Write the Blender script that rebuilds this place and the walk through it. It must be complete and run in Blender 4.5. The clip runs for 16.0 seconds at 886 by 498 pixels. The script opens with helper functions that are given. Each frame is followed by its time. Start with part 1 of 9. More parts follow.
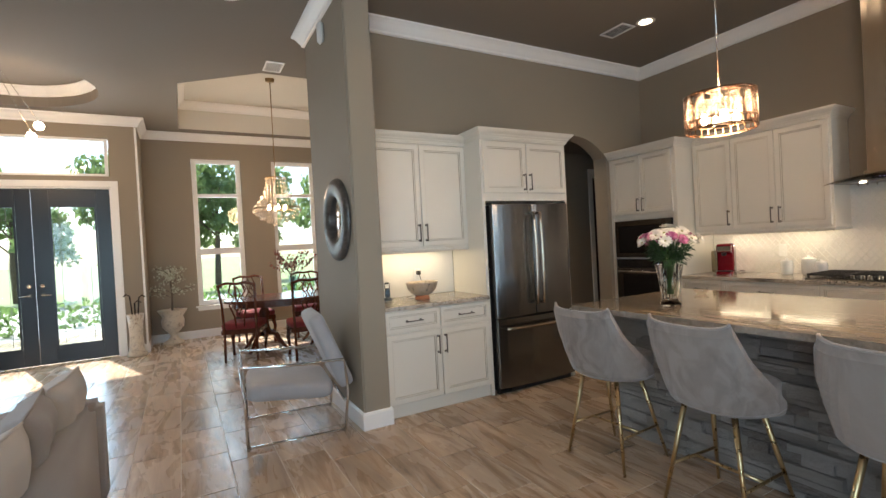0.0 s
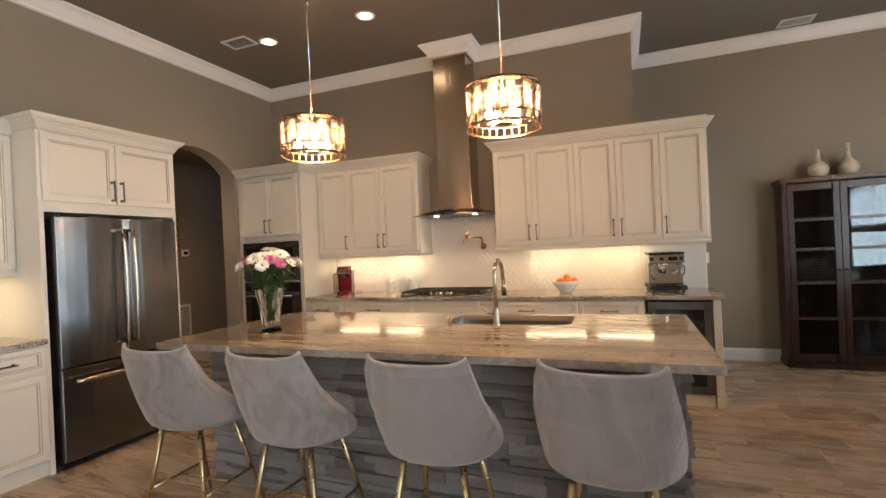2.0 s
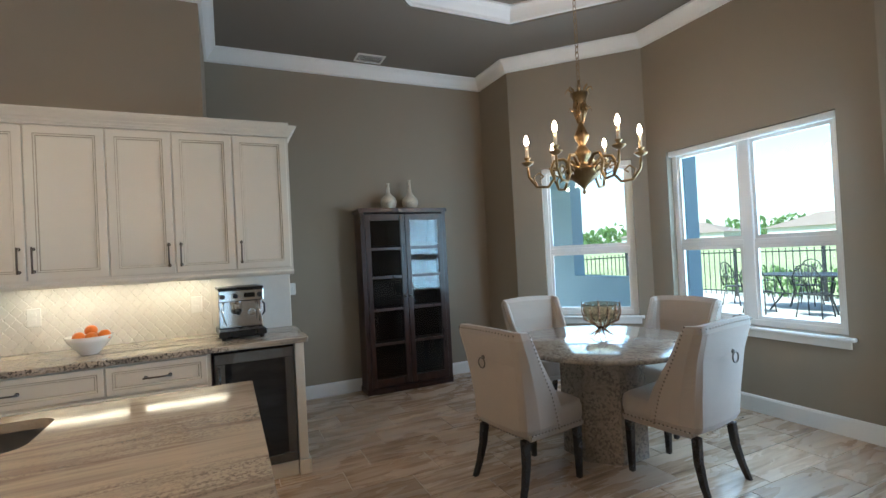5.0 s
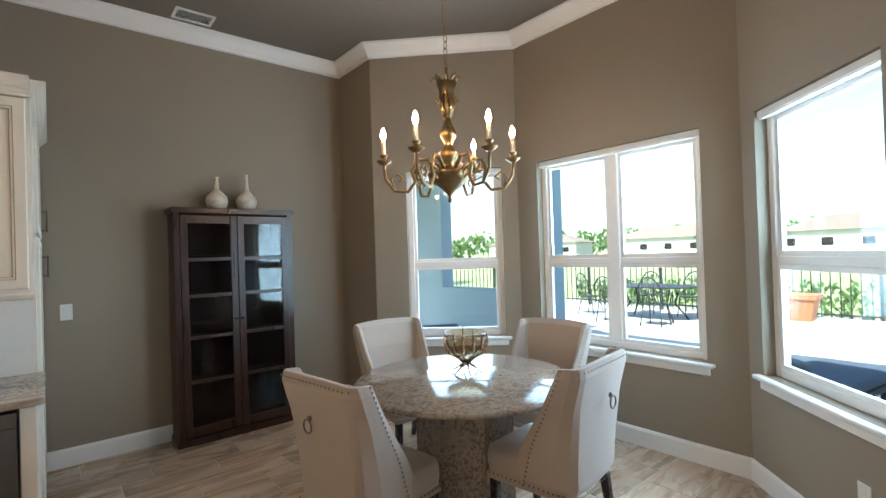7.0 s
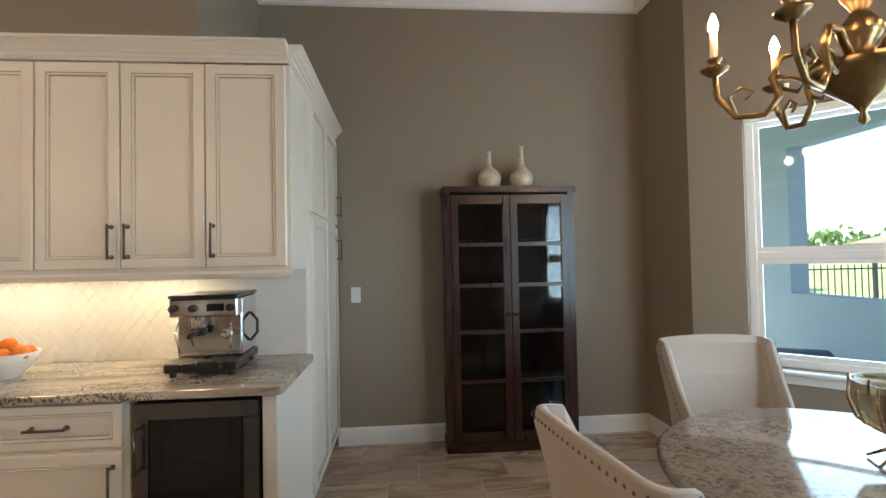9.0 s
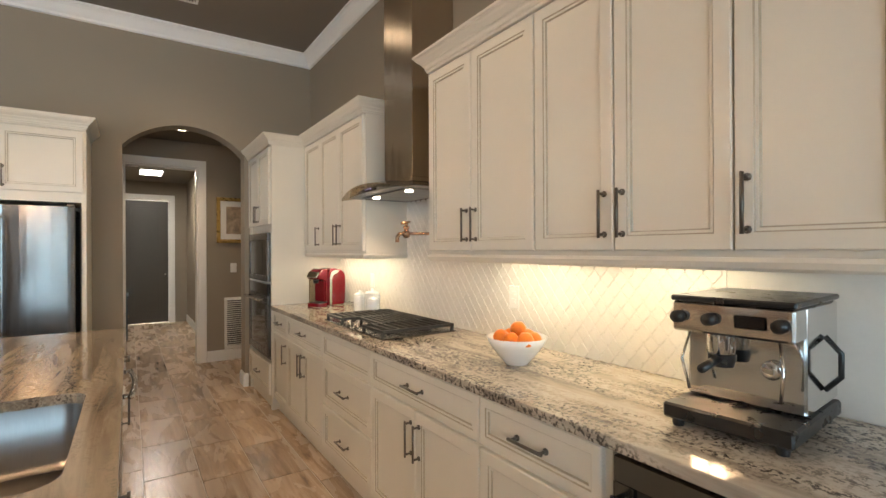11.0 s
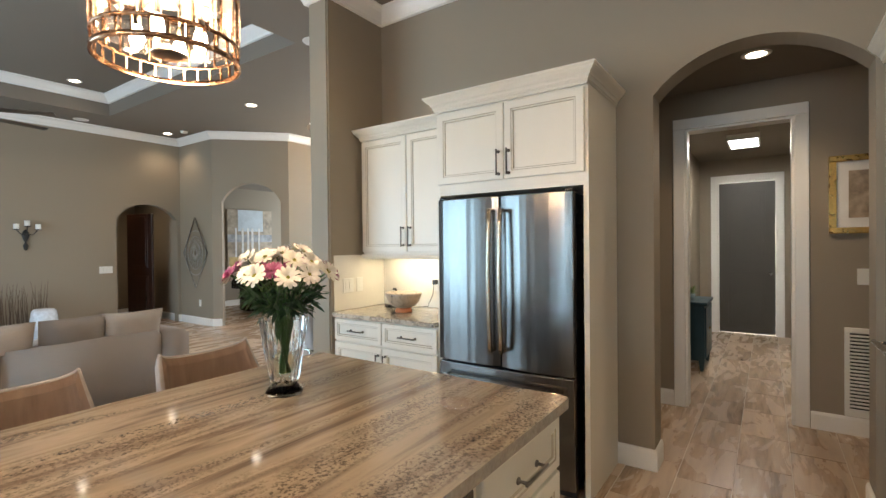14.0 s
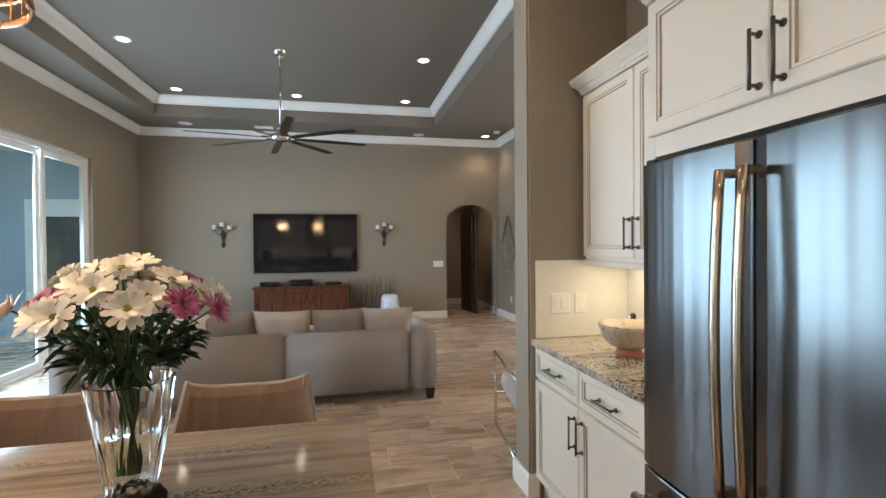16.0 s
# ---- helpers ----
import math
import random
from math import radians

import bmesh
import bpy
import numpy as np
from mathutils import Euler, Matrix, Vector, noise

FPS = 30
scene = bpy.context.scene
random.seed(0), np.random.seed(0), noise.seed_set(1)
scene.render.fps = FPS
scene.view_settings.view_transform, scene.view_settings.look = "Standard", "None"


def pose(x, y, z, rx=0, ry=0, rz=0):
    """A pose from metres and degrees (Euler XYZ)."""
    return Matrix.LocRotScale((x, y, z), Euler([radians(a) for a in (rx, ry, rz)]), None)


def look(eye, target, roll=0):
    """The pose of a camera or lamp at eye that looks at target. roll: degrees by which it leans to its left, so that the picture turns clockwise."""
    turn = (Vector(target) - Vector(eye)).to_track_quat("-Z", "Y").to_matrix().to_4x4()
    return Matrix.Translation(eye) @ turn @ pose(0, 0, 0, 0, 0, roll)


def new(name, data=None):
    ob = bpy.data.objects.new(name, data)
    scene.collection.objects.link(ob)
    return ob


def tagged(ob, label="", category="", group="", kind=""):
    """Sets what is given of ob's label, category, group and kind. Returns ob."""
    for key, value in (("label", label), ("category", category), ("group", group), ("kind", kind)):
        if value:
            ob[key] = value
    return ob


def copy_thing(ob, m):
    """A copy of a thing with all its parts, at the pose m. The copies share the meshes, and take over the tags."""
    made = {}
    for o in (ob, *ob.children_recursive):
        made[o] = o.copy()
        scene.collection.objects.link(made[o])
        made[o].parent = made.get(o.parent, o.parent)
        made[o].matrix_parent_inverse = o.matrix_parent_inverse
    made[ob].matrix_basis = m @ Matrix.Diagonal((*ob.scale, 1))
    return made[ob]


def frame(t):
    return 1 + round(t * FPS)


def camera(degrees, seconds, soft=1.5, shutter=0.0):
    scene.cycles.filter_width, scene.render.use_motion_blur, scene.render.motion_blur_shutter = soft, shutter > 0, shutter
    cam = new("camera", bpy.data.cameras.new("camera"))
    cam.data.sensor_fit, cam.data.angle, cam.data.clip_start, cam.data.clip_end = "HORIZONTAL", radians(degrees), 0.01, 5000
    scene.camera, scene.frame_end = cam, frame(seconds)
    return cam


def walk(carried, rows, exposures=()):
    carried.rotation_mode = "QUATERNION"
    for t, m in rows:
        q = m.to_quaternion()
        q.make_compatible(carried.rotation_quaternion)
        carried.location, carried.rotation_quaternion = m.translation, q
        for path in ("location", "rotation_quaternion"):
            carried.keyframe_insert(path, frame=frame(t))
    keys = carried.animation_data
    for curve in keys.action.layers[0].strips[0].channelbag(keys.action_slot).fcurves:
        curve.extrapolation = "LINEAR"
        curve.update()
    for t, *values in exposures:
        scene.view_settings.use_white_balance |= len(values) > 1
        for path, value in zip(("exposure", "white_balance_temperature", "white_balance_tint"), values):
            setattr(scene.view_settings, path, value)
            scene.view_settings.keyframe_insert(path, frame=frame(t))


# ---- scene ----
cam = camera(86.7, 16.0)
PATH = [
    (0, (4.117, -5.393, 1.41), (2.371, -4.417, 1.386), -3.1),
    (0.5, (4.143, -5.253, 1.412), (2.617, -3.961, 1.393), -2.9),
    (1, (4.197, -5.141, 1.411), (2.924, -3.599, 1.399), -2.8),
    (1.5, (4.224, -5.055, 1.393), (3.225, -3.322, 1.389), -2.8),
    (2, (4.236, -4.941, 1.399), (3.512, -3.076, 1.396), -2.7),
    (2.5, (4.236, -4.806, 1.41), (3.796, -2.855, 1.407), -2.7),
    (3, (4.252, -4.681, 1.414), (4.099, -2.687, 1.411), -2.6),
    (3.5, (4.303, -4.503, 1.4), (4.429, -2.507, 1.41), -2.7),
    (4, (4.395, -4.322, 1.408), (4.772, -2.358, 1.428), -2.9),
    (4.5, (4.442, -4.13, 1.432), (5.062, -2.229, 1.443), -2.8),
    (5, (4.486, -3.923, 1.424), (5.324, -2.108, 1.447), -3.0),
    (7.5, (5.2, -3.27, 1.51), (6.503, -1.753, 1.525), -1.7),
    (8, (5.41, -3.074, 1.488), (6.47, -1.378, 1.508), -2.1),
    (8.5, (5.492, -2.874, 1.457), (6.167, -0.992, 1.482), -1.7),
    (9, (5.451, -2.576, 1.405), (5.62, -0.584, 1.453), -1.1),
    (9.5, (5.419, -2.305, 1.375), (5.031, -0.343, 1.419), -0.6),
    (10, (5.419, -2.069, 1.395), (4.508, -0.289, 1.415), -0.3),
    (12.5, (4.200, -1.200, 1.402), (2.203, -1.319, 1.401), -0.2),
    (13, (3.852, -1.095, 1.438), (1.912, -1.583, 1.424), -0.3),
    (13.5, (3.495, -1.104, 1.425), (1.675, -1.933, 1.414), -0.4),
    (14, (3.190, -1.140, 1.449), (1.545, -2.278, 1.43), -0.6),
    (14.5, (2.818, -1.125, 1.461), (1.394, -2.529, 1.437), -0.9),
    (15, (2.443, -1.208, 1.452), (1.295, -2.842, 1.437), -0.7),
    (15.5, (2.052, -1.289, 1.44), (1.231, -3.113, 1.437), -0.4),
    (16, (1.688, -1.464, 1.474), (1.267, -3.419, 1.45), -0.5),
]
EXPOSURES = ((0.0, 1.42, 6850, 14), (1.0, 1.45, 7500, 20), (2.0, 1.78, 7900, 20), (3.0, 1.68, 7300, 17), (5.0, 1.55, 6000, 8), (7.5, 1.85, 6650, 12), (8.3, 1.68, 6700, 13), (9.0, 1.75, 7000, 13), (9.6, 2.0, 7100, 14), (11.0, 1.9, 7000, 12), (13.0, 1.65, 6900, 10), (14.5, 2.1, 6450, 9), (16.0, 1.85, 6450, 11))
walk(cam, [(t, look(eye, target, roll)) for t, eye, target, roll in PATH], EXPOSURES)

# ---- light ----
SUN_ELEV, SUN_ROT = radians(52), radians(250)
world = bpy.data.worlds.new("world")
scene.world = world
world.use_nodes = True
wn = world.node_tree.nodes
sky = wn.new("ShaderNodeTexSky")
sky.sky_type = "NISHITA"
sky.sun_disc = False
sky.sun_elevation, sky.sun_rotation = SUN_ELEV, SUN_ROT
wn["Background"].inputs["Strength"].default_value = 0.15
world.node_tree.links.new(sky.outputs[0], wn["Background"].inputs["Color"])


LAMP = 0.36


def lamp(name, kind, m, energy, color=(1, 1, 1), size=0.1, size_y=None, spread=None, angle=None, blend=0.5):
    data = bpy.data.lights.new(name, kind)
    data.energy, data.color = energy * (LAMP if kind != "SUN" else 1), color
    if kind == "AREA":
        data.size = size
        if size_y:
            data.shape, data.size_y = "RECTANGLE", size_y
        if spread:
            data.spread = radians(spread)
    elif kind == "SUN":
        data.angle = size
    elif kind == "SPOT":
        data.shadow_soft_size, data.spot_size, data.spot_blend = size, radians(angle or 110), blend
    else:
        data.shadow_soft_size = size
    ob = new(name, data)
    ob.matrix_basis = m
    return ob


sun_way = Vector((math.sin(SUN_ROT) * math.cos(SUN_ELEV), math.cos(SUN_ROT) * math.cos(SUN_ELEV), math.sin(SUN_ELEV)))
lamp("sun", "SUN", look(sun_way * 20, (0, 0, 0)), 5.0, (1, 0.95, 0.87), radians(0.5))
DAY = (0.62, 0.80, 1.0)
DAYW = (0.80, 0.90, 1.0)
WARM = (1.0, 0.66, 0.37)
CANC = (1.0, 0.76, 0.52)
# added area lamps at the openings, standing in for daylight from the sky
for nm, eye, target, w, h, e, c in (
    ("sky_door", (-4.5, -7.2, 1.4), (0, -7.2, 1.0), 1.6, 2.1, 95, DAY),
    ("sky_transom", (-4.5, -7.33, 2.95), (0, -7.33, 1.5), 1.8, 0.5, 22, DAY),
    ("sky_dining", (-5.4, -4.2, 1.9), (0, -4.2, 1.5), 2.2, 2.3, 60, DAYW),
    ("sky_bay_east", (8.6, -1.43, 1.5), (0, -1.43, 1.0), 1.3, 1.5, 48, DAY),
    ("sky_bay_south", (8.1, -3.05, 1.5), (5.5, -0.5, 1.0), 0.85, 1.5, 60, DAY),
    ("sky_bay_north", (8.1, 0.19, 1.5), (5.5, -2.4, 1.0), 0.85, 1.5, 36, DAY),
    ("sky_slider", (5.4, -7.0, 1.4), (0, -6.6, 1.0), 3.8, 2.5, 230, DAY),
    ("sky_games", (-6.9, -10.3, 1.5), (-1.5, -10.8, 1.2), 1.5, 1.5, 120, DAYW),
):
    lamp(nm, "AREA", look(eye, target), e, c, w, h)


# ---- materials ----
def nodes_of(name):
    m = bpy.data.materials.new(name)
    m.use_nodes = True
    nt = m.node_tree
    return m, nt, nt.nodes["Principled BSDF"]


def mix_color(nt, fac, a, b):
    n = nt.nodes.new("ShaderNodeMix")
    n.data_type = "RGBA"
    for sock, v in ((n.inputs[0], fac), (n.inputs[6], a), (n.inputs[7], b)):
        if isinstance(v, (tuple, list)):
            sock.default_value = (*v[:3], 1)
        elif isinstance(v, (int, float)):
            sock.default_value = v
        else:
            nt.links.new(v, sock)
    return n.outputs[2]


def noise_tex(nt, vec, scale, detail=4.0, rough=0.55, dist=0.0):
    n = nt.nodes.new("ShaderNodeTexNoise")
    n.inputs["Scale"].default_value, n.inputs["Detail"].default_value = scale, detail
    n.inputs["Roughness"].default_value, n.inputs["Distortion"].default_value = rough, dist
    if vec is not None:
        nt.links.new(vec, n.inputs["Vector"])
    return n.outputs["Fac"]


def ramp(nt, fac, *stops):
    n = nt.nodes.new("ShaderNodeValToRGB")
    el = n.color_ramp.elements
    while len(el) < len(stops):
        el.new(0.5)
    for e, (p, c) in zip(el, stops):
        e.position = p
        e.color = (*c, 1) if isinstance(c, tuple) else (c, c, c, 1)
    nt.links.new(fac, n.inputs[0])
    return n.outputs[0]


def coords(nt, scale=(1, 1, 1), shift=False, kind="Object", rot=0.0):
    tc = nt.nodes.new("ShaderNodeTexCoord")
    mp = nt.nodes.new("ShaderNodeMapping")
    mp.inputs["Scale"].default_value = scale
    mp.inputs["Rotation"].default_value = (0, 0, rot)
    nt.links.new(tc.outputs[kind], mp.inputs["Vector"])
    if shift:
        oi = nt.nodes.new("ShaderNodeObjectInfo")
        mu = nt.nodes.new("ShaderNodeMath")
        mu.operation = "MULTIPLY"
        mu.inputs[1].default_value = 37.0
        nt.links.new(oi.outputs["Random"], mu.inputs[0])
        co = nt.nodes.new("ShaderNodeCombineXYZ")
        for k in range(3):
            nt.links.new(mu.outputs[0], co.inputs[k])
        nt.links.new(co.outputs[0], mp.inputs["Location"])
    return mp.outputs[0]


def bump(nt, bsdf, height, strength=0.2, dist=0.01):
    b = nt.nodes.new("ShaderNodeBump")
    b.inputs["Strength"].default_value, b.inputs["Distance"].default_value = strength, dist
    nt.links.new(height, b.inputs["Height"])
    nt.links.new(b.outputs[0], bsdf.inputs["Normal"])


def mat(name, base, rough=0.5, metal=0.0, var=0.08, scale=2.0, fine=60.0, relief=0.0, stretch=(1, 1, 1), rvar=0.08, sheen=0.0, coat=0.0, shift=False, dist=0.002):
    """A surface with colour and gloss that vary at two scales, and a fine relief."""
    m, nt, b = nodes_of(name)
    v = coords(nt, stretch, shift)
    big, small = noise_tex(nt, v, scale, 3), noise_tex(nt, v, fine, 2)
    lo, hi = tuple(c * (1 - var) for c in base), tuple(min(1, c * (1 + var)) for c in base)
    c1 = mix_color(nt, ramp(nt, big, (0.3, 0.0), (0.7, 1.0)), lo, hi)
    c2 = mix_color(nt, ramp(nt, small, (0.35, 0.0), (0.65, 1.0)), tuple(c * (1 - var * 0.5) for c in base), tuple(min(1, c * (1 + var * 0.5)) for c in base))
    nt.links.new(mix_color(nt, 0.4, c1, c2), b.inputs["Base Color"])
    nt.links.new(ramp(nt, big, (0.2, max(0.02, rough - rvar)), (0.8, min(1.0, rough + rvar))), b.inputs["Roughness"])
    b.inputs["Metallic"].default_value = metal
    b.inputs["Sheen Weight"].default_value = sheen
    b.inputs["Coat Weight"].default_value = coat
    if relief:
        bump(nt, b, small, relief, dist)
    return m


def glow(name, color, strength):
    m, nt, b = nodes_of(name)
    b.inputs["Base Color"].default_value = (0.8, 0.8, 0.8, 1)
    b.inputs["Emission Color"].default_value = (*color, 1)
    b.inputs["Emission Strength"].default_value = strength
    return m


def pane_mat(name, tint=(1, 1, 1), ior=1.45):
    m, nt, b = nodes_of(name)
    nt.nodes.remove(b)
    fr, tr, gl, mx = (nt.nodes.new("ShaderNode" + k) for k in ("LayerWeight", "BsdfTransparent", "BsdfGlossy", "MixShader"))
    f0 = ((ior - 1) / (ior + 1)) ** 2
    fr.inputs[0].default_value = 0.5
    pw, ml = nt.nodes.new("ShaderNodeMath"), nt.nodes.new("ShaderNodeMath")
    pw.operation, ml.operation = "POWER", "MULTIPLY_ADD"
    nt.links.new(fr.outputs["Facing"], pw.inputs[0])
    pw.inputs[1].default_value = 5.0
    nt.links.new(pw.outputs[0], ml.inputs[0])
    ml.inputs[1].default_value, ml.inputs[2].default_value = 1 - f0, f0
    tr.inputs[0].default_value = (*tint, 1)
    gl.inputs["Roughness"].default_value = 0.02
    nt.links.new(ml.outputs[0], mx.inputs[0])
    nt.links.new(tr.outputs[0], mx.inputs[1])
    nt.links.new(gl.outputs[0], mx.inputs[2])
    nt.links.new(mx.outputs[0], nt.nodes["Material Output"].inputs[0])
    return m


def crystal_mat(name, tint):
    """Faceted crystal: it lets light through, scatters some of it, and glints."""
    m, nt, b = nodes_of(name)
    nt.nodes.remove(b)
    tr, tl, gl, m1, m2 = (nt.nodes.new("ShaderNode" + k) for k in ("BsdfTransparent", "BsdfTranslucent", "BsdfGlossy", "MixShader", "MixShader"))
    tr.inputs[0].default_value = tl.inputs[0].default_value = (*tint, 1)
    gl.inputs["Roughness"].default_value = 0.05
    nt.links.new(ramp(nt, noise_tex(nt, coords(nt, (1, 1, 0.3)), 60, 2), (0.40, 0.06), (0.65, 0.13)), m1.inputs[0])
    m2.inputs[0].default_value = 0.09
    nt.links.new(tr.outputs[0], m1.inputs[1])
    nt.links.new(tl.outputs[0], m1.inputs[2])
    nt.links.new(m1.outputs[0], m2.inputs[1])
    nt.links.new(gl.outputs[0], m2.inputs[2])
    nt.links.new(m2.outputs[0], nt.nodes["Material Output"].inputs[0])
    return m


def floor_mat():
    m, nt, b = nodes_of("wood_look_tile")
    v = coords(nt, (1.6, 14, 1), True)
    v2 = coords(nt, (0.9, 3.5, 1), True)
    streak = noise_tex(nt, v, 1.3, 6, 0.62, 0.6)
    cloud = noise_tex(nt, v2, 1.6, 4, 0.6, 0.9)
    oi = nt.nodes.new("ShaderNodeObjectInfo")
    c = ramp(nt, streak, (0.30, (0.155, 0.105, 0.072)), (0.42, (0.325, 0.235, 0.16)), (0.54, (0.49, 0.375, 0.275)), (0.72, (0.65, 0.54, 0.42)))
    c = mix_color(nt, ramp(nt, cloud, (0.38, 0.0), (0.62, 0.75)), c, (0.46, 0.355, 0.26))
    tone = ramp(nt, oi.outputs["Random"], (0.0, (0.80, 0.78, 0.76)), (1.0, (1.12, 1.10, 1.07)))
    mu = nt.nodes.new("ShaderNodeMix")
    mu.data_type, mu.blend_type = "RGBA", "MULTIPLY"
    mu.inputs[0].default_value = 1.0
    nt.links.new(c, mu.inputs[6])
    nt.links.new(tone, mu.inputs[7])
    nt.links.new(mu.outputs[2], b.inputs["Base Color"])
    nt.links.new(ramp(nt, cloud, (0.3, 0.20), (0.7, 0.34)), b.inputs["Roughness"])
    bump(nt, b, streak, 0.12, 0.002)
    return m


def granite_mat(name, dark, mid, light, veins=(1.3, 6.0, 6.0), speck=0.8, cover=0.47, grain=42):
    m, nt, b = nodes_of(name)
    v = coords(nt, veins)
    v1 = coords(nt)
    wave = noise_tex(nt, v, 1.5, 7, 0.62, 1.1)
    wave2 = noise_tex(nt, v, 0.7, 3, 0.5, 1.6)
    c = ramp(nt, wave, (0.28, dark), (0.42, mid), (0.55, light), (0.66, mid), (0.78, light))
    c = mix_color(nt, ramp(nt, wave2, (0.42, 0.0), (0.60, 0.7)), c, light)
    sp = noise_tex(nt, v1, grain, 4, 0.65)
    patch = noise_tex(nt, v, 1.0, 3, 0.5, 0.8)
    mu = nt.nodes.new("ShaderNodeMath")
    mu.operation = "MULTIPLY"
    nt.links.new(ramp(nt, sp, (0.50, 0.0), (0.57, 1.0)), mu.inputs[0])
    nt.links.new(ramp(nt, patch, (cover - 0.08, 0.0), (cover + 0.08, speck)), mu.inputs[1])
    c = mix_color(nt, mu.outputs[0], c, tuple(x * 0.35 for x in dark))
    nt.links.new(c, b.inputs["Base Color"])
    b.inputs["Roughness"].default_value = 0.07
    nt.links.new(ramp(nt, sp, (0.3, 0.05), (0.7, 0.12)), b.inputs["Roughness"])
    return m


def stone_mat():
    m, nt, b = nodes_of("ledger_stone")
    v = coords(nt, (1, 1, 1), True)
    n1, n2 = noise_tex(nt, v, 9, 6, 0.7, 0.8), noise_tex(nt, v, 30, 6, 0.75)
    oi = nt.nodes.new("ShaderNodeObjectInfo")
    tone = ramp(nt, oi.outputs["Random"], (0.0, (0.20, 0.175, 0.15)), (0.25, (0.36, 0.33, 0.295)), (0.6, (0.47, 0.45, 0.42)), (1.0, (0.62, 0.60, 0.57)))
    c = mix_color(nt, ramp(nt, n1, (0.42, 0.0), (0.62, 0.8)), tone, (0.43, 0.395, 0.355))
    nt.links.new(c, b.inputs["Base Color"])
    b.inputs["Roughness"].default_value = 0.8
    bump(nt, b, n2, 1.0, 0.02)
    return m


def steel_mat(name, base=(0.175, 0.171, 0.169), rough=0.24, along=(60, 60, 0.5)):
    m, nt, b = nodes_of(name)
    v = coords(nt, along)
    n = noise_tex(nt, v, 3, 3)
    w = noise_tex(nt, coords(nt, (5, 5, 0.12)), 1.4, 2)
    nt.links.new(mix_color(nt, n, tuple(c * 0.92 for c in base), tuple(c * 1.06 for c in base)), b.inputs["Base Color"])
    b.inputs["Metallic"].default_value = 1.0
    nt.links.new(ramp(nt, n, (0.2, rough - 0.01), (0.8, rough + 0.02)), b.inputs["Roughness"])
    bump(nt, b, w, 0.30, 0.025)
    return m


def wood_mat(name, dark, light, rough=0.35, stretch=(14, 14, 1.2), shift=False):
    m, nt, b = nodes_of(name)
    v = coords(nt, stretch, shift)
    n = noise_tex(nt, v, 2.0, 6, 0.6, 0.5)
    nt.links.new(ramp(nt, n, (0.3, dark), (0.7, light)), b.inputs["Base Color"])
    nt.links.new(ramp(nt, n, (0.2, rough - 0.06), (0.8, rough + 0.08)), b.inputs["Roughness"])
    bump(nt, b, n, 0.08, 0.002)
    return m


def leaf_mat(name, a, c, rough=0.55, thin=False):
    m, nt, b = nodes_of(name)
    g = nt.nodes.new("ShaderNodeNewGeometry")
    col = ramp(nt, g.outputs["Random Per Island"], (0.0, a), (1.0, c))
    nt.links.new(col, b.inputs["Base Color"])
    b.inputs["Roughness"].default_value = rough
    if thin:
        tl, mx = nt.nodes.new("ShaderNodeBsdfTranslucent"), nt.nodes.new("ShaderNodeMixShader")
        nt.links.new(mix_color(nt, 0.35, col, (0.42, 0.55, 0.20)), tl.inputs[0])
        mx.inputs[0].default_value = 0.5
        nt.links.new(b.outputs[0], mx.inputs[1])
        nt.links.new(tl.outputs[0], mx.inputs[2])
        nt.links.new(mx.outputs[0], nt.nodes["Material Output"].inputs[0])
    return m


def mottled_mat(name, base, stain):
    m, nt, b = nodes_of(name)
    n = noise_tex(nt, coords(nt), 16, 5, 0.7, 1.2)
    nt.links.new(ramp(nt, n, (0.30, stain), (0.42, tuple(q * 0.8 for q in base)), (0.52, base)), b.inputs["Base Color"])
    b.inputs["Roughness"].default_value = 0.3
    bump(nt, b, n, 0.15, 0.003)
    return m


def velvet_mat(name, dark, light):
    """Velvet whose nap lies one way and another in soft patches."""
    m, nt, b = nodes_of(name)
    v = coords(nt, (1, 1, 0.7), True)
    patch = noise_tex(nt, v, 6.5, 3, 0.55, 1.6)
    broad = noise_tex(nt, v, 2.2, 2, 0.5, 0.6)
    c = ramp(nt, patch, (0.32, dark), (0.50, tuple((p + q) / 2 for p, q in zip(dark, light))), (0.62, light))
    c = mix_color(nt, ramp(nt, broad, (0.35, 0.15), (0.62, 0.85)), c, tuple(q * 0.9 for q in light))
    nt.links.new(c, b.inputs["Base Color"])
    b.inputs["Roughness"].default_value = 0.8
    b.inputs["Sheen Weight"].default_value = 0.3
    bump(nt, b, noise_tex(nt, v, 320, 2), 0.15, 0.001)
    return m


def glass_mat(name, tint=(1, 1, 1), rough=0.0, ior=1.5):
    m, nt, b = nodes_of(name)
    b.inputs["Base Color"].default_value = (*tint, 1)
    b.inputs["Transmission Weight"].default_value = 1.0
    b.inputs["Roughness"].default_value = rough
    b.inputs["IOR"].default_value = ior
    return m


WALL = mat("greige_wall_paint", (0.275, 0.231, 0.174), 0.7, var=0.03, scale=1.2, fine=140, relief=0.12)
CEIL = mat("greige_ceiling_paint", (0.185, 0.162, 0.132), 0.8, var=0.03, scale=1.0, fine=110, relief=0.25)
CEILW = mat("pale_ceiling_paint", (0.60, 0.57, 0.50), 0.8, var=0.03, scale=1.0, fine=110, relief=0.25)
TRIM = mat("white_trim_paint", (0.80, 0.79, 0.76), 0.35, var=0.02, scale=3, fine=90, relief=0.03)
CAB = mat("cream_cabinet_paint", (0.69, 0.65, 0.565), 0.36, var=0.02, scale=3, fine=90, relief=0.02, rvar=0.03)
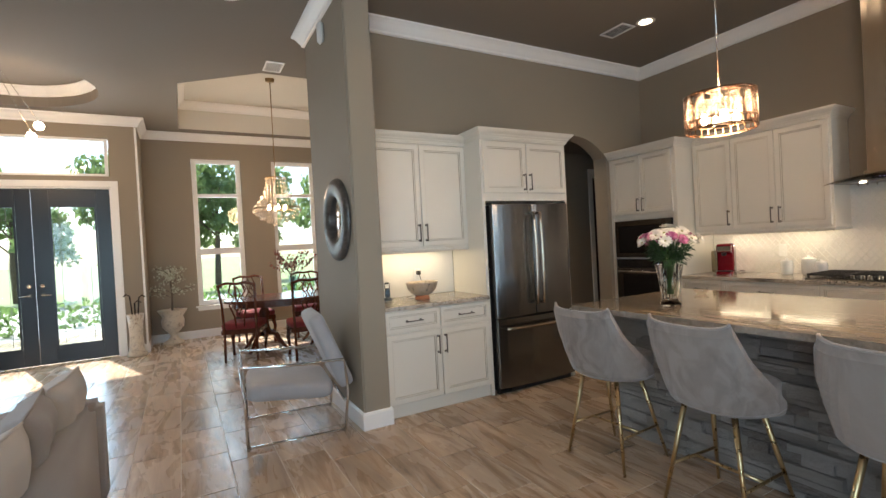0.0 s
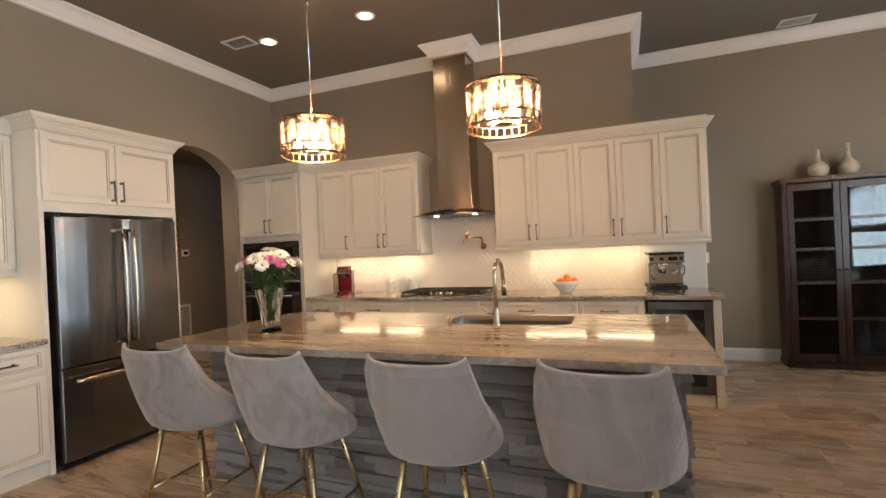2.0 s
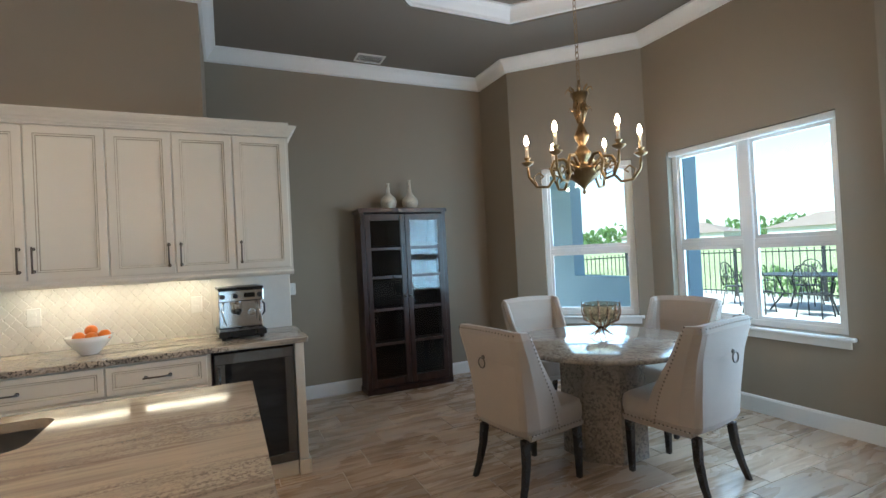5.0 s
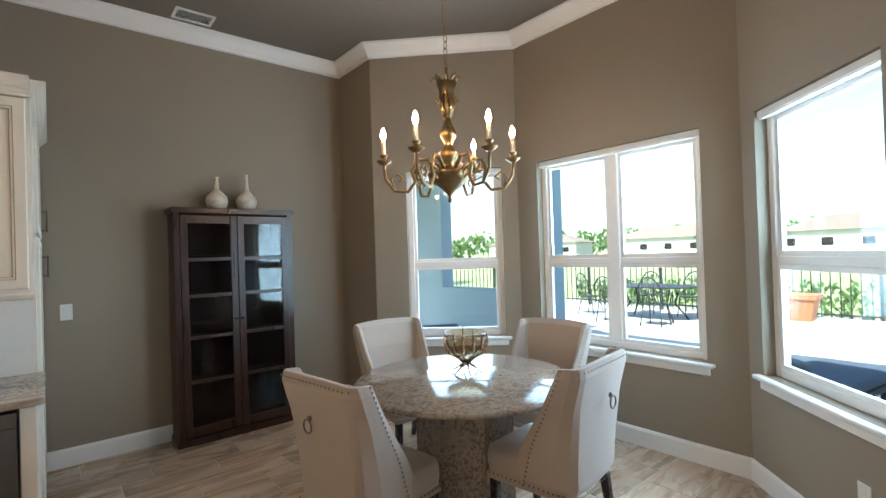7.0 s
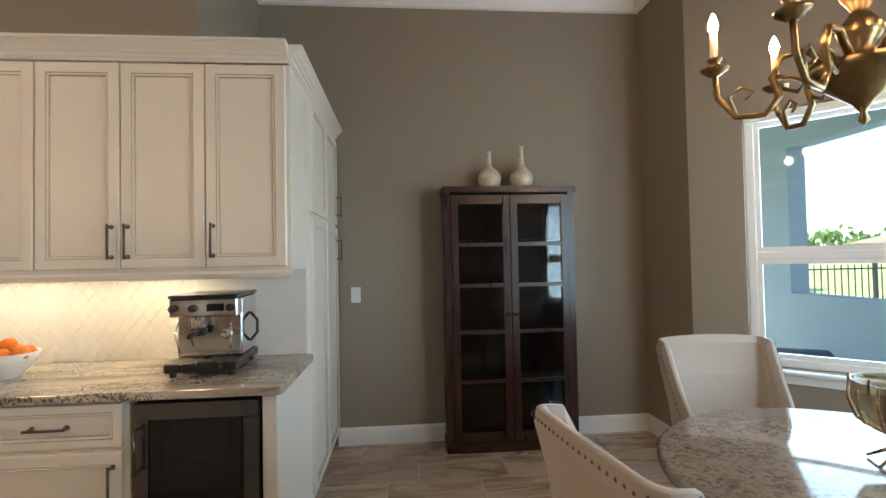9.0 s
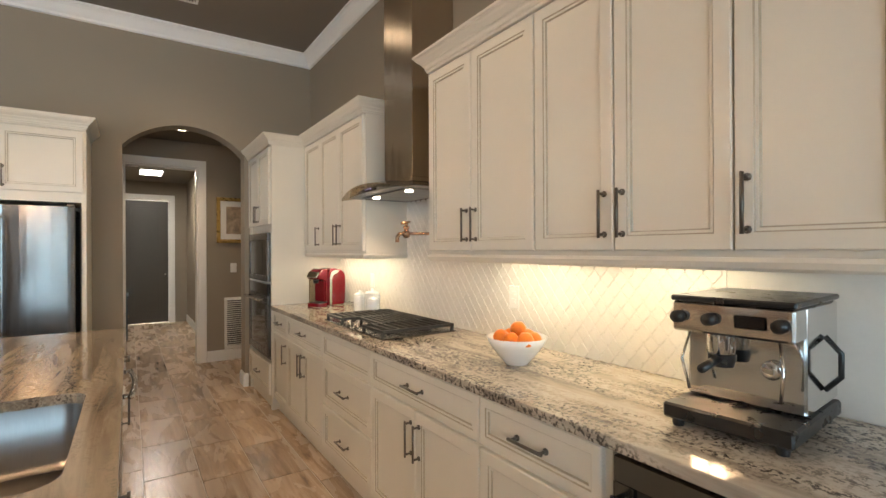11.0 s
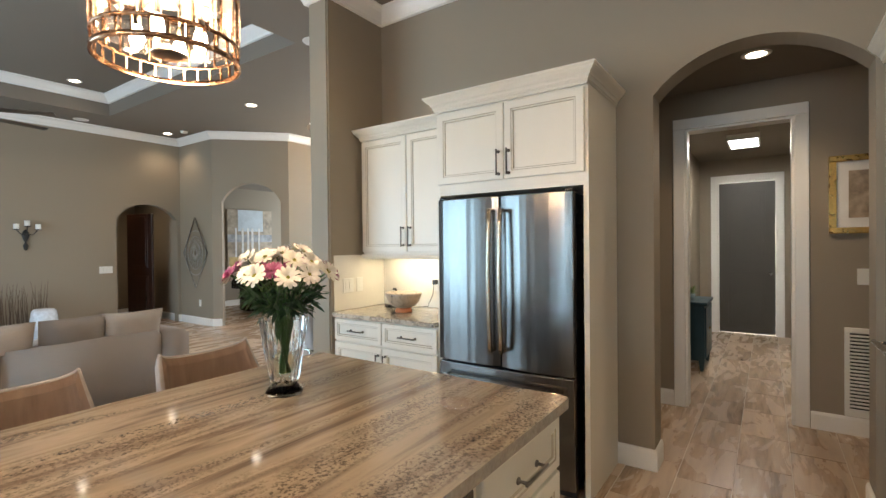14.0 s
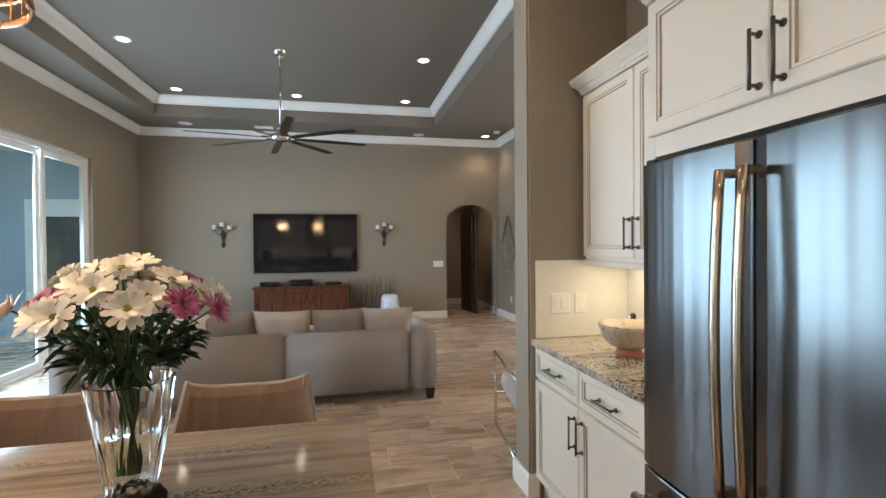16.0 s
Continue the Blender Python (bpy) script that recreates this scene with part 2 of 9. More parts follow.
GLAZE = mat("tan_glaze", (0.42, 0.37, 0.28), 0.4, var=0.15, scale=20, fine=90)
FLOOR = floor_mat()
GROUT = mat("tile_grout", (0.68, 0.63, 0.56), 0.85, var=0.1, scale=6, fine=200, relief=0.2)
GRANITE = granite_mat("banded_brown_granite", (0.085, 0.065, 0.048), (0.185, 0.145, 0.105), (0.33, 0.275, 0.205), veins=(0.75, 7.5, 7.5), speck=0.75, cover=0.54, grain=105)
GRANITE_N = granite_mat("pale_grey_granite", (0.10, 0.08, 0.065), (0.30, 0.255, 0.205), (0.52, 0.46, 0.375), veins=(1.5, 7.0, 7.0), speck=0.9, cover=0.46, grain=80)
GRANITE_T = granite_mat("speckled_table_granite", (0.18, 0.14, 0.11), (0.25, 0.205, 0.16), (0.34, 0.29, 0.235), veins=(9, 9, 9), speck=0.6, cover=0.42, grain=60)
EDGE = mat("rough_granite_edge", (0.32, 0.28, 0.235), 0.45, var=0.45, scale=25, fine=90, relief=0.6, dist=0.004)
STONE = stone_mat()
DEEPJOINT = mat("dark_stone_joint", (0.05, 0.042, 0.035), 0.95, var=0.3, scale=20)
STEEL = steel_mat("brushed_steel")
# steel with the warm reflections of the room put into its base colour
STEEL_H = steel_mat("brushed_steel_warm_reflection", (0.56, 0.47, 0.37), 0.22, (120, 120, 1))
DARKSTEEL = steel_mat("basin_steel", (0.24, 0.23, 0.225), 0.3)
LED = glow("blue_indicator", (0.12, 0.16, 1.0), 0.5)
CHROME = mat("chrome", (0.75, 0.74, 0.72), 0.10, 1.0, var=0.03, rvar=0.04)
DARKMETAL = mat("pewter", (0.16, 0.14, 0.12), 0.34, 1.0, var=0.12, scale=30)
BRONZE = mat("copper_bronze", (0.45, 0.27, 0.17), 0.25, 1.0, var=0.12, scale=30)
CANDLE = mat("ivory_candle_sleeve", (0.50, 0.42, 0.32), 0.5, var=0.2, scale=20)
BRASS = mat("aged_brass", (0.29, 0.19, 0.09), 0.32, 1.0, var=0.2, scale=30)
GOLD = mat("brushed_gold", (0.56, 0.41, 0.22), 0.3, 1.0, var=0.08, scale=30)
BLACK = mat("black_enamel", (0.012, 0.012, 0.012), 0.3, var=0.2, scale=20)
BLACKGLASS = mat("black_glass", (0.008, 0.008, 0.009), 0.06, var=0.1, rvar=0.02)
IRON = mat("cast_iron", (0.02, 0.02, 0.02), 0.55, var=0.2, scale=40, relief=0.3)
VELVET = velvet_mat("grey_velvet", (0.145, 0.118, 0.105), (0.275, 0.24, 0.218))
PIPING = mat("pale_velvet", (0.33, 0.295, 0.27), 0.8, var=0.15, scale=9, fine=300, sheen=0.3)
LEATHER = wood_mat("tan_velvet", (0.115, 0.072, 0.048), (0.19, 0.128, 0.090), 0.7, (9, 1, 1))
LINEN = mat("cream_linen", (0.40, 0.34, 0.285), 0.9, var=0.05, scale=6, fine=400, relief=0.4, sheen=0.3)
SOFA = mat("taupe_sofa_fabric", (0.27, 0.235, 0.21), 0.92, var=0.05, scale=5, fine=500, relief=0.45, sheen=0.25)
PILLOW = mat("pale_pillow_fabric", (0.42, 0.37, 0.315), 0.92, var=0.08, scale=9, fine=400, relief=0.4, sheen=0.3)
GREYFAB = mat("grey_woven_fabric", (0.34, 0.33, 0.33), 0.92, var=0.07, scale=8, fine=400, relief=0.4, sheen=0.3)
DARKWOOD = wood_mat("espresso_wood", (0.016, 0.005, 0.003), (0.045, 0.016, 0.009), 0.30)
MAHOG = wood_mat("mahogany", (0.05, 0.012, 0.006), (0.13, 0.035, 0.016), 0.2)
ORANGEWOOD = wood_mat("red_brown_wood", (0.06, 0.018, 0.008), (0.14, 0.045, 0.018), 0.28)
BLACKWOOD = mat("black_painted_wood", (0.012, 0.010, 0.010), 0.25, var=0.2, scale=20)
REDFAB = mat("red_damask", (0.20, 0.02, 0.02), 0.8, var=0.3, scale=25, fine=200, relief=0.2)
TEAL = mat("navy_teal_paint", (0.015, 0.045, 0.06), 0.35, var=0.15, scale=15)
DOORGREY = mat("dark_grey_door_paint", (0.065, 0.058, 0.047), 0.4, var=0.06, scale=4)
DOORBLACK = mat("black_door_paint", (0.012, 0.016, 0.022), 0.35, var=0.12, scale=4)
REDPLASTIC = mat("red_plastic", (0.16, 0.004, 0.010), 0.15, var=0.06, scale=15)
WHITEC = mat("white_ceramic", (0.78, 0.77, 0.74), 0.12, var=0.02, scale=8)
TILE = mat("ivory_glazed_tile", (0.72, 0.69, 0.63), 0.10, var=0.05, scale=6, fine=80, relief=0.02, shift=False)
TILEGROUT = mat("ivory_grout", (0.70, 0.67, 0.61), 0.4, var=0.05)
PLASTIC = mat("white_plastic", (0.74, 0.73, 0.69), 0.35, var=0.02)
ORANGE = mat("orange_peel", (0.80, 0.20, 0.015), 0.4, var=0.18, scale=20, fine=250, relief=0.3)
POTTERY = mottled_mat("painted_pottery", (0.40, 0.31, 0.23), (0.03, 0.028, 0.026))
CREAMVASE = mottled_mat("mottled_cream_glaze", (0.62, 0.55, 0.44), (0.20, 0.11, 0.06))
SILVERLEAF = mat("antique_silver", (0.40, 0.38, 0.34), 0.4, 0.6, var=0.35, scale=22, fine=90, relief=0.4)
MIRROR = mat("mirror_glass", (0.85, 0.86, 0.86), 0.02, 1.0, var=0.01, rvar=0.01)
GILT = mat("gilt_frame", (0.50, 0.30, 0.09), 0.3, 0.9, var=0.25, scale=30, relief=0.3)
PANE = pane_mat("window_glass", (0.86, 0.96, 0.98))
SMOKE = pane_mat("smoked_glass", (0.78, 0.72, 0.62))
CRYSTAL = glass_mat("cut_crystal", (0.98, 0.99, 0.985), 0.02, 1.3)
PRISM = crystal_mat("clear_prism", (0.96, 0.95, 0.92))
AMBER = crystal_mat("rose_crystal", (0.985, 0.95, 0.925))
BULB = glow("bulb_glow", (1.0, 0.76, 0.52), 24)
CANGLOW = glow("downlight_glow", (1.0, 0.86, 0.66), 6)
STRIP = glow("under_cabinet_strip", (1.0, 0.88, 0.62), 4)
FLUOR = glow("ceiling_panel_glow", (0.95, 0.97, 1.0), 3)
PETAL_W = leaf_mat("white_petals", (0.74, 0.71, 0.64), (0.86, 0.84, 0.79))
PETAL_P = leaf_mat("pink_petals", (0.36, 0.06, 0.18), (0.60, 0.20, 0.38))
PETAL_Y = mat("flower_eye", (0.25, 0.24, 0.03), 0.8, var=0.3, scale=60)
LEAF = leaf_mat("dark_leaves", (0.012, 0.035, 0.010), (0.03, 0.075, 0.02))
STEM = mat("green_stem", (0.05, 0.13, 0.03), 0.5, var=0.2, scale=20)
BLOSSOM = leaf_mat("dry_red_blossom", (0.16, 0.04, 0.03), (0.34, 0.13, 0.09))
BLOSSOM_W = leaf_mat("pale_blossom", (0.35, 0.38, 0.28), (0.60, 0.60, 0.48))
BARK = mat("bark", (0.12, 0.09, 0.065), 0.9, var=0.3, scale=12, fine=60, relief=0.7, dist=0.02)
TREELEAF = leaf_mat("tree_leaves", (0.08, 0.13, 0.05), (0.18, 0.25, 0.10), 0.6, True)
HEDGE = leaf_mat("hedge_leaves", (0.06, 0.13, 0.03), (0.14, 0.24, 0.07), 0.6, True)
GRASS = mat("lawn", (0.26, 0.29, 0.13), 0.95, var=0.3, scale=0.15, fine=12, relief=0.5, dist=0.05)
CONCRETE = mat("pale_concrete_pavers", (0.48, 0.45, 0.40), 0.85, var=0.12, scale=0.8, fine=40, relief=0.3)
STUCCO = mat("pale_stucco", (0.52, 0.50, 0.46), 0.9, var=0.05, scale=1.5, fine=90, relief=0.4)
# stucco with the porch's blue shade put into its colour; also on a pot
STUCCOB = mat("blue_shade_stucco", (0.34, 0.43, 0.48), 0.9, var=0.05, scale=1.5, fine=90, relief=0.4)
ROOFT = mat("brown_roof_tiles", (0.20, 0.15, 0.12), 0.85, var=0.2, scale=4, fine=20, relief=0.5)
TERRA = mat("terracotta", (0.40, 0.15, 0.07), 0.8, var=0.1, scale=8, fine=60, relief=0.2)
DARKCUSHION = mat("slate_blue_cushion", (0.06, 0.08, 0.11), 0.9, var=0.1, scale=8, fine=200, relief=0.3)


# ---- mesh helpers ----
class B:
    """A mesh under construction, in metres, with a slot for each material."""

    def __init__(self):
        self.v, self.f, self.mi, self.sm = [], [], [], []

    def add(self, verts, faces, mi=0, smooth=False, m=None):
        o = len(self.v)
        self.v += [tuple(m @ Vector(p)) for p in verts] if m is not None else [tuple(p) for p in verts]
        for f in faces:
            self.f.append(tuple(o + i for i in f))
            self.mi.append(mi)
            self.sm.append(smooth)
        return self

    def box(self, x0, x1, y0, y1, z0, z1, c=0.0, mi=0, m=None):
        x0, x1, y0, y1, z0, z1 = min(x0, x1), max(x0, x1), min(y0, y1), max(y0, y1), min(z0, z1), max(z0, z1)
        c = min(c, (x1 - x0) * 0.45, (y1 - y0) * 0.45, (z1 - z0) * 0.45)
        if c <= 0:
            v = [(x, y, z) for z in (z0, z1) for y in (y0, y1) for x in (x0, x1)]
            f = [(0, 2, 3, 1), (4, 5, 7, 6), (0, 1, 5, 4), (2, 6, 7, 3), (0, 4, 6, 2), (1, 3, 7, 5)]
            return self.add(v, f, mi, False, m)
        bm = bmesh.new()
        bmesh.ops.create_cube(bm, size=1)
        bmesh.ops.transform(bm, matrix=Matrix.Translation(((x0 + x1) / 2, (y0 + y1) / 2, (z0 + z1) / 2)) @ Matrix.Diagonal((x1 - x0, y1 - y0, z1 - z0, 1)), verts=bm.verts)
        bmesh.ops.bevel(bm, geom=bm.edges[:], offset=c, segments=2 if c > 0.006 else 1, affect="EDGES")
        self.take(bm, mi, c > 0.012, m)
        return self

    def take(self, bm, mi=0, smooth=False, m=None):
        bm.verts.index_update()
        self.add([v.co for v in bm.verts], [[v.index for v in f.verts] for f in bm.faces], mi, smooth, m)
        bm.free()
        return self

    def lathe(self, prof, seg=24, at=(0, 0, 0), mi=0, smooth=True, m=None, sx=1.0, sy=1.0):
        v, f = [], []
        n = len(prof)
        for k in range(seg):
            a = 2 * math.pi * k / seg
            for r, z in prof:
                v.append((at[0] + r * math.cos(a) * sx, at[1] + r * math.sin(a) * sy, at[2] + z))
        for k in range(seg):
            k2 = (k + 1) % seg
            for j in range(n - 1):
                f.append((k * n + j, k2 * n + j, k2 * n + j + 1, k * n + j + 1))
        return self.add(v, f, mi, smooth, m)

    def tube(self, pts, r, seg=8, mi=0, smooth=True, m=None, taper=None):
        pts = [Vector(p) for p in pts]
        rs = taper or [r] * len(pts)
        v, f = [], []
        up = Vector((0, 0, 1)) if abs((pts[1] - pts[0]).normalized().z) < 0.9 else Vector((1, 0, 0))
        for i, p in enumerate(pts):
            d = (pts[min(i + 1, len(pts) - 1)] - pts[max(i - 1, 0)]).normalized()
            a = d.cross(up)
            a = a.normalized() if a.length > 1e-5 else Vector((1, 0, 0))
            b = a.cross(d).normalized()
            up = b
            for k in range(seg):
                t = 2 * math.pi * k / seg
                v.append(p + (a * math.cos(t) + b * math.sin(t)) * rs[i])
        for i in range(len(pts) - 1):
            for k in range(seg):
                k2 = (k + 1) % seg
                f.append((i * seg + k, i * seg + k2, (i + 1) * seg + k2, (i + 1) * seg + k))
        f.append(tuple(range(seg))[::-1])
        f.append(tuple((len(pts) - 1) * seg + k for k in range(seg)))
        return self.add(v, f, mi, smooth, m)

    def prism(self, poly, z0, z1, mi=0, m=None, smooth=False):
        n = len(poly)
        v = [(x, y, z0) for x, y in poly] + [(x, y, z1) for x, y in poly]
        f = [tuple(range(n))[::-1], tuple(range(n, 2 * n))] + [(i, (i + 1) % n, n + (i + 1) % n, n + i) for i in range(n)]
        return self.add(v, f, mi, smooth, m)

    def loft(self, rings, mi=0, smooth=True, cap=True, m=None):
        n = len(rings[0])
        v = [p for r in rings for p in r]
        f = [(i * n + k, i * n + (k + 1) % n, (i + 1) * n + (k + 1) % n, (i + 1) * n + k) for i in range(len(rings) - 1) for k in range(n)]
        if cap:
            f += [tuple(range(n))[::-1], tuple((len(rings) - 1) * n + k for k in range(n))]
        return self.add(v, f, mi, smooth, m)

    def mesh(self, name, *mats):
        me = bpy.data.meshes.new(name)
        me.from_pydata(self.v, [], self.f)
        for mt in mats:
            me.materials.append(mt)
        me.polygons.foreach_set("material_index", [min(i, len(mats) - 1) for i in self.mi])
        me.polygons.foreach_set("use_smooth", self.sm)
        bm = bmesh.new()
        bm.from_mesh(me)
        bmesh.ops.recalc_face_normals(bm, faces=bm.faces)
        bm.to_mesh(me)
        bm.free()
        return me


def part(name, b, mats, parent=None, label="", m=None, soften=False):
    """One mesh object from a builder, under a thing or a part of it."""
    mats = mats if isinstance(mats, (tuple, list)) else (mats,)
    ob = new(name, b.mesh(name, *mats))
    if parent is not None:
        ob.parent = parent
    if m is not None:
        ob.matrix_basis = m
    if soften:
        ob.modifiers.new("bevel", "BEVEL").width = soften
        ob.modifiers["bevel"].segments = 2
    return tagged(ob, label)


def piece(name, me, parent, m):
    ob = new(name, me)
    ob.parent = parent
    ob.matrix_basis = m
    return ob


def thing(name, m, label, category, group=""):
    return_ob = new(name)
    return_ob.empty_display_size = 0.1
    return_ob.matrix_basis = m
    return tagged(return_ob, label, category, group)


def structure(name, b, mats, label="", m=None, soften=False):
    return tagged(part(name, b, mats, None, label, m, soften), kind="structure")


def arc(cx, cy, r, a0, a1, n):
    return [(cx + r * math.cos(radians(a0 + (a1 - a0) * k / n)), cy + r * math.sin(radians(a0 + (a1 - a0) * k / n))) for k in range(n + 1)]


def rrect(x0, x1, y0, y1, r, n=4):
    return (arc(x1 - r, y1 - r, r, 0, 90, n) + arc(x0 + r, y1 - r, r, 90, 180, n) + arc(x0 + r, y0 + r, r, 180, 270, n) + arc(x1 - r, y0 + r, r, 270, 360, n))


def sweep(b, pts, prof, closed=False, mi=0, side=1):
    """A moulding: prof is (out from the wall, z); the room lies to the left of the line for side 1."""
    n = len(pts)
    rings = []
    for i in range(n):
        p = Vector(pts[i])
        d0 = (p - Vector(pts[i - 1])).normalized() if (closed or i > 0) else None
        d1 = (Vector(pts[(i + 1) % n]) - p).normalized() if (closed or i < n - 1) else None
        d0, d1 = d0 or d1, d1 or d0
        n0, n1 = Vector((-d0.y, d0.x)) * side, Vector((-d1.y, d1.x)) * side
        mt = (n0 + n1)
        mt = mt / max(0.3, mt.dot(n0))
        rings.append([(p.x + mt.x * o, p.y + mt.y * o, z) for o, z in prof])
    k = len(prof)
    v = [q for r in rings for q in r]
    f = []
    for i in range(n if closed else n - 1):
        j = (i + 1) % n
        for a in range(k):
            c = (a + 1) % k
            f.append((i * k + a, j * k + a, j * k + c, i * k + c))
    if not closed:
        f += [tuple(range(k)), tuple((n - 1) * k + a for a in range(k))[::-1]]
    return b.add(v, f, mi)


def crown_prof(z, s=1.0):
    return [(0.0, z), (0.105 * s, z), (0.105 * s, z - 0.018 * s), (0.088 * s, z - 0.028 * s), (0.070 * s, z - 0.045 * s), (0.045 * s, z - 0.085 * s), (0.030 * s, z - 0.105 * s), (0.026 * s, z - 0.125 * s), (0.012 * s, z - 0.130 * s), (0.0, z - 0.130 * s)]


BASE_PROF = [(0, 0), (0.016, 0), (0.016, 0.115), (0.011, 0.128), (0.006, 0.135), (0, 0.135)]


def wall_run(name, p0, p1, openings=(), z0=0.0, z1=3.56, t=0.15, e0=None, e1=None, mt=None, label=""):
    """A wall from p0 to p1 with the room to its left and openings (s0, s1, bottom, top, rise of the arch)."""
    p0, p1 = Vector(p0), Vector(p1)
    d = (p1 - p0).normalized()
    out = Vector((d.y, -d.x)) * t
    length = (p1 - p0).length
    e0, e1 = Vector(e0) if e0 else p0 + out, Vector(e1) if e1 else p1 + out
    b = B()

    def col(sa, sb, la, lb, ha, hb):
        ia, ib = p0 + d * sa, p0 + d * sb
        oa = e0 if sa <= 1e-6 else ia + out
        ob_ = e1 if sb >= length - 1e-6 else ib + out
        v = [(*ia, la), (*ib, lb), (*ob_, lb), (*oa, la), (*ia, ha), (*ib, hb), (*ob_, hb), (*oa, ha)]
        b.add(v, [(0, 1, 2, 3), (7, 6, 5, 4), (0, 4, 5, 1), (2, 6, 7, 3), (1, 5, 6, 2), (3, 7, 4, 0)])

    s = 0.0
    for o in sorted(openings):
        a, c, zb, zt, rise = (*o, 0)[:5]
        if a > s:
            col(s, a, z0, z0, z1, z1)
        if zb > z0:
            col(a, c, z0, z0, zb, zb)
        if rise:
            n, w = 20, c - a
            rad = (w * w / 4 + rise * rise) / (2 * rise)
            zs = [zt + rise - rad + math.sqrt(max(0, rad * rad - (w * k / n - w / 2) ** 2)) for k in range(n + 1)]
            for k in range(n):
                col(a + w * k / n, a + w * (k + 1) / n, zs[k], zs[k + 1], z1, z1)
        else:
            col(a, c, zt, zt, z1, z1)
        s = c
    if s < length:
        col(s, length, z0, z0, z1, z1)
    return structure(name, b, mt or WALL, label)


# ---- the large structure ----
H = 3.54


def lerp2(p, q, s):
    return (p[0] + (q[0] - p[0]) * s, p[1] + (q[1] - p[1]) * s)


b = B()
b.box(-7.5, 9.0, -14.0, 2.5, -0.12, -0.004)
structure("floor", b, GROUT, "grey-brown wood-look tile floor with pale grout")

# kitchen, bay and family room walls
wall_run("wall_north", (4.37, 0), (0, 0), e0=(4.37, 0.15), e1=(-0.2, 0.15))
b = B()
b.box(4.22, 4.37, 0.152, 1.26, 0, 3.56)
structure("wall_return", b, WALL)
wall_run("wall_bay_north", (7.41, 1.11), (4.37, 1.11), e0=(7.56, 1.26), e1=(4.2, 1.26))
wall_run("wall_bay_east", (7.41, 0.48), (7.41, 1.11), e0=(7.56, 0.54), e1=(7.56, 1.26))
BAY_Z = (0.70, 2.30)
wall_run("wall_bay_northeast", (8.39, -0.50), (7.41, 0.48), [(0.15, 1.065, *BAY_Z)], e0=(8.54, -0.44), e1=(7.56, 0.54))
wall_run("wall_east", (8.39, -2.37), (8.39, -0.50), [(0.25, 1.64, *BAY_Z)], e0=(8.54, -2.43), e1=(8.54, -0.44))
wall_run("wall_bay_southeast", (7.41, -3.35), (8.39, -2.37), [(0.32, 1.235, *BAY_Z)], e0=(7.56, -3.41), e1=(8.54, -2.43))
wall_run("wall_bay_south", (7.41, -4.20), (7.41, -3.35), e0=(7.56, -4.35), e1=(7.56, -3.41))
wall_run("wall_return_south", (5.15, -4.20), (7.41, -4.20), e0=(5.30, -4.35), e1=(7.56, -4.35))
wall_run("wall_sliders", (5.15, -10.6), (5.15, -4.20), [(1.55, 5.6, 0.0, 2.72)], e0=(5.30, -10.75), e1=(5.30, -4.35))
wall_run("wall_south", (-1.45, -10.6), (5.15, -10.6), [(0.06, 1.10, 0.0, 1.98, 0.27)], e0=(-1.60, -10.75), e1=(5.30, -10.75))
wall_run("wall_southwest", (-1.45, -9.45), (-1.45, -10.6), e0=(-1.60, -9.52), e1=(-1.60, -10.75))
wall_run("wall_diagonal", (-2.40, -8.50), (-1.45, -9.45), [(0.15, 1.18, 0.0, 2.28, 0.34)], e0=(-2.46, -8.65), e1=(-1.60, -9.52))
wall_run("wall_foyer_south", (-4.30, -8.50), (-2.40, -8.50), e0=(-4.45, -8.65), e1=(-2.46, -8.65))
wall_run("wall_foyer_west", (-4.30, -5.88), (-4.30, -8.50), [(0.36, 2.22, 0.0, 3.22)], e0=(-4.45, -6.032), e1=(-4.45, -8.65))
wall_run("wall_dining_south", (-5.10, -5.88), (-4.302, -5.88), e0=(-5.25, -6.03), e1=(-4.302, -6.03))
wall_run("wall_dining_west", (-5.10, -2.50), (-5.10, -5.88), [(0.54, 1.33, 0.55, 3.12), (1.86, 2.66, 0.55, 3.12)], e0=(-5.25, -2.35), e1=(-5.25, -6.03))
wall_run("wall_dining_north", (-0.55, -2.50), (-5.10, -2.50), e0=(-0.40, -2.35), e1=(-5.25, -2.35))
wall_run("wall_dining_east", (-0.55, -4.0), (-0.55, -2.50), e0=(-0.40, -4.0), e1=(-0.40, -2.35))
b = B()
b.box(-4.448, -4.302, -8.10, -6.24, 2.50, 2.66)
structure("transom_bar", b, WALL)
b = B()
b.box(-0.55, 0.64, -4.22, -4.0, 0, 3.56, 0.012)
structure("wall_stub", b, WALL, "greige wall end with a round mirror")
wall_run("wall_west", (0, 0), (0, -4.0), [(0.69, 1.73, 0.0, 2.37, 0.24)], t=0.2, e0=(-0.2, 0.15), e1=(-0.2, -4.0))

# hall behind the kitchen arch
wall_run("wall_hall_west", (-1.40, 1.9), (-1.40, -2.30), [(0.55, 1.35, 0.0, 2.40), (2.865, 3.635, 0.0, 2.43)], z1=2.76, e0=(-1.55, 2.05), e1=(-1.55, -2.3))
wall_run("wall_hall_south", (-1.40, -2.30), (-0.2, -2.30), z1=2.76, e0=(-1.55, -2.345), e1=(-0.2, -2.345))
wall_run("wall_hall_north", (-0.2, 1.9), (-1.40, 1.9), z1=2.76)
wall_run("wall_hall_east", (-0.35, 0.152), (-0.35, 1.9), z1=2.76)
wall_run("wall_corridor_south", (-5.50, -2.05), (-1.552, -2.05), z1=2.76)
wall_run("wall_corridor_north", (-1.552, -0.72), (-5.50, -0.72), z1=2.76)
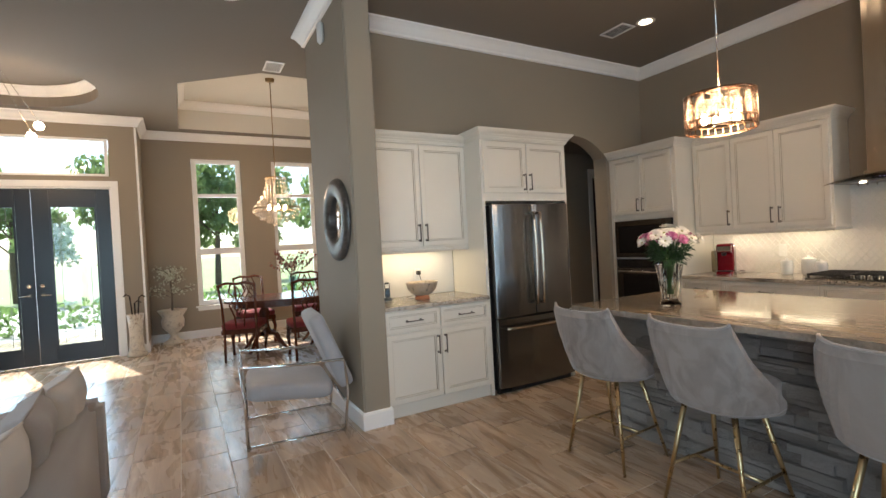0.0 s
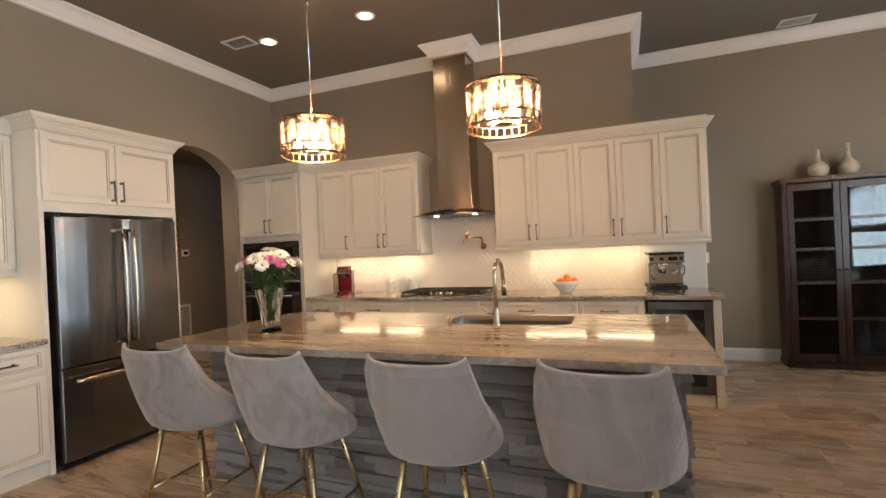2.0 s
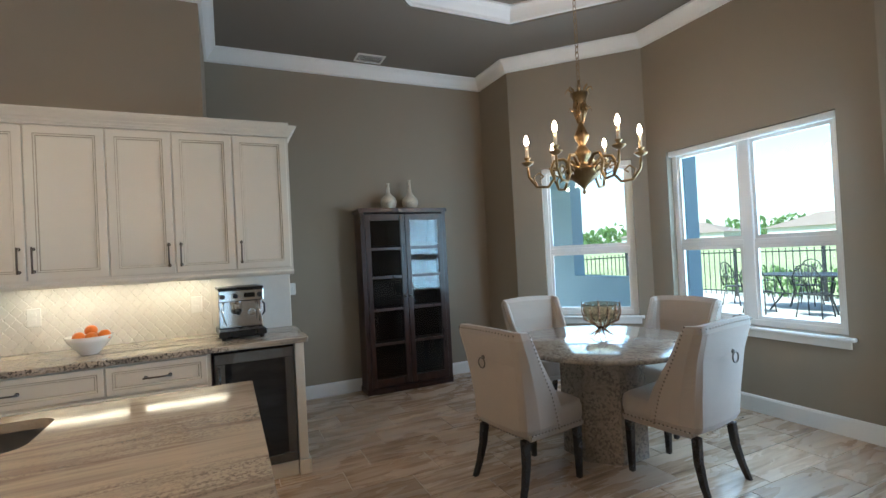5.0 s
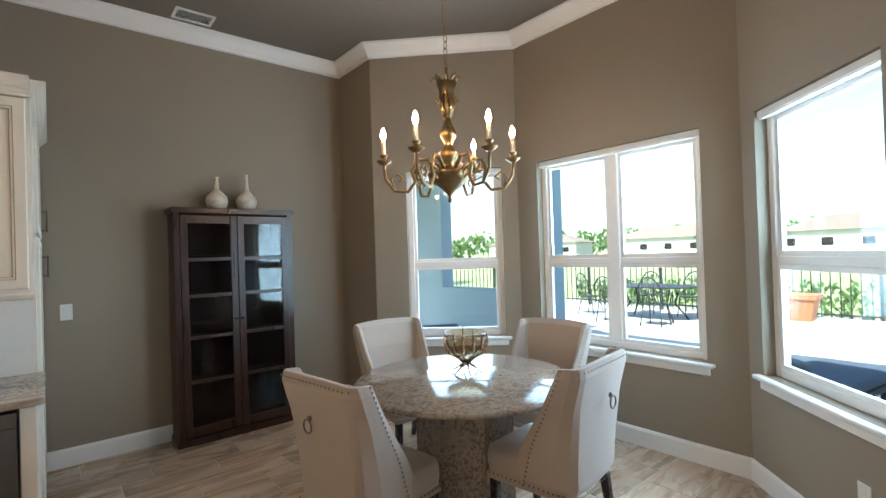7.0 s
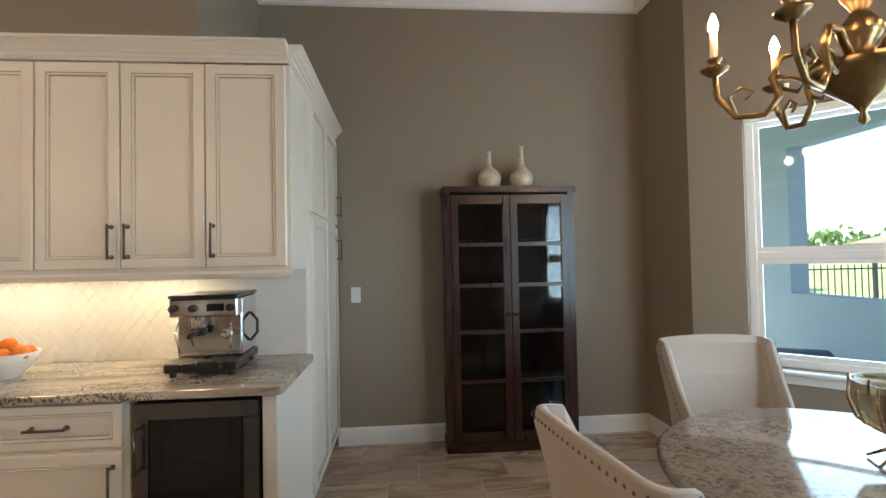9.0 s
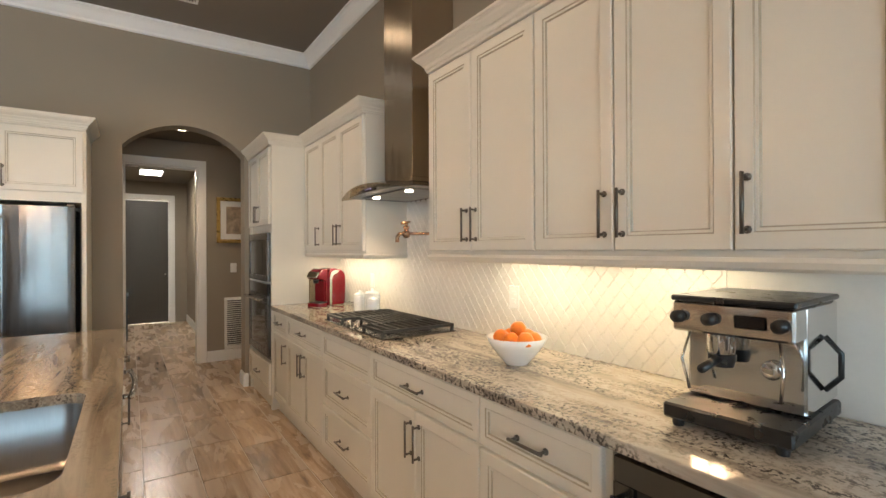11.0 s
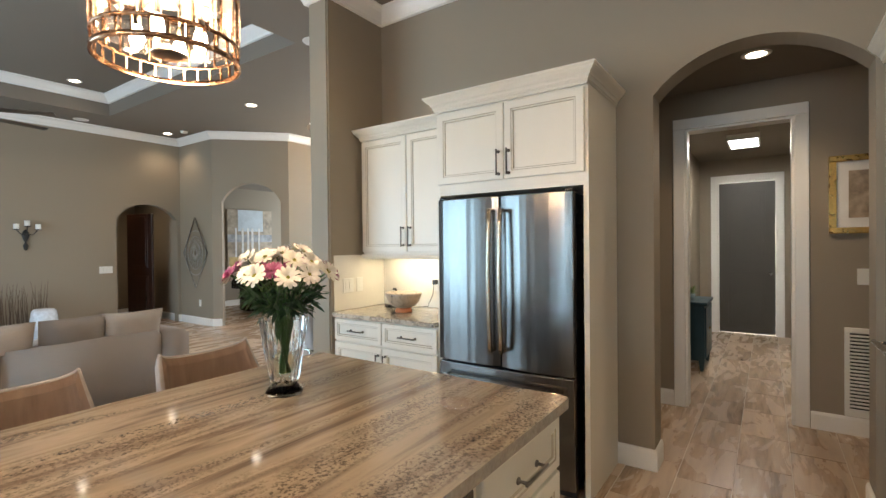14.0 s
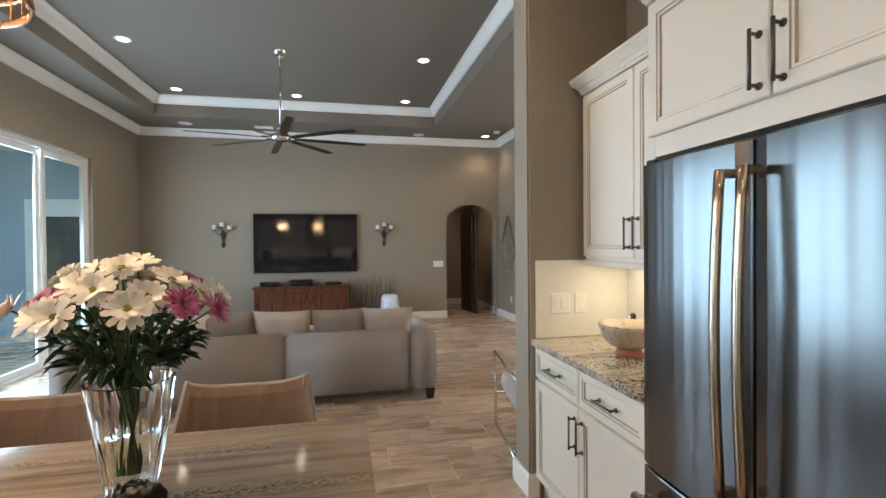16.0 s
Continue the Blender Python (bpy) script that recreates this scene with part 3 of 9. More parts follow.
wall_run("wall_corridor_west", (-5.50, -0.72), (-5.50, -2.05), [(0.30, 1.08, 0, 2.40)], z1=2.76)
b = B()
b.box(-5.8, -0.2, -2.34, 2.1, 2.74, 2.86)
structure("ceiling_hall", b, CEIL, "greige hall ceiling")
# little hall behind the family room arch, and the games room
wall_run("wall_den_west", (-1.45, -10.75), (-1.45, -12.6))
wall_run("wall_den_south", (-1.45, -12.6), (0.4, -12.6))
wall_run("wall_den_east", (0.4, -12.6), (0.4, -10.752))
wall_run("wall_games_south", (-7.0, -12.0), (-1.602, -12.0))
wall_run("wall_games_west", (-7.0, -8.66), (-7.0, -12.0), [(0.8, 2.4, 0.7, 2.3)])
wall_run("wall_games_north", (-4.45, -8.66), (-7.0, -8.66))
b = B()
b.box(-7.2, 0.5, -12.8, -10.62, 2.9, 3.0)
b.prism([(-7.2, -10.6), (-1.62, -10.6), (-1.62, -9.56), (-2.51, -8.67), (-7.2, -8.67)], 2.9, 3.0)
structure("ceiling_games", b, CEIL, "greige ceiling of the rooms beyond")

# ceilings: each a sheet with its trays
def tray(b, outline, z0, z1, mi=0):
    """The rising sides and the lid of a tray over an opening."""
    n = len(outline)
    cx, cy = sum(p[0] for p in outline) / n, sum(p[1] for p in outline) / n
    o = [(cx + (x - cx) * 1.06, cy + (y - cy) * 1.06) for x, y in outline]
    for i in range(n):
        j = (i + 1) % n
        v = [(*outline[i], z0), (*outline[j], z0), (*outline[j], z1), (*outline[i], z1), (*o[i], z0), (*o[j], z0), (*o[j], z1), (*o[i], z1)]
        b.add(v, [(0, 1, 2, 3), (5, 4, 7, 6), (3, 2, 6, 7)], mi)
    b.add([(*p, z1 - 0.001) for p in o] + [(*p, z1 + 0.06) for p in o], [tuple(range(n))[::-1], tuple(range(n, 2 * n))] + [(i, (i + 1) % n, n + (i + 1) % n, n + i) for i in range(n)], mi)


def sheet_with_holes(b, x0, x1, y0, y1, holes, z, t=0.06, mi=0):
    bm = bmesh.new()
    loops = [[(x0, y0), (x1, y0), (x1, y1), (x0, y1)], *holes]
    edges = []
    for lp in loops:
        vs = [bm.verts.new((x, y, z)) for x, y in lp]
        edges += [bm.edges.new((vs[i], vs[(i + 1) % len(vs)])) for i in range(len(vs))]
    bmesh.ops.triangle_fill(bm, use_beauty=True, use_dissolve=False, edges=edges)
    bm.verts.index_update()
    lo = [tuple(v.co) for v in bm.verts]
    fs = [[v.index for v in f.verts] for f in bm.faces]
    bm.free()
    b.add(lo, fs, mi)
    b.add([(x, y, zz + t) for x, y, zz in lo], fs, mi)


FAM = [(0.05, -9.72), (4.58, -9.72), (4.58, -5.12), (0.05, -5.12)]
BAY = [(7.0, -0.23), (6.0, -0.23), (5.2, -1.0), (5.2, -2.1), (6.0, -2.85), (7.0, -2.85), (7.72, -2.0), (7.72, -0.95)]
DIN = [(-4.75, -5.32), (-2.45, -5.32), (-1.75, -4.45), (-1.75, -3.5), (-2.45, -2.8), (-4.75, -2.8)]
FOY = arc(-3.05, -7.18, 1.0, 0, 360, 36)[:-1]
b = B()
sheet_with_holes(b, -5.3, 8.6, -10.8, 1.3, [FAM, BAY, DIN, FOY], H)
tray(b, FAM, H, 3.86)
tray(b, BAY, H, 3.69)
tray(b, FOY, H, 3.80)
structure("ceiling", b, CEIL, "greige ceiling with stepped trays")
b = B()
tray(b, [lerp2(p, (-3.2, -4.2), 0.004) for p in DIN], H, 3.99)
structure("ceiling_dining", b, CEILW, "pale dining room tray ceiling")
b = B()
b.box(-5.4, 8.8, -10.9, 1.4, 4.1, 4.2)
structure("ceiling_deck", b, CEIL)

# crown mouldings and baseboards
ROOM = [(0, 0), (0, -4.0), (0.64, -4.0), (0.64, -4.22), (-0.55, -4.22), (-0.55, -2.5), (-5.1, -2.5), (-5.1, -5.88), (-4.3, -5.88), (-4.3, -8.5), (-2.4, -8.5), (-1.45, -9.45), (-1.45, -10.6), (5.15, -10.6), (5.15, -4.2), (7.41, -4.2), (7.41, -3.35), (8.39, -2.37), (8.39, -0.5), (7.41, 0.48), (7.41, 1.11), (4.37, 1.11), (4.37, 0), (2.785, 0), (2.785, -0.31), (2.405, -0.31), (2.405, 0)]
b = B()
sweep(b, ROOM, crown_prof(H - 0.001), True)
structure("crown_moulding", b, TRIM, "white crown moulding")
for nm, o, z in (("crown_tray_family", FAM, 3.859), ("crown_tray_bay", BAY, 3.689), ("crown_tray_dining", DIN, 3.989)):
    b = B()
    ccw = sum(o[i][0] * o[(i + 1) % len(o)][1] - o[(i + 1) % len(o)][0] * o[i][1] for i in range(len(o))) > 0
    sweep(b, [lerp2(p, (sum(q[0] for q in o) / len(o), sum(q[1] for q in o) / len(o)), 0.001) for p in o], crown_prof(z), True, side=1 if ccw else -1)
    structure(nm, b, TRIM, "white crown moulding of a tray")
b = B()
sweep(b, FOY, [(o * 0.8, z) for o, z in crown_prof(3.799)], True)
structure("crown_tray_foyer", b, TRIM, "white crown moulding of a round tray")


def base_run(pts):
    bb = B()
    sweep(bb, pts, BASE_PROF)
    structure("baseboard", bb, TRIM, "white baseboard")


base_run([(-0.2, -1.73), (0, -1.73), (0, -1.955)])
base_run([(0, -0.66), (0, -0.69), (-0.2, -0.69)])
base_run([(0.585, -4.0), (0.64, -4.0), (0.64, -4.22), (-0.55, -4.22), (-0.55, -2.5), (-5.1, -2.5), (-5.1, -5.88), (-4.3, -5.88), (-4.3, -6.13)])
base_run([(-4.3, -8.21), (-4.3, -8.5), (-2.4, -8.5), (-2.294, -8.606)])
base_run([(-1.556, -9.344), (-1.45, -9.45), (-1.45, -10.6), (-1.39, -10.6)])
base_run([(-0.35, -10.6), (5.15, -10.6), (5.15, -9.15)])
base_run([(5.15, -4.9), (5.15, -4.2), (7.41, -4.2), (7.41, -3.35), (8.39, -2.37), (8.39, -0.5), (7.41, 0.48), (7.41, 1.11), (4.935, 1.11)])
base_run([(-1.4, 0.46), (-1.4, -0.87)])
base_run([(-1.4, -1.83), (-1.4, -2.3), (-0.2, -2.3)])
base_run([(-5.5, -2.05), (-1.55, -2.05)])
base_run([(-1.55, -0.72), (-5.5, -0.72)])
base_run([(-7.0, -12.0), (-1.6, -12.0)])
base_run([(-1.45, -10.75), (-1.45, -12.6), (0.4, -12.6)])


def casing(name, m, w, h, wd=0.09, t=0.02, sill=False):
    """A door casing round an opening of width w and height h; m at its foot's middle, the room towards -y."""
    bb = B()
    for s in (-1, 1):
        bb.box(s * w / 2, s * (w / 2 + wd), -t, 0, 0, h, 0.004)
    bb.box(-w / 2 - wd, w / 2 + wd, -t - 0.001, 0, h, h + wd, 0.004)
    for s in (-1, 1):
        bb.box(s * w / 2, s * (w / 2 - 0.02), 0.001, 0.15, 0, h - 0.001)
    bb.box(-w / 2 + 0.02, w / 2 - 0.02, 0.0011, 0.149, h - 0.02, h - 0.001)
    return structure(name, bb, TRIM, "white painted door casing", m)


# local -y faces the room: +x for a west wall
WEST, EAST, SOUTH = 90, -90, 180
casing("casing_corridor", pose(-1.40, -1.35, 0, 0, 0, WEST), 0.77, 2.43)
casing("casing_hall", pose(-1.40, 0.95, 0, 0, 0, WEST), 0.80, 2.40)
casing("casing_corridor_end", pose(-5.50, -1.41, 0, 0, 0, WEST), 0.78, 2.40)
casing("casing_entry", pose(-4.30, -7.17, 0, 0, 0, WEST), 1.86, 2.50)


def sash_window(m, w, h, units=1, label="", meet=0.43, sill=True, blind=False):
    """A single-hung window in an opening of w by h, m at the foot of the opening's middle; the room towards -y."""
    root = structure_root("window", m, label)
    bb = B()
    f = 0.05
    bb.box(-w / 2, -w / 2 + f, 0.07, 0.13, 0, h, 0.004)
    bb.box(w / 2 - f, w / 2, 0.07, 0.13, 0, h, 0.004)
    bb.box(-w / 2 + f, w / 2 - f, 0.071, 0.129, 0, f, 0.004)
    bb.box(-w / 2 + f, w / 2 - f, 0.071, 0.129, h - f, h, 0.004)
    part("window_frame", bb, TRIM, root, "white vinyl frame")
    step = (w - 2 * f) / units
    for u in range(units):
        x0, x1 = -w / 2 + f + u * step, -w / 2 + f + (u + 1) * step
        if u:
            part("mullion", B().box(x0 - 0.045, x0 + 0.045, 0.066, 0.128, f, h - f, 0.004), TRIM, root)
        x0, x1 = x0 + (0.045 if u else 0), x1 - (0.045 if u < units - 1 else 0)
        zm = f + (h - 2 * f) * meet
        part("meeting_rail", B().box(x0, x1, 0.075, 0.124, zm - 0.025, zm + 0.025, 0.004), TRIM, root)
        for za, zb, y in ((f, zm - 0.025, 0.085), (zm + 0.025, h - f, 0.1)):
            s = B()
            s.box(x0, x0 + 0.028, y - 0.012, y + 0.012, za, zb)
            s.box(x1 - 0.028, x1, y - 0.012, y + 0.012, za, zb)
            s.box(x0 + 0.028, x1 - 0.028, y - 0.0118, y + 0.0118, za, za + 0.03)
            s.box(x0 + 0.028, x1 - 0.028, y - 0.0118, y + 0.0118, zb - 0.028, zb)
            part("sash", s, TRIM, root)
            p = part("pane", B().box(x0 + 0.028, x1 - 0.028, y - 0.003, y + 0.003, za + 0.03, zb - 0.028), PANE, root, "clear glass pane")
            p.visible_shadow = False
    if sill:
        part("window_sill", B().box(-w / 2 - 0.05, w / 2 + 0.05, -0.045, 0.069, -0.028, -0.002, 0.006).box(-w / 2 - 0.02, w / 2 + 0.02, -0.014, -0.001, -0.085, -0.029, 0.004), TRIM, root, "white painted sill")
    if blind:
        part("blind_rail", B().box(-w / 2 + 0.005, w / 2 - 0.005, 0.01, 0.06, h - 0.055, h - 0.005, 0.008), PLASTIC, root, "white rolled blind")
    return root


def structure_root(name, m, label):
    ob = thing(name, m, label, "")
    return tagged(ob, kind="structure")


def mid(p, q, s):
    return p[0] + (q[0] - p[0]) * s, p[1] + (q[1] - p[1]) * s


x, y = mid((8.39, -0.50), (7.41, 0.48), (0.15 + 1.065) / 2 / 1.386)
sash_window(pose(x, y, BAY_Z[0], 0, 0, -45), 0.915, BAY_Z[1] - BAY_Z[0], 1, "white single-hung window onto a covered porch", blind=True)
sash_window(pose(8.39, -1.425, BAY_Z[0], 0, 0, -90), 1.39, BAY_Z[1] - BAY_Z[0], 2, "white twin single-hung window onto the patio", blind=True)
x, y = mid((7.41, -3.35), (8.39, -2.37), (0.32 + 1.235) / 2 / 1.386)
sash_window(pose(x, y, BAY_Z[0], 0, 0, -135), 0.915, BAY_Z[1] - BAY_Z[0], 1, "white single-hung window onto the patio", blind=True)
for yy in (-3.435, -4.76):
    w = sash_window(pose(-5.10, yy, 0.55, 0, 0, WEST), 0.79, 2.57, 1, "tall white dining room window with a transom light", meet=0.36)
    part("transom_rail", B().box(-0.345, 0.345, 0.07, 0.125, 1.90, 1.96, 0.004), TRIM, w)
b = B()
for z0, z1 in ((2.66, 2.70), (3.18, 3.22)):
    b.box(-0.91, 0.91, 0.04, 0.10, z0, z1)
for s in (-1, 1):
    b.box(s * 0.91, s * 0.87, 0.041, 0.099, 2.70, 3.18)
w = structure_root("window", pose(-4.30, -7.17, 0, 0, 0, WEST), "white framed transom window over the entry doors")
part("window_frame", b, TRIM, w)
part("pane", B().box(-0.87, 0.87, 0.06, 0.066, 2.70, 3.18), PANE, w).visible_shadow = False

# entry doors
for s, lab in ((1, "black entry door with a leaded glass panel"), (-1, "black entry door with a tall glass panel")):
    d = structure_root("door", pose(-4.30, -7.17, 0, 0, 0, WEST), lab)
    bb = B()
    xa, xb = (0.003, 0.905) if s > 0 else (-0.905, -0.003)
    g0, g1 = xa + 0.19, xb - 0.17
    bb.box(xa, g0, 0.05, 0.095, 0.012, 2.475, 0.004)
    bb.box(g1, xb, 0.05, 0.095, 0.012, 2.475, 0.004)
    bb.box(g0, g1, 0.0501, 0.0949, 0.012, 0.24)
    bb.box(g0, g1, 0.0501, 0.0949, 2.24, 2.475)
    part("leaf", bb, DOORBLACK, d)
    gb = B()
    for a, c in ((g0, g0 + 0.025), (g1 - 0.025, g1)):
        gb.box(a, c, 0.044, 0.0499, 0.24, 2.24)
    gb.box(g0 + 0.025, g1 - 0.025, 0.0441, 0.0498, 0.24, 0.265)
    gb.box(g0 + 0.025, g1 - 0.025, 0.0441, 0.0498, 2.215, 2.24)
    part("bead", gb, DOORBLACK, d)
    part("pane", B().box(g0, g1, 0.07, 0.076, 0.24, 2.24), PANE, d).visible_shadow = False
    cb = B()
    for a, c, z0, z1 in ((g0 + 0.1, g1 - 0.1, 1.9, 1.906), (g0 + 0.1, g1 - 0.1, 0.6, 0.606), (g0 + 0.03, g1 - 0.03, 2.05, 2.056)):
        cb.box(a, c, 0.066, 0.0699, z0, z1)
    for xx in (g0 + 0.1, g1 - 0.106):
        cb.box(xx, xx + 0.006, 0.0661, 0.0698, 0.3, 2.2)
    part("leading", cb, DARKMETAL, d)
    hb = B().lathe([(0.028, 0), (0.028, 0.012), (0.0, 0.014)], 16, m=pose(xa + 0.07 if s > 0 else xb - 0.07, 0.05, 1.12, 90, 0, 0))
    hb.lathe([(0.028, 0), (0.028, 0.012), (0.01, 0.02), (0.01, 0.05), (0.0, 0.05)], 16, m=pose(xa + 0.07 if s > 0 else xb - 0.07, 0.05, 0.99, 90, 0, 0))
    hx = (xa + 0.07, xa + 0.17) if s > 0 else (xb - 0.07, xb - 0.17)
    hb.tube([(hx[0], 0.0, 0.99), (hx[1], 0.0, 0.985)], 0.008)
    part("door_handle", hb, CHROME, d, "satin nickel lever handle and bolt")


def panel_leaf(bb, w, h, t=0.04, panels=((0.12, 0.9), (1.05, 2.1)), inset=0.12):
    bb.box(-w / 2, w / 2, 0, t, 0.01, h, 0.003)
    for z0, z1 in panels:
        for y in (-0.001,):
            bb.box(-w / 2 + inset, w / 2 - inset, y - 0.006, y + 0.0005, z0, z1, 0.005)
            bb.box(-w / 2 + inset + 0.05, w / 2 - inset - 0.05, y - 0.012, y - 0.0061, z0 + 0.05, z1 - 0.05, 0.004)


d = structure_root("door", pose(-5.50, -1.41, 0, 0, 0, WEST), "dark grey two-panel door at the end of the corridor")
bb = B()
panel_leaf(bb, 0.735, 2.37, panels=((0.14, 0.98), (1.12, 2.24)))
part("leaf", bb, DOORGREY, d, m=pose(0, 0.04, 0))
part("door_handle", B().lathe([(0.025, 0), (0.012, 0.02), (0.026, 0.05), (0.0, 0.065)], 14, m=pose(0.30, 0.04, 0.95, 90)), CHROME, d, "round nickel door knob")
d = structure_root("door", pose(-1.57, -1.755, 0, 0, 0, 187), "white-edged open door folded back into the corridor")
bb = B()
panel_leaf(bb, 0.72, 2.33)
part("leaf", bb, DOORGREY, d, m=pose(0.37, 0.0, 0))
part("hinge", B().box(-0.008, 0.008, -0.01, 0.03, 1.9, 2.0).box(-0.008, 0.008, -0.01, 0.03, 0.3, 0.4).box(-0.008, 0.008, -0.01, 0.03, 1.1, 1.2), CHROME, d)
d = structure_root("door", pose(-1.40, 0.95, 0, 0, 0, WEST), "dark stained door in the side hall")
bb = B()
panel_leaf(bb, 0.755, 2.37)
part("leaf", bb, DARKWOOD, d, m=pose(0, 0.05, 0))
d = structure_root("door", pose(-1.36, -10.86, 0, 0, 0, 100), "dark brown wooden door standing open")
bb = B()
panel_leaf(bb, 0.75, 2.1)
part("leaf", bb, DARKWOOD, d, m=pose(-0.38, -0.35, 0, 0, 0, 0))

# sliding doors onto the porch
sl = structure_root("sliding_door", pose(5.15, -7.025, 0, 0, 0, -90), "white framed wall of sliding glass doors")
b = B()
b.box(-2.025, 2.025, 0.05, 0.14, 2.66, 2.72)
b.box(-2.025, -1.965, 0.051, 0.139, 0, 2.66)
b.box(1.965, 2.025, 0.051, 0.139, 0, 2.66)
b.box(-1.965, 1.965, 0.052, 0.138, 0.0, 0.02)
part("door_frame", b, TRIM, sl)
for k in range(4):
    x0 = -1.965 + k * 0.9825
    y = 0.075 if k % 2 else 0.105
    s = B()
    s.box(x0, x0 + 0.07, y - 0.015, y + 0.015, 0.022, 2.655, 0.004)
    s.box(x0 + 0.9125, x0 + 0.9825, y - 0.015, y + 0.015, 0.022, 2.655, 0.004)
    s.box(x0 + 0.07, x0 + 0.9125, y - 0.0145, y + 0.0145, 0.022, 0.10)
    s.box(x0 + 0.07, x0 + 0.9125, y - 0.0145, y + 0.0145, 2.58, 2.655)
    f = part("sash", s, TRIM, sl)
    part("pane", B().box(x0 + 0.07, x0 + 0.9125, y - 0.003, y + 0.003, 0.10, 2.58), PANE, f).visible_shadow = False


# ---- kitchen cabinets ----
def door_face(bb, x0, x1, z0, z1, y=0.0, t=0.020, frame_w=0.058):
    """A raised door or drawer front whose back lies at y, with glazed grooves; it faces -y."""
    frame_w = min(frame_w, (x1 - x0) * 0.24, (z1 - z0) * 0.26)
    rings = [(0.0, 0.0), (0.0, t - 0.004), (0.004, t), (frame_w - 0.012, t), (frame_w - 0.008, t - 0.004), (frame_w, t - 0.004), (frame_w + 0.004, t - 0.011), (frame_w + 0.010, t - 0.011)]
    v, f, mi = [], [(3, 2, 1, 0)], [0]
    for o, d in rings:
        v += [(x0 + o, y - d, z0 + o), (x1 - o, y - d, z0 + o), (x1 - o, y - d, z1 - o), (x0 + o, y - d, z1 - o)]
    n = len(rings)
    for i in range(n - 1):
        f += [(i * 4 + k, i * 4 + (k + 1) % 4, i * 4 + 4 + (k + 1) % 4, i * 4 + 4 + k) for k in range(4)]
        mi += [1 if i in (3, 5) else 0] * 4
    f.append(tuple((n - 1) * 4 + k for k in range(4)))
    mi.append(0)
    bb.add(v, f)
    bb.mi[-len(mi):] = mi


def handle(parent, x, z, length, upright=True, y=-0.020, mt=None, label="pewter bar pull"):
    bb = B()
    d, r = 0.032, 0.0055
    h = length / 2
    e = ((0, 0, 1) if upright else (1, 0, 0))
    P = lambda s, dy: (x + e[0] * s, y - dy, z + e[2] * s)
    bb.tube([P(-h, d), P(h, d)], r, 6)
    for s in (-1, 1):
        bb.tube([P(s * (h - 0.012), 0), P(s * (h - 0.012), d)], r * 0.9, 6)
        q = P(s * (h - 0.012), 0)
        bb.lathe([(0.011, 0), (0.011, 0.004), (0.006, 0.007)], 8, m=Matrix.Translation(q) @ pose(0, 0, 0, 90))
    return part("handle", bb, mt or DARKMETAL, parent, label)


def cab_door(root, x0, x1, z0, z1, pull=None, hz=None, y=0.0, hl=0.16):
    """A door on a cabinet, with its pull near the edge named: l or r; d for a drawer; None for none."""
    bb = B()
    door_face(bb, x0 + 0.003, x1 - 0.003, z0 + 0.003, z1 - 0.003, 0)
    d = part("drawer_front" if pull == "d" else "door", bb, (CAB, GLAZE), root, m=pose(0, y, 0))
    if pull == "d":
        handle(d, (x0 + x1) / 2, (z0 + z1) / 2, 0.15, False)
    elif pull:
        hx = x0 + 0.035 if pull == "l" else x1 - 0.035
        handle(d, hx, hz, hl)
    return d


CROWN_C = [(0, 0.0), (0.062, 0.0), (0.062, -0.010), (0.055, -0.013), (0.055, -0.019), (0.050, -0.022), (0.043, -0.032), (0.030, -0.042), (0.024, -0.048), (0.024, -0.054), (0.017, -0.057), (0.012, -0.066), (0.012, -0.076), (0.006, -0.079), (0.006, -0.088), (0.0, -0.092)]


def upper(m, w, z0, z1, depth, doors, label, light=False, crown_sides=(True, True), crown_h=0.09, rail=True, crown=True):
    """A wall cabinet: doors is a row of (x0, x1, pull side)."""
    root = thing("wall_cabinet", m, label, "kitchen cabinet", "kitchen wall cabinets")
    zc = z1 - crown_h
    part("body", B().box(0, w, 0, depth - 0.004, z0, zc), CAB, root)
    for x0, x1, p in doors:
        cab_door(root, x0, x1, z0 + 0.015, zc - 0.005, p, z0 + 0.14)
    if crown:
        pts = ([(0, depth - 0.004)] if crown_sides[0] else []) + [(0, -0.02), (w, -0.02)] + ([(w, depth - 0.004)] if crown_sides[1] else [])
        bb = B()
        sweep(bb, pts, [(o, z1 + z) for o, z in CROWN_C], side=-1)
        bb.box(0.001, w - 0.001, -0.019, depth - 0.006, zc + 0.001, z1 - 0.012)
        part("crown", bb, CAB, root)
    if rail:
        bb = B()
        pts = ([(0, depth - 0.004)] if crown_sides[0] else []) + [(0, -0.012), (w, -0.012)] + ([(w, depth - 0.004)] if crown_sides[1] else [])
        sweep(bb, pts, [(-0.02, z0 - 0.001), (0.004, z0 - 0.001), (0.010, z0 - 0.012), (0.004, z0 - 0.028), (-0.004, z0 - 0.036), (-0.02, z0 - 0.036)], side=-1)
        part("light_rail", bb, CAB, root)
    return root


def base(m, w, fronts, label, depth=0.58, h=0.885, side=False):
    """A base cabinet: fronts is a row of (x0, x1, z0, z1, pull) with pull l, r, d or None."""
    root = thing("base_cabinet", m, label, "kitchen cabinet", "kitchen base cabinets")
    part("body", B().box(0.001, w - 0.001, 0, depth, 0.105, h), CAB, root)
    part("toe_kick", B().box(0.002, w - 0.002, 0.03, depth - 0.01, 0.0, 0.1045), CAB, root)
    for x0, x1, z0, z1, p in fronts:
        cab_door(root, x0, x1, z0, z1, p, z1 - 0.13)
    return root


YF = -0.615
DZ = (0.70, 0.875)


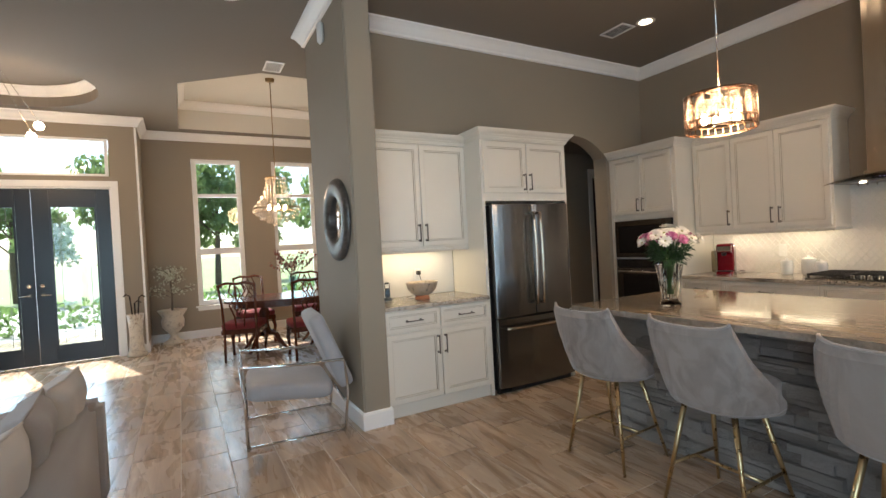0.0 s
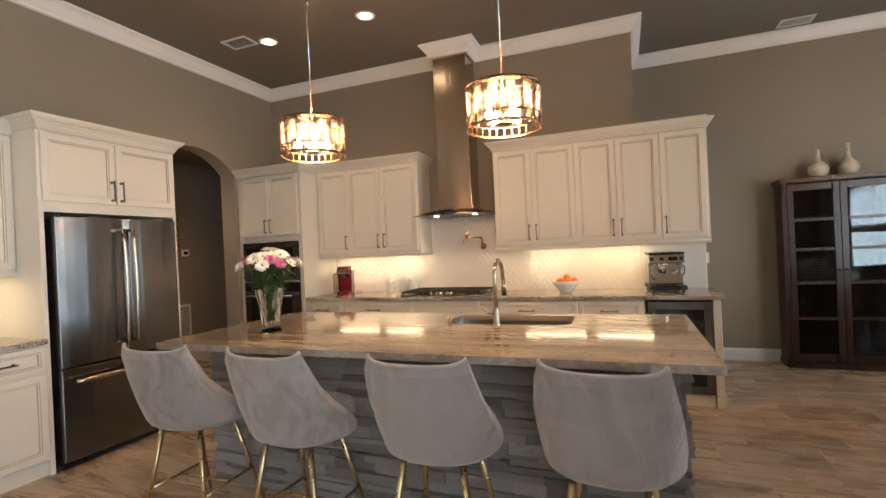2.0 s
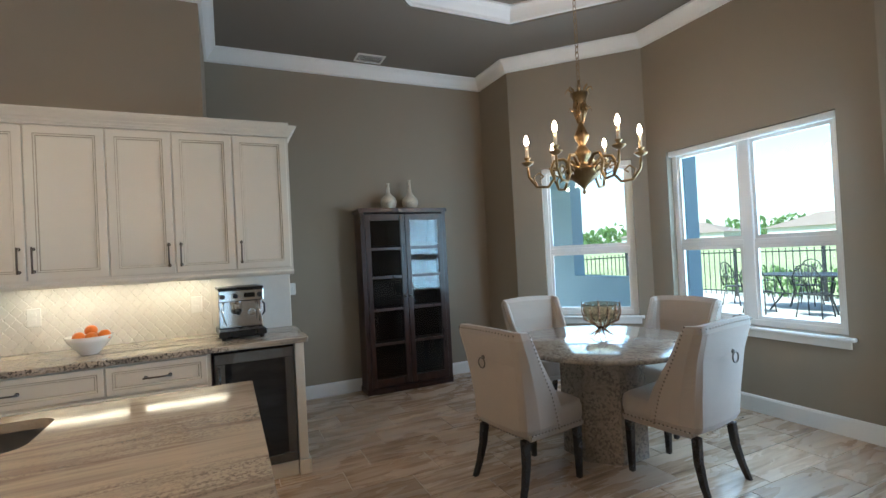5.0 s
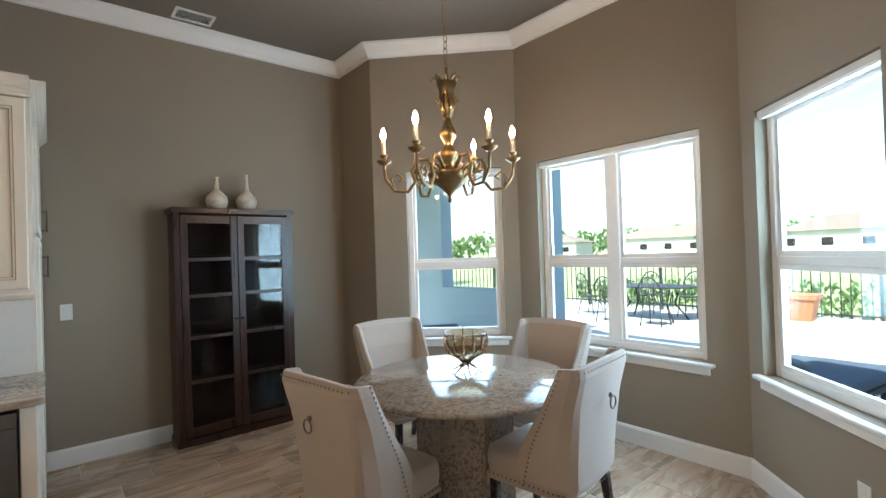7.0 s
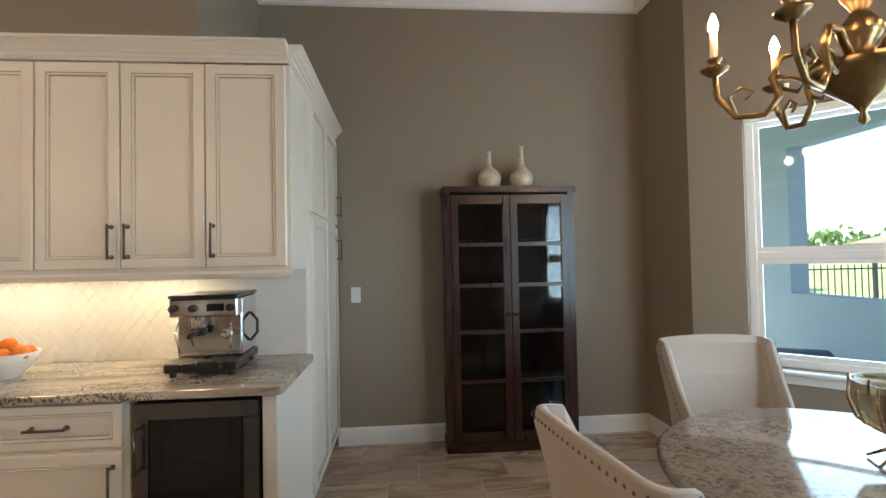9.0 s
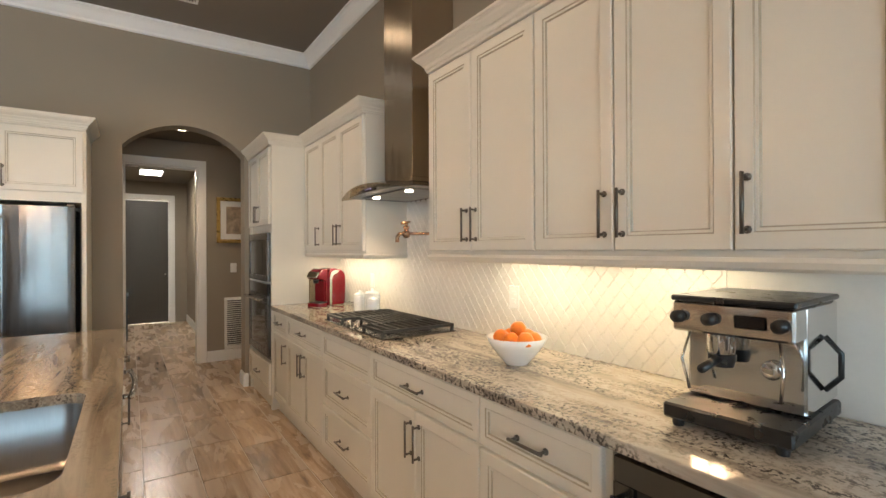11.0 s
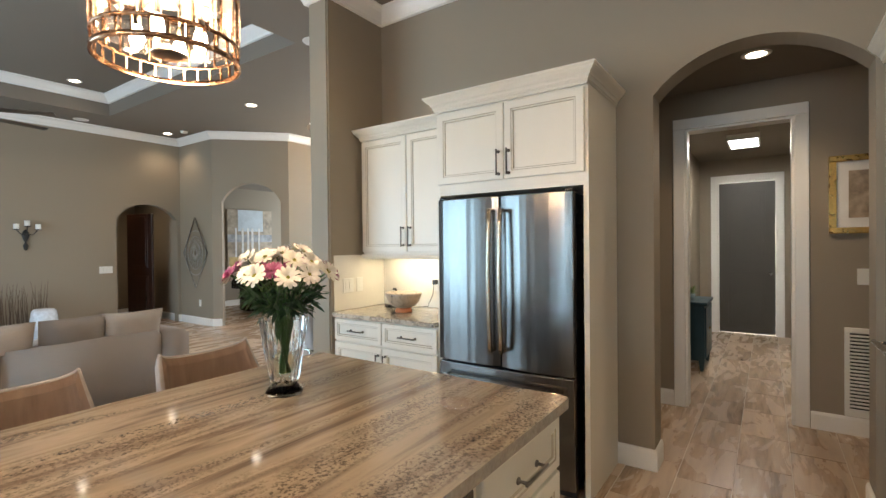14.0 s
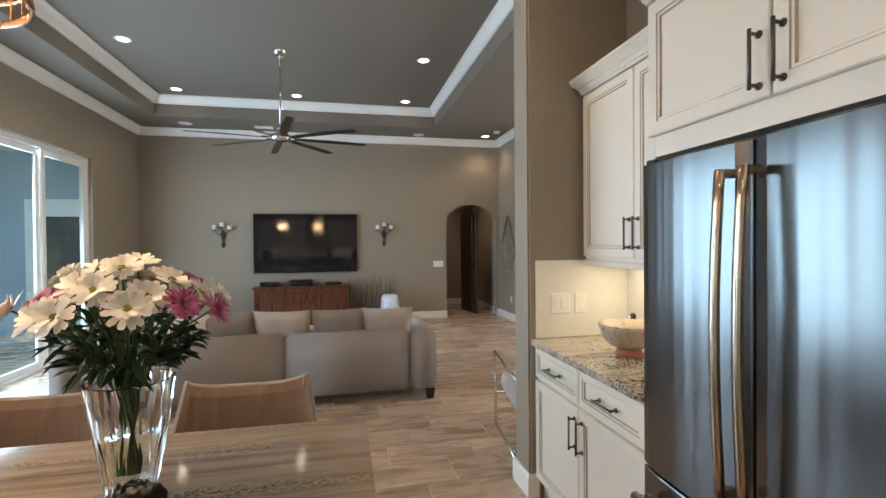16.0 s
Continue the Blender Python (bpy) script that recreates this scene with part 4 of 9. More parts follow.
def bn(x0, x1, fronts, label):
    return base(pose(x0, YF, 0), x1 - x0, [(a - x0, c - x0, z0, z1, p) for a, c, z0, z1, p in fronts], label)


bn(0.91, 1.34, [(0.91, 1.34, *DZ, "d"), (0.91, 1.34, 0.115, 0.69, "r")], "cream one-door base cabinet with a drawer beside the oven tower")
bn(1.34, 2.17, [(1.34, 2.17, *DZ, "d"), (1.34, 1.755, 0.115, 0.69, "r"), (1.755, 2.17, 0.115, 0.69, "l")], "cream two-door base cabinet with a drawer")
bn(2.17, 2.91, [(2.17, 2.91, *DZ, None), (2.17, 2.91, 0.41, 0.69, "d"), (2.17, 2.91, 0.115, 0.40, "d")], "cream drawer cabinet under the gas cooktop")
bn(2.91, 3.82, [(2.91, 3.82, *DZ, "d"), (2.91, 3.365, 0.115, 0.69, "r"), (3.365, 3.82, 0.115, 0.69, "l")], "cream two-door base cabinet with a wide drawer")
bn(3.82, 4.37, [(3.82, 4.35, *DZ, "d"), (3.82, 4.35, 0.115, 0.69, "r")], "cream one-door base cabinet beside the wine cooler")

# wine cooler and the counter's end panel
wc = thing("wine_cooler", pose(4.385, -0.64, 0), "steel-framed wine cooler with a black glass door under the counter", "wine cooler")
part("body", B().box(0, 0.485, 0.045, 0.58, 0.10, 0.873), BLACK, wc)
d = part("door", B().box(0.004, 0.481, 0, 0.04, 0.11, 0.17, 0.003).box(0.004, 0.481, 0, 0.04, 0.80, 0.868, 0.003).box(0.004, 0.062, 0.0005, 0.0395, 0.17, 0.80).box(0.423, 0.481, 0.0005, 0.0395, 0.17, 0.80), STEEL, wc)
part("pane", B().box(0.062, 0.423, 0.008, 0.03, 0.17, 0.80), BLACKGLASS, d, "black glass")
bb = B().tube([(0.028, -0.035, 0.60), (0.028, -0.035, 0.78)], 0.007)
for z in (0.61, 0.77):
    bb.tube([(0.028, 0, z), (0.028, -0.035, z)], 0.006)
part("handle", bb, STEEL, d)
part("plinth", B().box(0.002, 0.483, 0.03, 0.5, 0.002, 0.098), CAB, wc)
ep = thing("end_panel", pose(4.875, -0.62, 0), "cream panelled end of the kitchen counter", "cabinet panel")
part("panel", B().box(0, 0.06, 0, 0.61, 0.10, 0.884, 0.003).box(0.0, 0.075, -0.012, 0.61, 0.0, 0.099, 0.004), CAB, ep)

# counters
def counter(name, x0, x1, y0, y1, mt, label, z0=0.885, z1=0.92, hole=None, rough=("s",), r=0.02):
    root = thing(name, pose(0, 0, 0), label, "countertop")
    bb = B()
    poly = rrect(x0, x1, y0, y1, r, 3)
    if hole:
        sheet_with_hole(bb, poly, hole, z0, z1)
    else:
        bb.prism(poly, z0, z1)
    part("slab", bb, (mt, EDGE), root, soften=0.004 if not hole else False)
    return root


def sheet_with_hole(bb, outer, hole, z0, z1):
    bm = bmesh.new()
    edges = []
    for lp in (outer, hole):
        vs = [bm.verts.new((x, y, 0)) for x, y in lp]
        edges += [bm.edges.new((vs[i], vs[(i + 1) % len(vs)])) for i in range(len(vs))]
    bmesh.ops.triangle_fill(bm, use_beauty=True, use_dissolve=False, edges=edges)
    bm.verts.index_update()
    pts = [tuple(v.co) for v in bm.verts]
    fs = [[v.index for v in f.verts] for f in bm.faces]
    bm.free()
    bb.add([(x, y, z1) for x, y, _ in pts], fs)
    bb.add([(x, y, z0) for x, y, _ in pts], fs)
    for lp in (outer, hole):
        n = len(lp)
        bb.add([(*p, z0) for p in lp] + [(*p, z1) for p in lp], [(i, (i + 1) % n, n + (i + 1) % n, n + i) for i in range(n)], 1 if lp is outer else 0)


counter("counter_north", 0.905, 4.965, -0.66, -0.004, GRANITE_N, "polished pale grey-brown granite counter along the hood wall")
counter("counter_west", 0.004, 0.635, -3.995, -2.985, GRANITE_N, "polished grey-brown granite top of the sideboard by the fridge")

# uppers on the hood wall
UB, UT = 1.375, 2.43
upper(pose(0.905, -0.33, 0), 1.285, UB, UT, 0.33, [(0.005, 0.415, "r"), (0.415, 0.827, "r"), (0.827, 1.27, "l")], "cream three-door wall cabinet between the oven tower and the hood", crown_sides=(False, True))
upper(pose(3.03, -0.33, 0), 1.90, UB, UT, 0.33, [(0.0, 0.375, "r"), (0.375, 0.785, "l"), (0.785, 1.15, "r"), (1.15, 1.52, "l"), (1.52, 1.885, "l")], "cream five-door wall cabinet above the counter", crown_sides=(True, False))

# pantry at the wall's end, its doors facing the bay
pa = thing("pantry_cabinet", pose(4.93, 0.002, 0, 0, 0, 90), "tall cream pantry cabinet with upper and lower doors", "kitchen cabinet")
part("body", B().box(0.0, 1.10, 0.0, 0.555, 0.10, 2.34), CAB, pa)
part("toe_kick", B().box(0.001, 1.099, 0.03, 0.55, 0.0, 0.0995), CAB, pa)
for x0, x1, p in ((0.10, 0.585, None), (0.60, 1.09, "r")):
    cab_door(pa, x0, x1, 1.69, 2.33, p, 1.83)
    cab_door(pa, x0, x1, 0.12, 1.67, p, 1.50)
bb = B()
sweep(bb, [(-0.352, -0.002), (1.10, -0.002)], [(o, UT + z) for o, z in CROWN_C], side=-1)
bb.box(-0.345, 1.10, 0.0005, 0.55, 2.341, UT - 0.012)
part("crown", bb, CAB, pa)

# oven tower
ot = thing("oven_tower", pose(0.0, -0.64, 0), "tall cream cabinet with a built-in microwave and wall oven", "kitchen cabinet")
part("body", B().box(0.0455, 0.8595, 0.02, 0.636, 0.0, 2.33), CAB, ot)
for x0, x1 in ((0.004, 0.045), (0.86, 0.90)):
    part("side_panel", B().box(x0, x1, 0.0, 0.636, 0.0, 2.33), CAB, ot)
cab_door(ot, 0.045, 0.4525, 1.63, 2.32, "r", 1.74)
cab_door(ot, 0.4525, 0.86, 1.63, 2.32, "l", 1.74)
cab_door(ot, 0.045, 0.86, 0.12, 0.40, "d")
bb = B()
sweep(bb, [(0.004, -0.02), (0.90, -0.02), (0.90, 0.29)], [(o, 2.42 + z) for o, z in CROWN_C], side=-1)
bb.box(0.006, 0.898, -0.018, 0.632, 2.331, 2.408)
part("crown", bb, CAB, ot)
mw = thing("microwave", pose(0.07, -0.665, 1.12), "built-in stainless microwave with a black window", "microwave")
part("body", B().box(0, 0.76, 0.03, 0.55, 0, 0.44), BLACK, mw)
part("trim_frame", B().box(0, 0.76, 0, 0.029, 0, 0.055, 0.003).box(0, 0.76, 0, 0.029, 0.375, 0.44, 0.003).box(0, 0.05, 0.0005, 0.0285, 0.055, 0.375).box(0.71, 0.76, 0.0005, 0.0285, 0.055, 0.375), STEEL, mw)
part("door", B().box(0.052, 0.56, 0.004, 0.028, 0.057, 0.373, 0.002), BLACKGLASS, mw)
part("control_panel", B().box(0.562, 0.708, 0.005, 0.028, 0.057, 0.373, 0.002), BLACKGLASS, mw)
ov = thing("wall_oven", pose(0.07, -0.665, 0.42), "built-in stainless wall oven with a black glass door", "oven")
part("body", B().box(0, 0.76, 0.03, 0.55, 0, 0.68), BLACK, ov)
part("control_panel", B().box(0, 0.76, 0, 0.029, 0.58, 0.68, 0.003), BLACKGLASS, ov)
d = part("door", B().box(0, 0.76, 0, 0.029, 0.03, 0.10, 0.002).box(0, 0.76, 0, 0.029, 0.50, 0.575, 0.002).box(0, 0.09, 0.0005, 0.0285, 0.10, 0.50).box(0.67, 0.76, 0.0005, 0.0285, 0.10, 0.50), STEEL, ov)
part("pane", B().box(0.09, 0.67, 0.003, 0.026, 0.10, 0.50), BLACKGLASS, d)
bb = B().tube([(0.05, -0.05, 0.535), (0.71, -0.05, 0.535)], 0.012, 10)
for x in (0.08, 0.68):
    bb.tube([(x, 0, 0.535), (x, -0.05, 0.535)], 0.008)
part("handle", bb, CHROME, d)

# west wall: sideboard, uppers, fridge surround (local x runs north)
WY = -3.995
base(pose(0.585, WY, 0, 0, 0, 90), 1.01, [(0.0, 0.505, *DZ, "d"), (0.505, 1.01, *DZ, "d"), (0.0, 0.505, 0.115, 0.69, "r"), (0.505, 1.01, 0.115, 0.69, "l")], "cream two-door sideboard cabinet with two drawers beside the fridge")
upper(pose(0.30, WY + 0.04, 0, 0, 0, 90), 0.97, UB, UT - 0.02, 0.296, [(0.0, 0.485, "r"), (0.485, 0.97, "l")], "cream two-door wall cabinet beside the fridge", crown_sides=(True, False))
fs = thing("fridge_cabinet", pose(0.585, -2.985, 0, 0, 0, 90), "cream cabinet over the fridge with full-height side panels", "kitchen cabinet")
part("body", B().box(0.0305, 0.9995, 0.001, 0.58, 1.775, 2.33), CAB, fs)
part("side_panel", B().box(0.0, 0.03, 0.0, 0.58, 0.0, 2.33), CAB, fs)
part("side_panel", B().box(1.0, 1.03, 0.0, 0.58, 0.0, 2.33), CAB, fs)
cab_door(fs, 0.015, 0.515, 1.845, 2.32, "r", 1.95)
cab_door(fs, 0.515, 1.015, 1.845, 2.32, "l", 1.95)
bb = B()
sweep(bb, [(0, 0.25), (0, -0.02), (1.03, -0.02), (1.03, 0.58)], [(o, 2.43 + z) for o, z in CROWN_C], side=-1)
bb.box(0.001, 1.029, -0.019, 0.578, 2.331, 2.418)
part("crown", bb, CAB, fs)

# fridge
fr = thing("refrigerator", pose(0.0, -2.93, 0, 0, 0, 90), "brushed stainless steel French-door refrigerator with a bottom freezer", "refrigerator")
part("cabinet", B().box(0.02, 0.895, -0.60, -0.02, 0.02, 1.735, 0.005), BLACK, fr)


def curved_front(x0, x1, z0, z1, depth=0.075, bow=0.016, n=10):
    bb = B()
    front = [(x0 + (x1 - x0) * k / n, -depth + 0.02 - bow * (1 - (2 * k / n - 1) ** 2)) for k in range(n + 1)]
    front[0] = (front[0][0], front[0][1] + 0.006)
    front[-1] = (front[-1][0], front[-1][1] + 0.006)
    bb.prism([(x0, 0), *front, (x1, 0)], z0, z1, smooth=False)
    return bb


for x0, x1, hx, s in ((0.0, 0.452, 0.418, 1), (0.458, 0.91, 0.492, -1)):
    d = part("door", curved_front(x0, x1, 0.70, 1.74), STEEL, fr, m=pose(0, -0.603, 0), soften=0.006)
    pts = [(hx, -0.12 - 0.018 * math.sin(math.pi * k / 10), 0.80 + 0.86 * k / 10) for k in range(11)]
    bb = B().loft([[(x + a * 0.014, y + c * 0.010, z) for a, c in ((-1, 0.4), (-0.7, -0.8), (0, -1), (0.7, -0.8), (1, 0.4), (0.7, 1), (-0.7, 1))] for x, y, z in pts], 0, True)
    for z in (0.80, 1.66):
        bb.box(hx - 0.013, hx + 0.013, -0.122, -0.072, z - 0.022 if z > 1 else z - 0.001, z + 0.001 if z > 1 else z + 0.022, 0.004)
    part("handle", bb, STEEL_H, d, "long curved steel handle", m=pose(0, 0, 0))
d = part("freezer_drawer", curved_front(0.0, 0.91, 0.06, 0.69), STEEL, fr, m=pose(0, -0.603, 0), soften=0.006)
bb = B().tube([(0.05 + 0.81 * k / 10, -0.12 - 0.02 * math.sin(math.pi * k / 10), 0.61) for k in range(11)], 0.016, 10)
for x in (0.07, 0.84):
    bb.tube([(x, -0.07, 0.61), (x, -0.125, 0.61)], 0.012)
part("handle", bb, STEEL_H, d, "steel drawer handle")
for x in (0.0, 0.86):
    part("hinge_cover", B().box(x, x + 0.045, -0.64, -0.55, 1.742, 1.757, 0.004), BLACK, fr)
part("kick_grille", B().box(0.01, 0.90, -0.60, -0.57, 0.002, 0.055), BLACK, fr)

# hood
ho = thing("range_hood", pose(2.60, 0, 0), "stainless steel chimney hood with a curved glass canopy", "range hood")
part("chimney", B().box(-0.185, 0.175, -0.30, -0.004, 1.83, 3.42, 0.002), STEEL_H, ho)
part("lower_chimney", B().box(-0.205, 0.195, -0.315, -0.012, 1.80, 1.83, 0.003), STEEL_H, ho)
n = 24
HX = [-0.41 + 0.82 * k / n for k in range(n + 1)]
hood_y = lambda x: -0.53 + 0.045 * (abs(x) / 0.41) ** 2
hood_z = lambda x: 1.80 - 0.052 * (abs(x) / 0.41) ** 2
rings = []
for x in HX:
    y, z = hood_y(x) + 0.03, hood_z(x) - 0.006
    rings.append([(x, y, 1.742), (x, -0.004, 1.742), (x, -0.004, z), (x, y + 0.06, z), (x, y, max(1.748, z - 0.03))])
part("canopy", B().loft(rings, 0, False), STEEL, ho, "polished steel canopy with a flat underside")
part("filter", B().box(-0.30, 0.30, -0.40, -0.05, 1.737, 1.7415, 0.002), DARKSTEEL, ho, "slotted steel grease filter")
rings = []
for x in [q * 1.02 for q in HX]:
    y, z = hood_y(x / 1.02) - 0.012, hood_z(x / 1.02)
    rings.append([(x, y, z - 0.022), (x, y + 0.10, z - 0.004), (x, -0.32, z), (x, -0.32, z + 0.006), (x, y + 0.10, z + 0.003), (x, y - 0.006, z - 0.017)])
part("glass_visor", B().loft(rings, 0, False), SMOKE, ho, "curved smoked glass visor")
part("control_strip", B().box(-0.09, 0.09, -0.5035, -0.4995, 1.742, 1.764), BLACKGLASS, ho, "black touch control strip")
for k in range(4):
    part("indicator", B().box(-0.04 + k * 0.025, -0.034 + k * 0.025, -0.505, -0.5036, 1.757, 1.760), LED, ho, "small blue indicator")
for x in (-0.2, 0.22):
    part("hood_light", B().lathe([(0, 0.0), (0.022, 0), (0.022, 0.006)], 20, at=(x, -0.35, 1.7305)), CANGLOW, ho, "small round hood lamp")
    lamp("hood_lamp", "SPOT", look((2.6 + x, -0.35, 1.725), (2.6 + x, -0.35, 0.9)), 6, CANC, 0.03, angle=100)

# backsplash
sp = structure_root("backsplash", pose(0, 0, 0), "glossy ivory arabesque tile backsplash")
part("grout", B().box(0.905, 4.37, -0.006, -0.0005, 0.921, 1.72).box(0.905, 2.2, -0.0061, -0.0005, 0.9212, 1.37), TILEGROUT, sp)
part("side_tiles", B().box(4.372, 4.925, -0.006, -0.0005, 0.922, 1.37).box(0.0005, 0.006, -3.99, -2.99, 0.922, 1.37).box(0.006, 0.60, -3.998, -3.9925, 0.922, 1.37), TILE, sp)


def arabesque(w=0.066, h=0.078):
    o = []
    for q in range(4):
        for k in range(5):
            t = k / 5
            a = math.pi / 2 * t
            x, z = math.cos(a) ** 1.0, math.sin(a)
            r = 1 - 0.20 * math.sin(2 * a) ** 2 * 1.3
            px, pz = x * r, z * r
            s = {0: (px, pz), 1: (-pz, px), 2: (-px, -pz), 3: (pz, -px)}[q]
            o.append((s[0] * w / 2 * 0.97, s[1] * h / 2 * 0.97))
    return o


shape = arabesque()
r = random.Random(3)
tb = B()
n = len(shape)
tb.add([(px, 0.0, pz) for px, pz in shape] + [(px * 0.9, -0.0045, pz * 0.9) for px, pz in shape], [(i, (i + 1) % n, n + (i + 1) % n, n + i) for i in range(n)] + [tuple(range(n, 2 * n))])
tile_shape = tb.mesh("tile", TILE)
spots, row, z = [], 0, 0.945
while z < 1.74:
    x = 0.93 + (0.033 if row % 2 else 0)
    while x < 4.35:
        if not (z > 1.36 and (x < 2.2 or x > 3.02)):
            spots.append((x, z, r.uniform(-1.6, 1.6), r.uniform(-1.6, 1.6)))
        x += 0.066
    z += 0.041
    row += 1
spots.sort(key=lambda q: (q[0] - 2.75) ** 2 + (q[1] - 1.15) ** 2)
for x, z, a, c in spots[:300]:
    piece("tile", tile_shape, sp, pose(x, -0.0062, z, a, 0, c))
bb = B()
for x, z, a, c in spots[300:]:
    m = pose(x, -0.0062, z, a, 0, c)
    bb.add(tb.v, tb.f, 0, False, m)
tagged(part("tiles", bb, TILE, sp, "small glossy ivory lantern-shaped tiles"), kind="stuff")
for x0, x1, yy in ((1.05, 1.55, -0.17), (1.65, 2.1, -0.17), (3.25, 3.85, -0.17), (3.95, 4.45, -0.17)):
    us = thing("under_cabinet_light", pose((x0 + x1) / 2, yy, 1.36), "thin under-cabinet light strip", "light")
    w = (x1 - x0) / 2
    part("diffuser", B().box(-w, w, -0.012, 0.012, -0.004, 0.0), STRIP, us)
    part("housing", B().box(-w - 0.01, w + 0.01, -0.02, 0.02, 0.001, 0.013), PLASTIC, us)
    lamp("strip_lamp", "AREA", look(((x0 + x1) / 2, yy, 1.35), ((x0 + x1) / 2, yy + 0.04, 0.9)), 1.15, (1, 0.88, 0.64), x1 - x0, 0.03)
us = thing("under_cabinet_light", pose(0.17, -3.5, 1.36), "thin under-cabinet light strip over the sideboard", "light")
part("diffuser", B().box(-0.012, 0.012, -0.35, 0.35, -0.004, 0.0), STRIP, us)
part("housing", B().box(-0.02, 0.02, -0.36, 0.36, 0.001, 0.013), PLASTIC, us)
lamp("strip_lamp", "AREA", look((0.17, -3.5, 1.35), (0.14, -3.5, 0.9)) @ pose(0, 0, 0, 0, 0, 0), 2.0, (1, 0.84, 0.54), 0.7, 0.2)

# island
IX0, IX1, IY0, IY1 = 1.62, 4.565, -2.98, -1.70
SX, SY = (3.13, 3.92), (-2.16, -1.80)
it = counter("island_top", IX0, IX1, IY0, IY1, GRANITE, "polished brown banded granite island top with a sink cut-out", hole=rrect(SX[0], SX[1], SY[0], SY[1], 0.07, 5)[::-1])
isl = thing("kitchen_island", pose(0, 0, 0), "kitchen island clad in rough stacked stone with cream cabinets behind", "kitchen island")
part("core", B().box(1.75, 4.43, -2.66, -2.30, 0.0, 0.884).box(4.43, 4.432, -2.66, -1.76, 0.0, 0.884).box(1.75, 2.17, -2.299, -1.76, 0.105, 0.884), DEEPJOINT, isl)


def bi(x0, x1, fronts, label, h=0.885):
    return base(pose(x1, -1.735, 0, 0, 0, 180), x1 - x0, [(x1 - c, x1 - a, z0, z1, {"l": "r", "r": "l"}.get(p, p)) for a, c, z0, z1, p in fronts], label, depth=0.56, h=h)


# island cabinets, dishwasher, sink and stone
bi(1.66, 2.22, [(1.68, 2.20, *DZ, "d"), (1.68, 2.20, 0.115, 0.69, "r")], "cream island cabinet with one drawer and one door")
bi(2.86, 3.95, [(2.86, 3.95, *DZ, None), (2.86, 3.405, 0.115, 0.69, "r"), (3.405, 3.95, 0.115, 0.69, "l")], "cream sink cabinet of the island", h=0.66)
structure("sink_front_rail", B().box(2.862, 3.948, -1.757, -1.737, 0.661, 0.884), CAB)
bi(3.95, 4.43, [(3.97, 4.42, *DZ, "d"), (3.97, 4.42, 0.115, 0.69, "r")], "cream island cabinet at the far end")
dw = thing("dishwasher", pose(2.845, -1.735, 0, 0, 0, 180), "stainless steel dishwasher with a bowed handle in the island", "dishwasher")
part("body", B().box(0.0, 0.61, 0.03, 0.56, 0.10, 0.875), BLACK, dw)
d = part("door", B().box(0.004, 0.606, -0.022, 0.029, 0.11, 0.872, 0.006), STEEL, dw)
part("control_strip", B().box(0.006, 0.604, -0.02, 0.028, 0.8725, 0.880), BLACK, dw)
hb = B().tube([(0.05 + 0.51 * k / 10, -0.060 - 0.016 * math.sin(math.pi * k / 10), 0.79) for k in range(11)], 0.012, 10)
for x in (0.065, 0.545):
    hb.tube([(x, -0.02, 0.79), (x, -0.062, 0.79)], 0.011)
part("handle", hb, CHROME, d, "bowed chrome handle")
part("toe_kick", B().box(0.004, 0.606, 0.04, 0.5, 0.002, 0.098), BLACK, dw)

sk = thing("sink", pose(0, 0, 0), "undermount stainless steel kitchen sink", "sink")
bb = B()
oz = rrect(SX[0] - 0.008, SX[1] + 0.008, SY[0] - 0.008, SY[1] + 0.008, 0.075, 5)
iz = rrect(SX[0] + 0.01, SX[1] - 0.01, SY[0] + 0.01, SY[1] - 0.01, 0.065, 5)
bz = rrect(SX[0] + 0.04, SX[1] - 0.04, SY[0] + 0.04, SY[1] - 0.04, 0.05, 5)
bb.loft([[(x, y, 0.884) for x, y in oz], [(x, y, 0.70) for x, y in iz], [(x, y, 0.68) for x, y in bz]], 0, True, False)
bb.add([(x, y, 0.68) for x, y in bz], [tuple(range(len(bz)))])
part("basin", bb, DARKSTEEL, sk)
part("drain", B().lathe([(0.045, 0), (0.045, 0.004), (0.03, 0.006), (0.0, 0.002)], 20, at=(3.56, -1.95, 0.681)), CHROME, sk)
fa = thing("faucet", pose(3.495, -2.20, 0.92), "tall brushed steel gooseneck faucet on the island", "faucet")
pts = [(0, 0, 0.0), (0, 0, 0.27)] + [(0, 0.10 - 0.10 * math.cos(radians(a)), 0.29 + 0.10 * math.sin(radians(a))) for a in range(0, 181, 18)] + [(0, 0.215, 0.20)]
part("spout", B().tube(pts, 0.013, 12).lathe([(0.028, 0), (0.028, 0.006), (0.020, 0.02), (0.018, 0.10), (0.013, 0.11)], 16), STEEL_H, fa)
part("spray_head", B().tube([(0, 0.203, 0.26), (0, 0.222, 0.16)], 0.016, 12, taper=[0.014, 0.019]), STEEL_H, fa)
part("lever", B().tube([(-0.015, 0, 0.07), (-0.05, 0, 0.075), (-0.10, 0.0, 0.12)], 0.006, 8), STEEL_H, fa, "slim side lever")
part("soap_pump", B().tube([(-0.30, 0, 0), (-0.30, 0, 0.05)], 0.012, 10).tube([(-0.30, 0, 0.05), (-0.30, 0.05, 0.06)], 0.005, 6), STEEL_H, fa)

# stacked stone, piece by piece
def ledger_sizes(rr, length):
    x = 0.0
    while x < length - 0.01:
        w = min(rr.choice((0.11, 0.15, 0.20, 0.26, 0.33)) * rr.uniform(0.9, 1.1), length - x)
        if length - x - w < 0.08:
            w = length - x
        yield x, w
        x += w


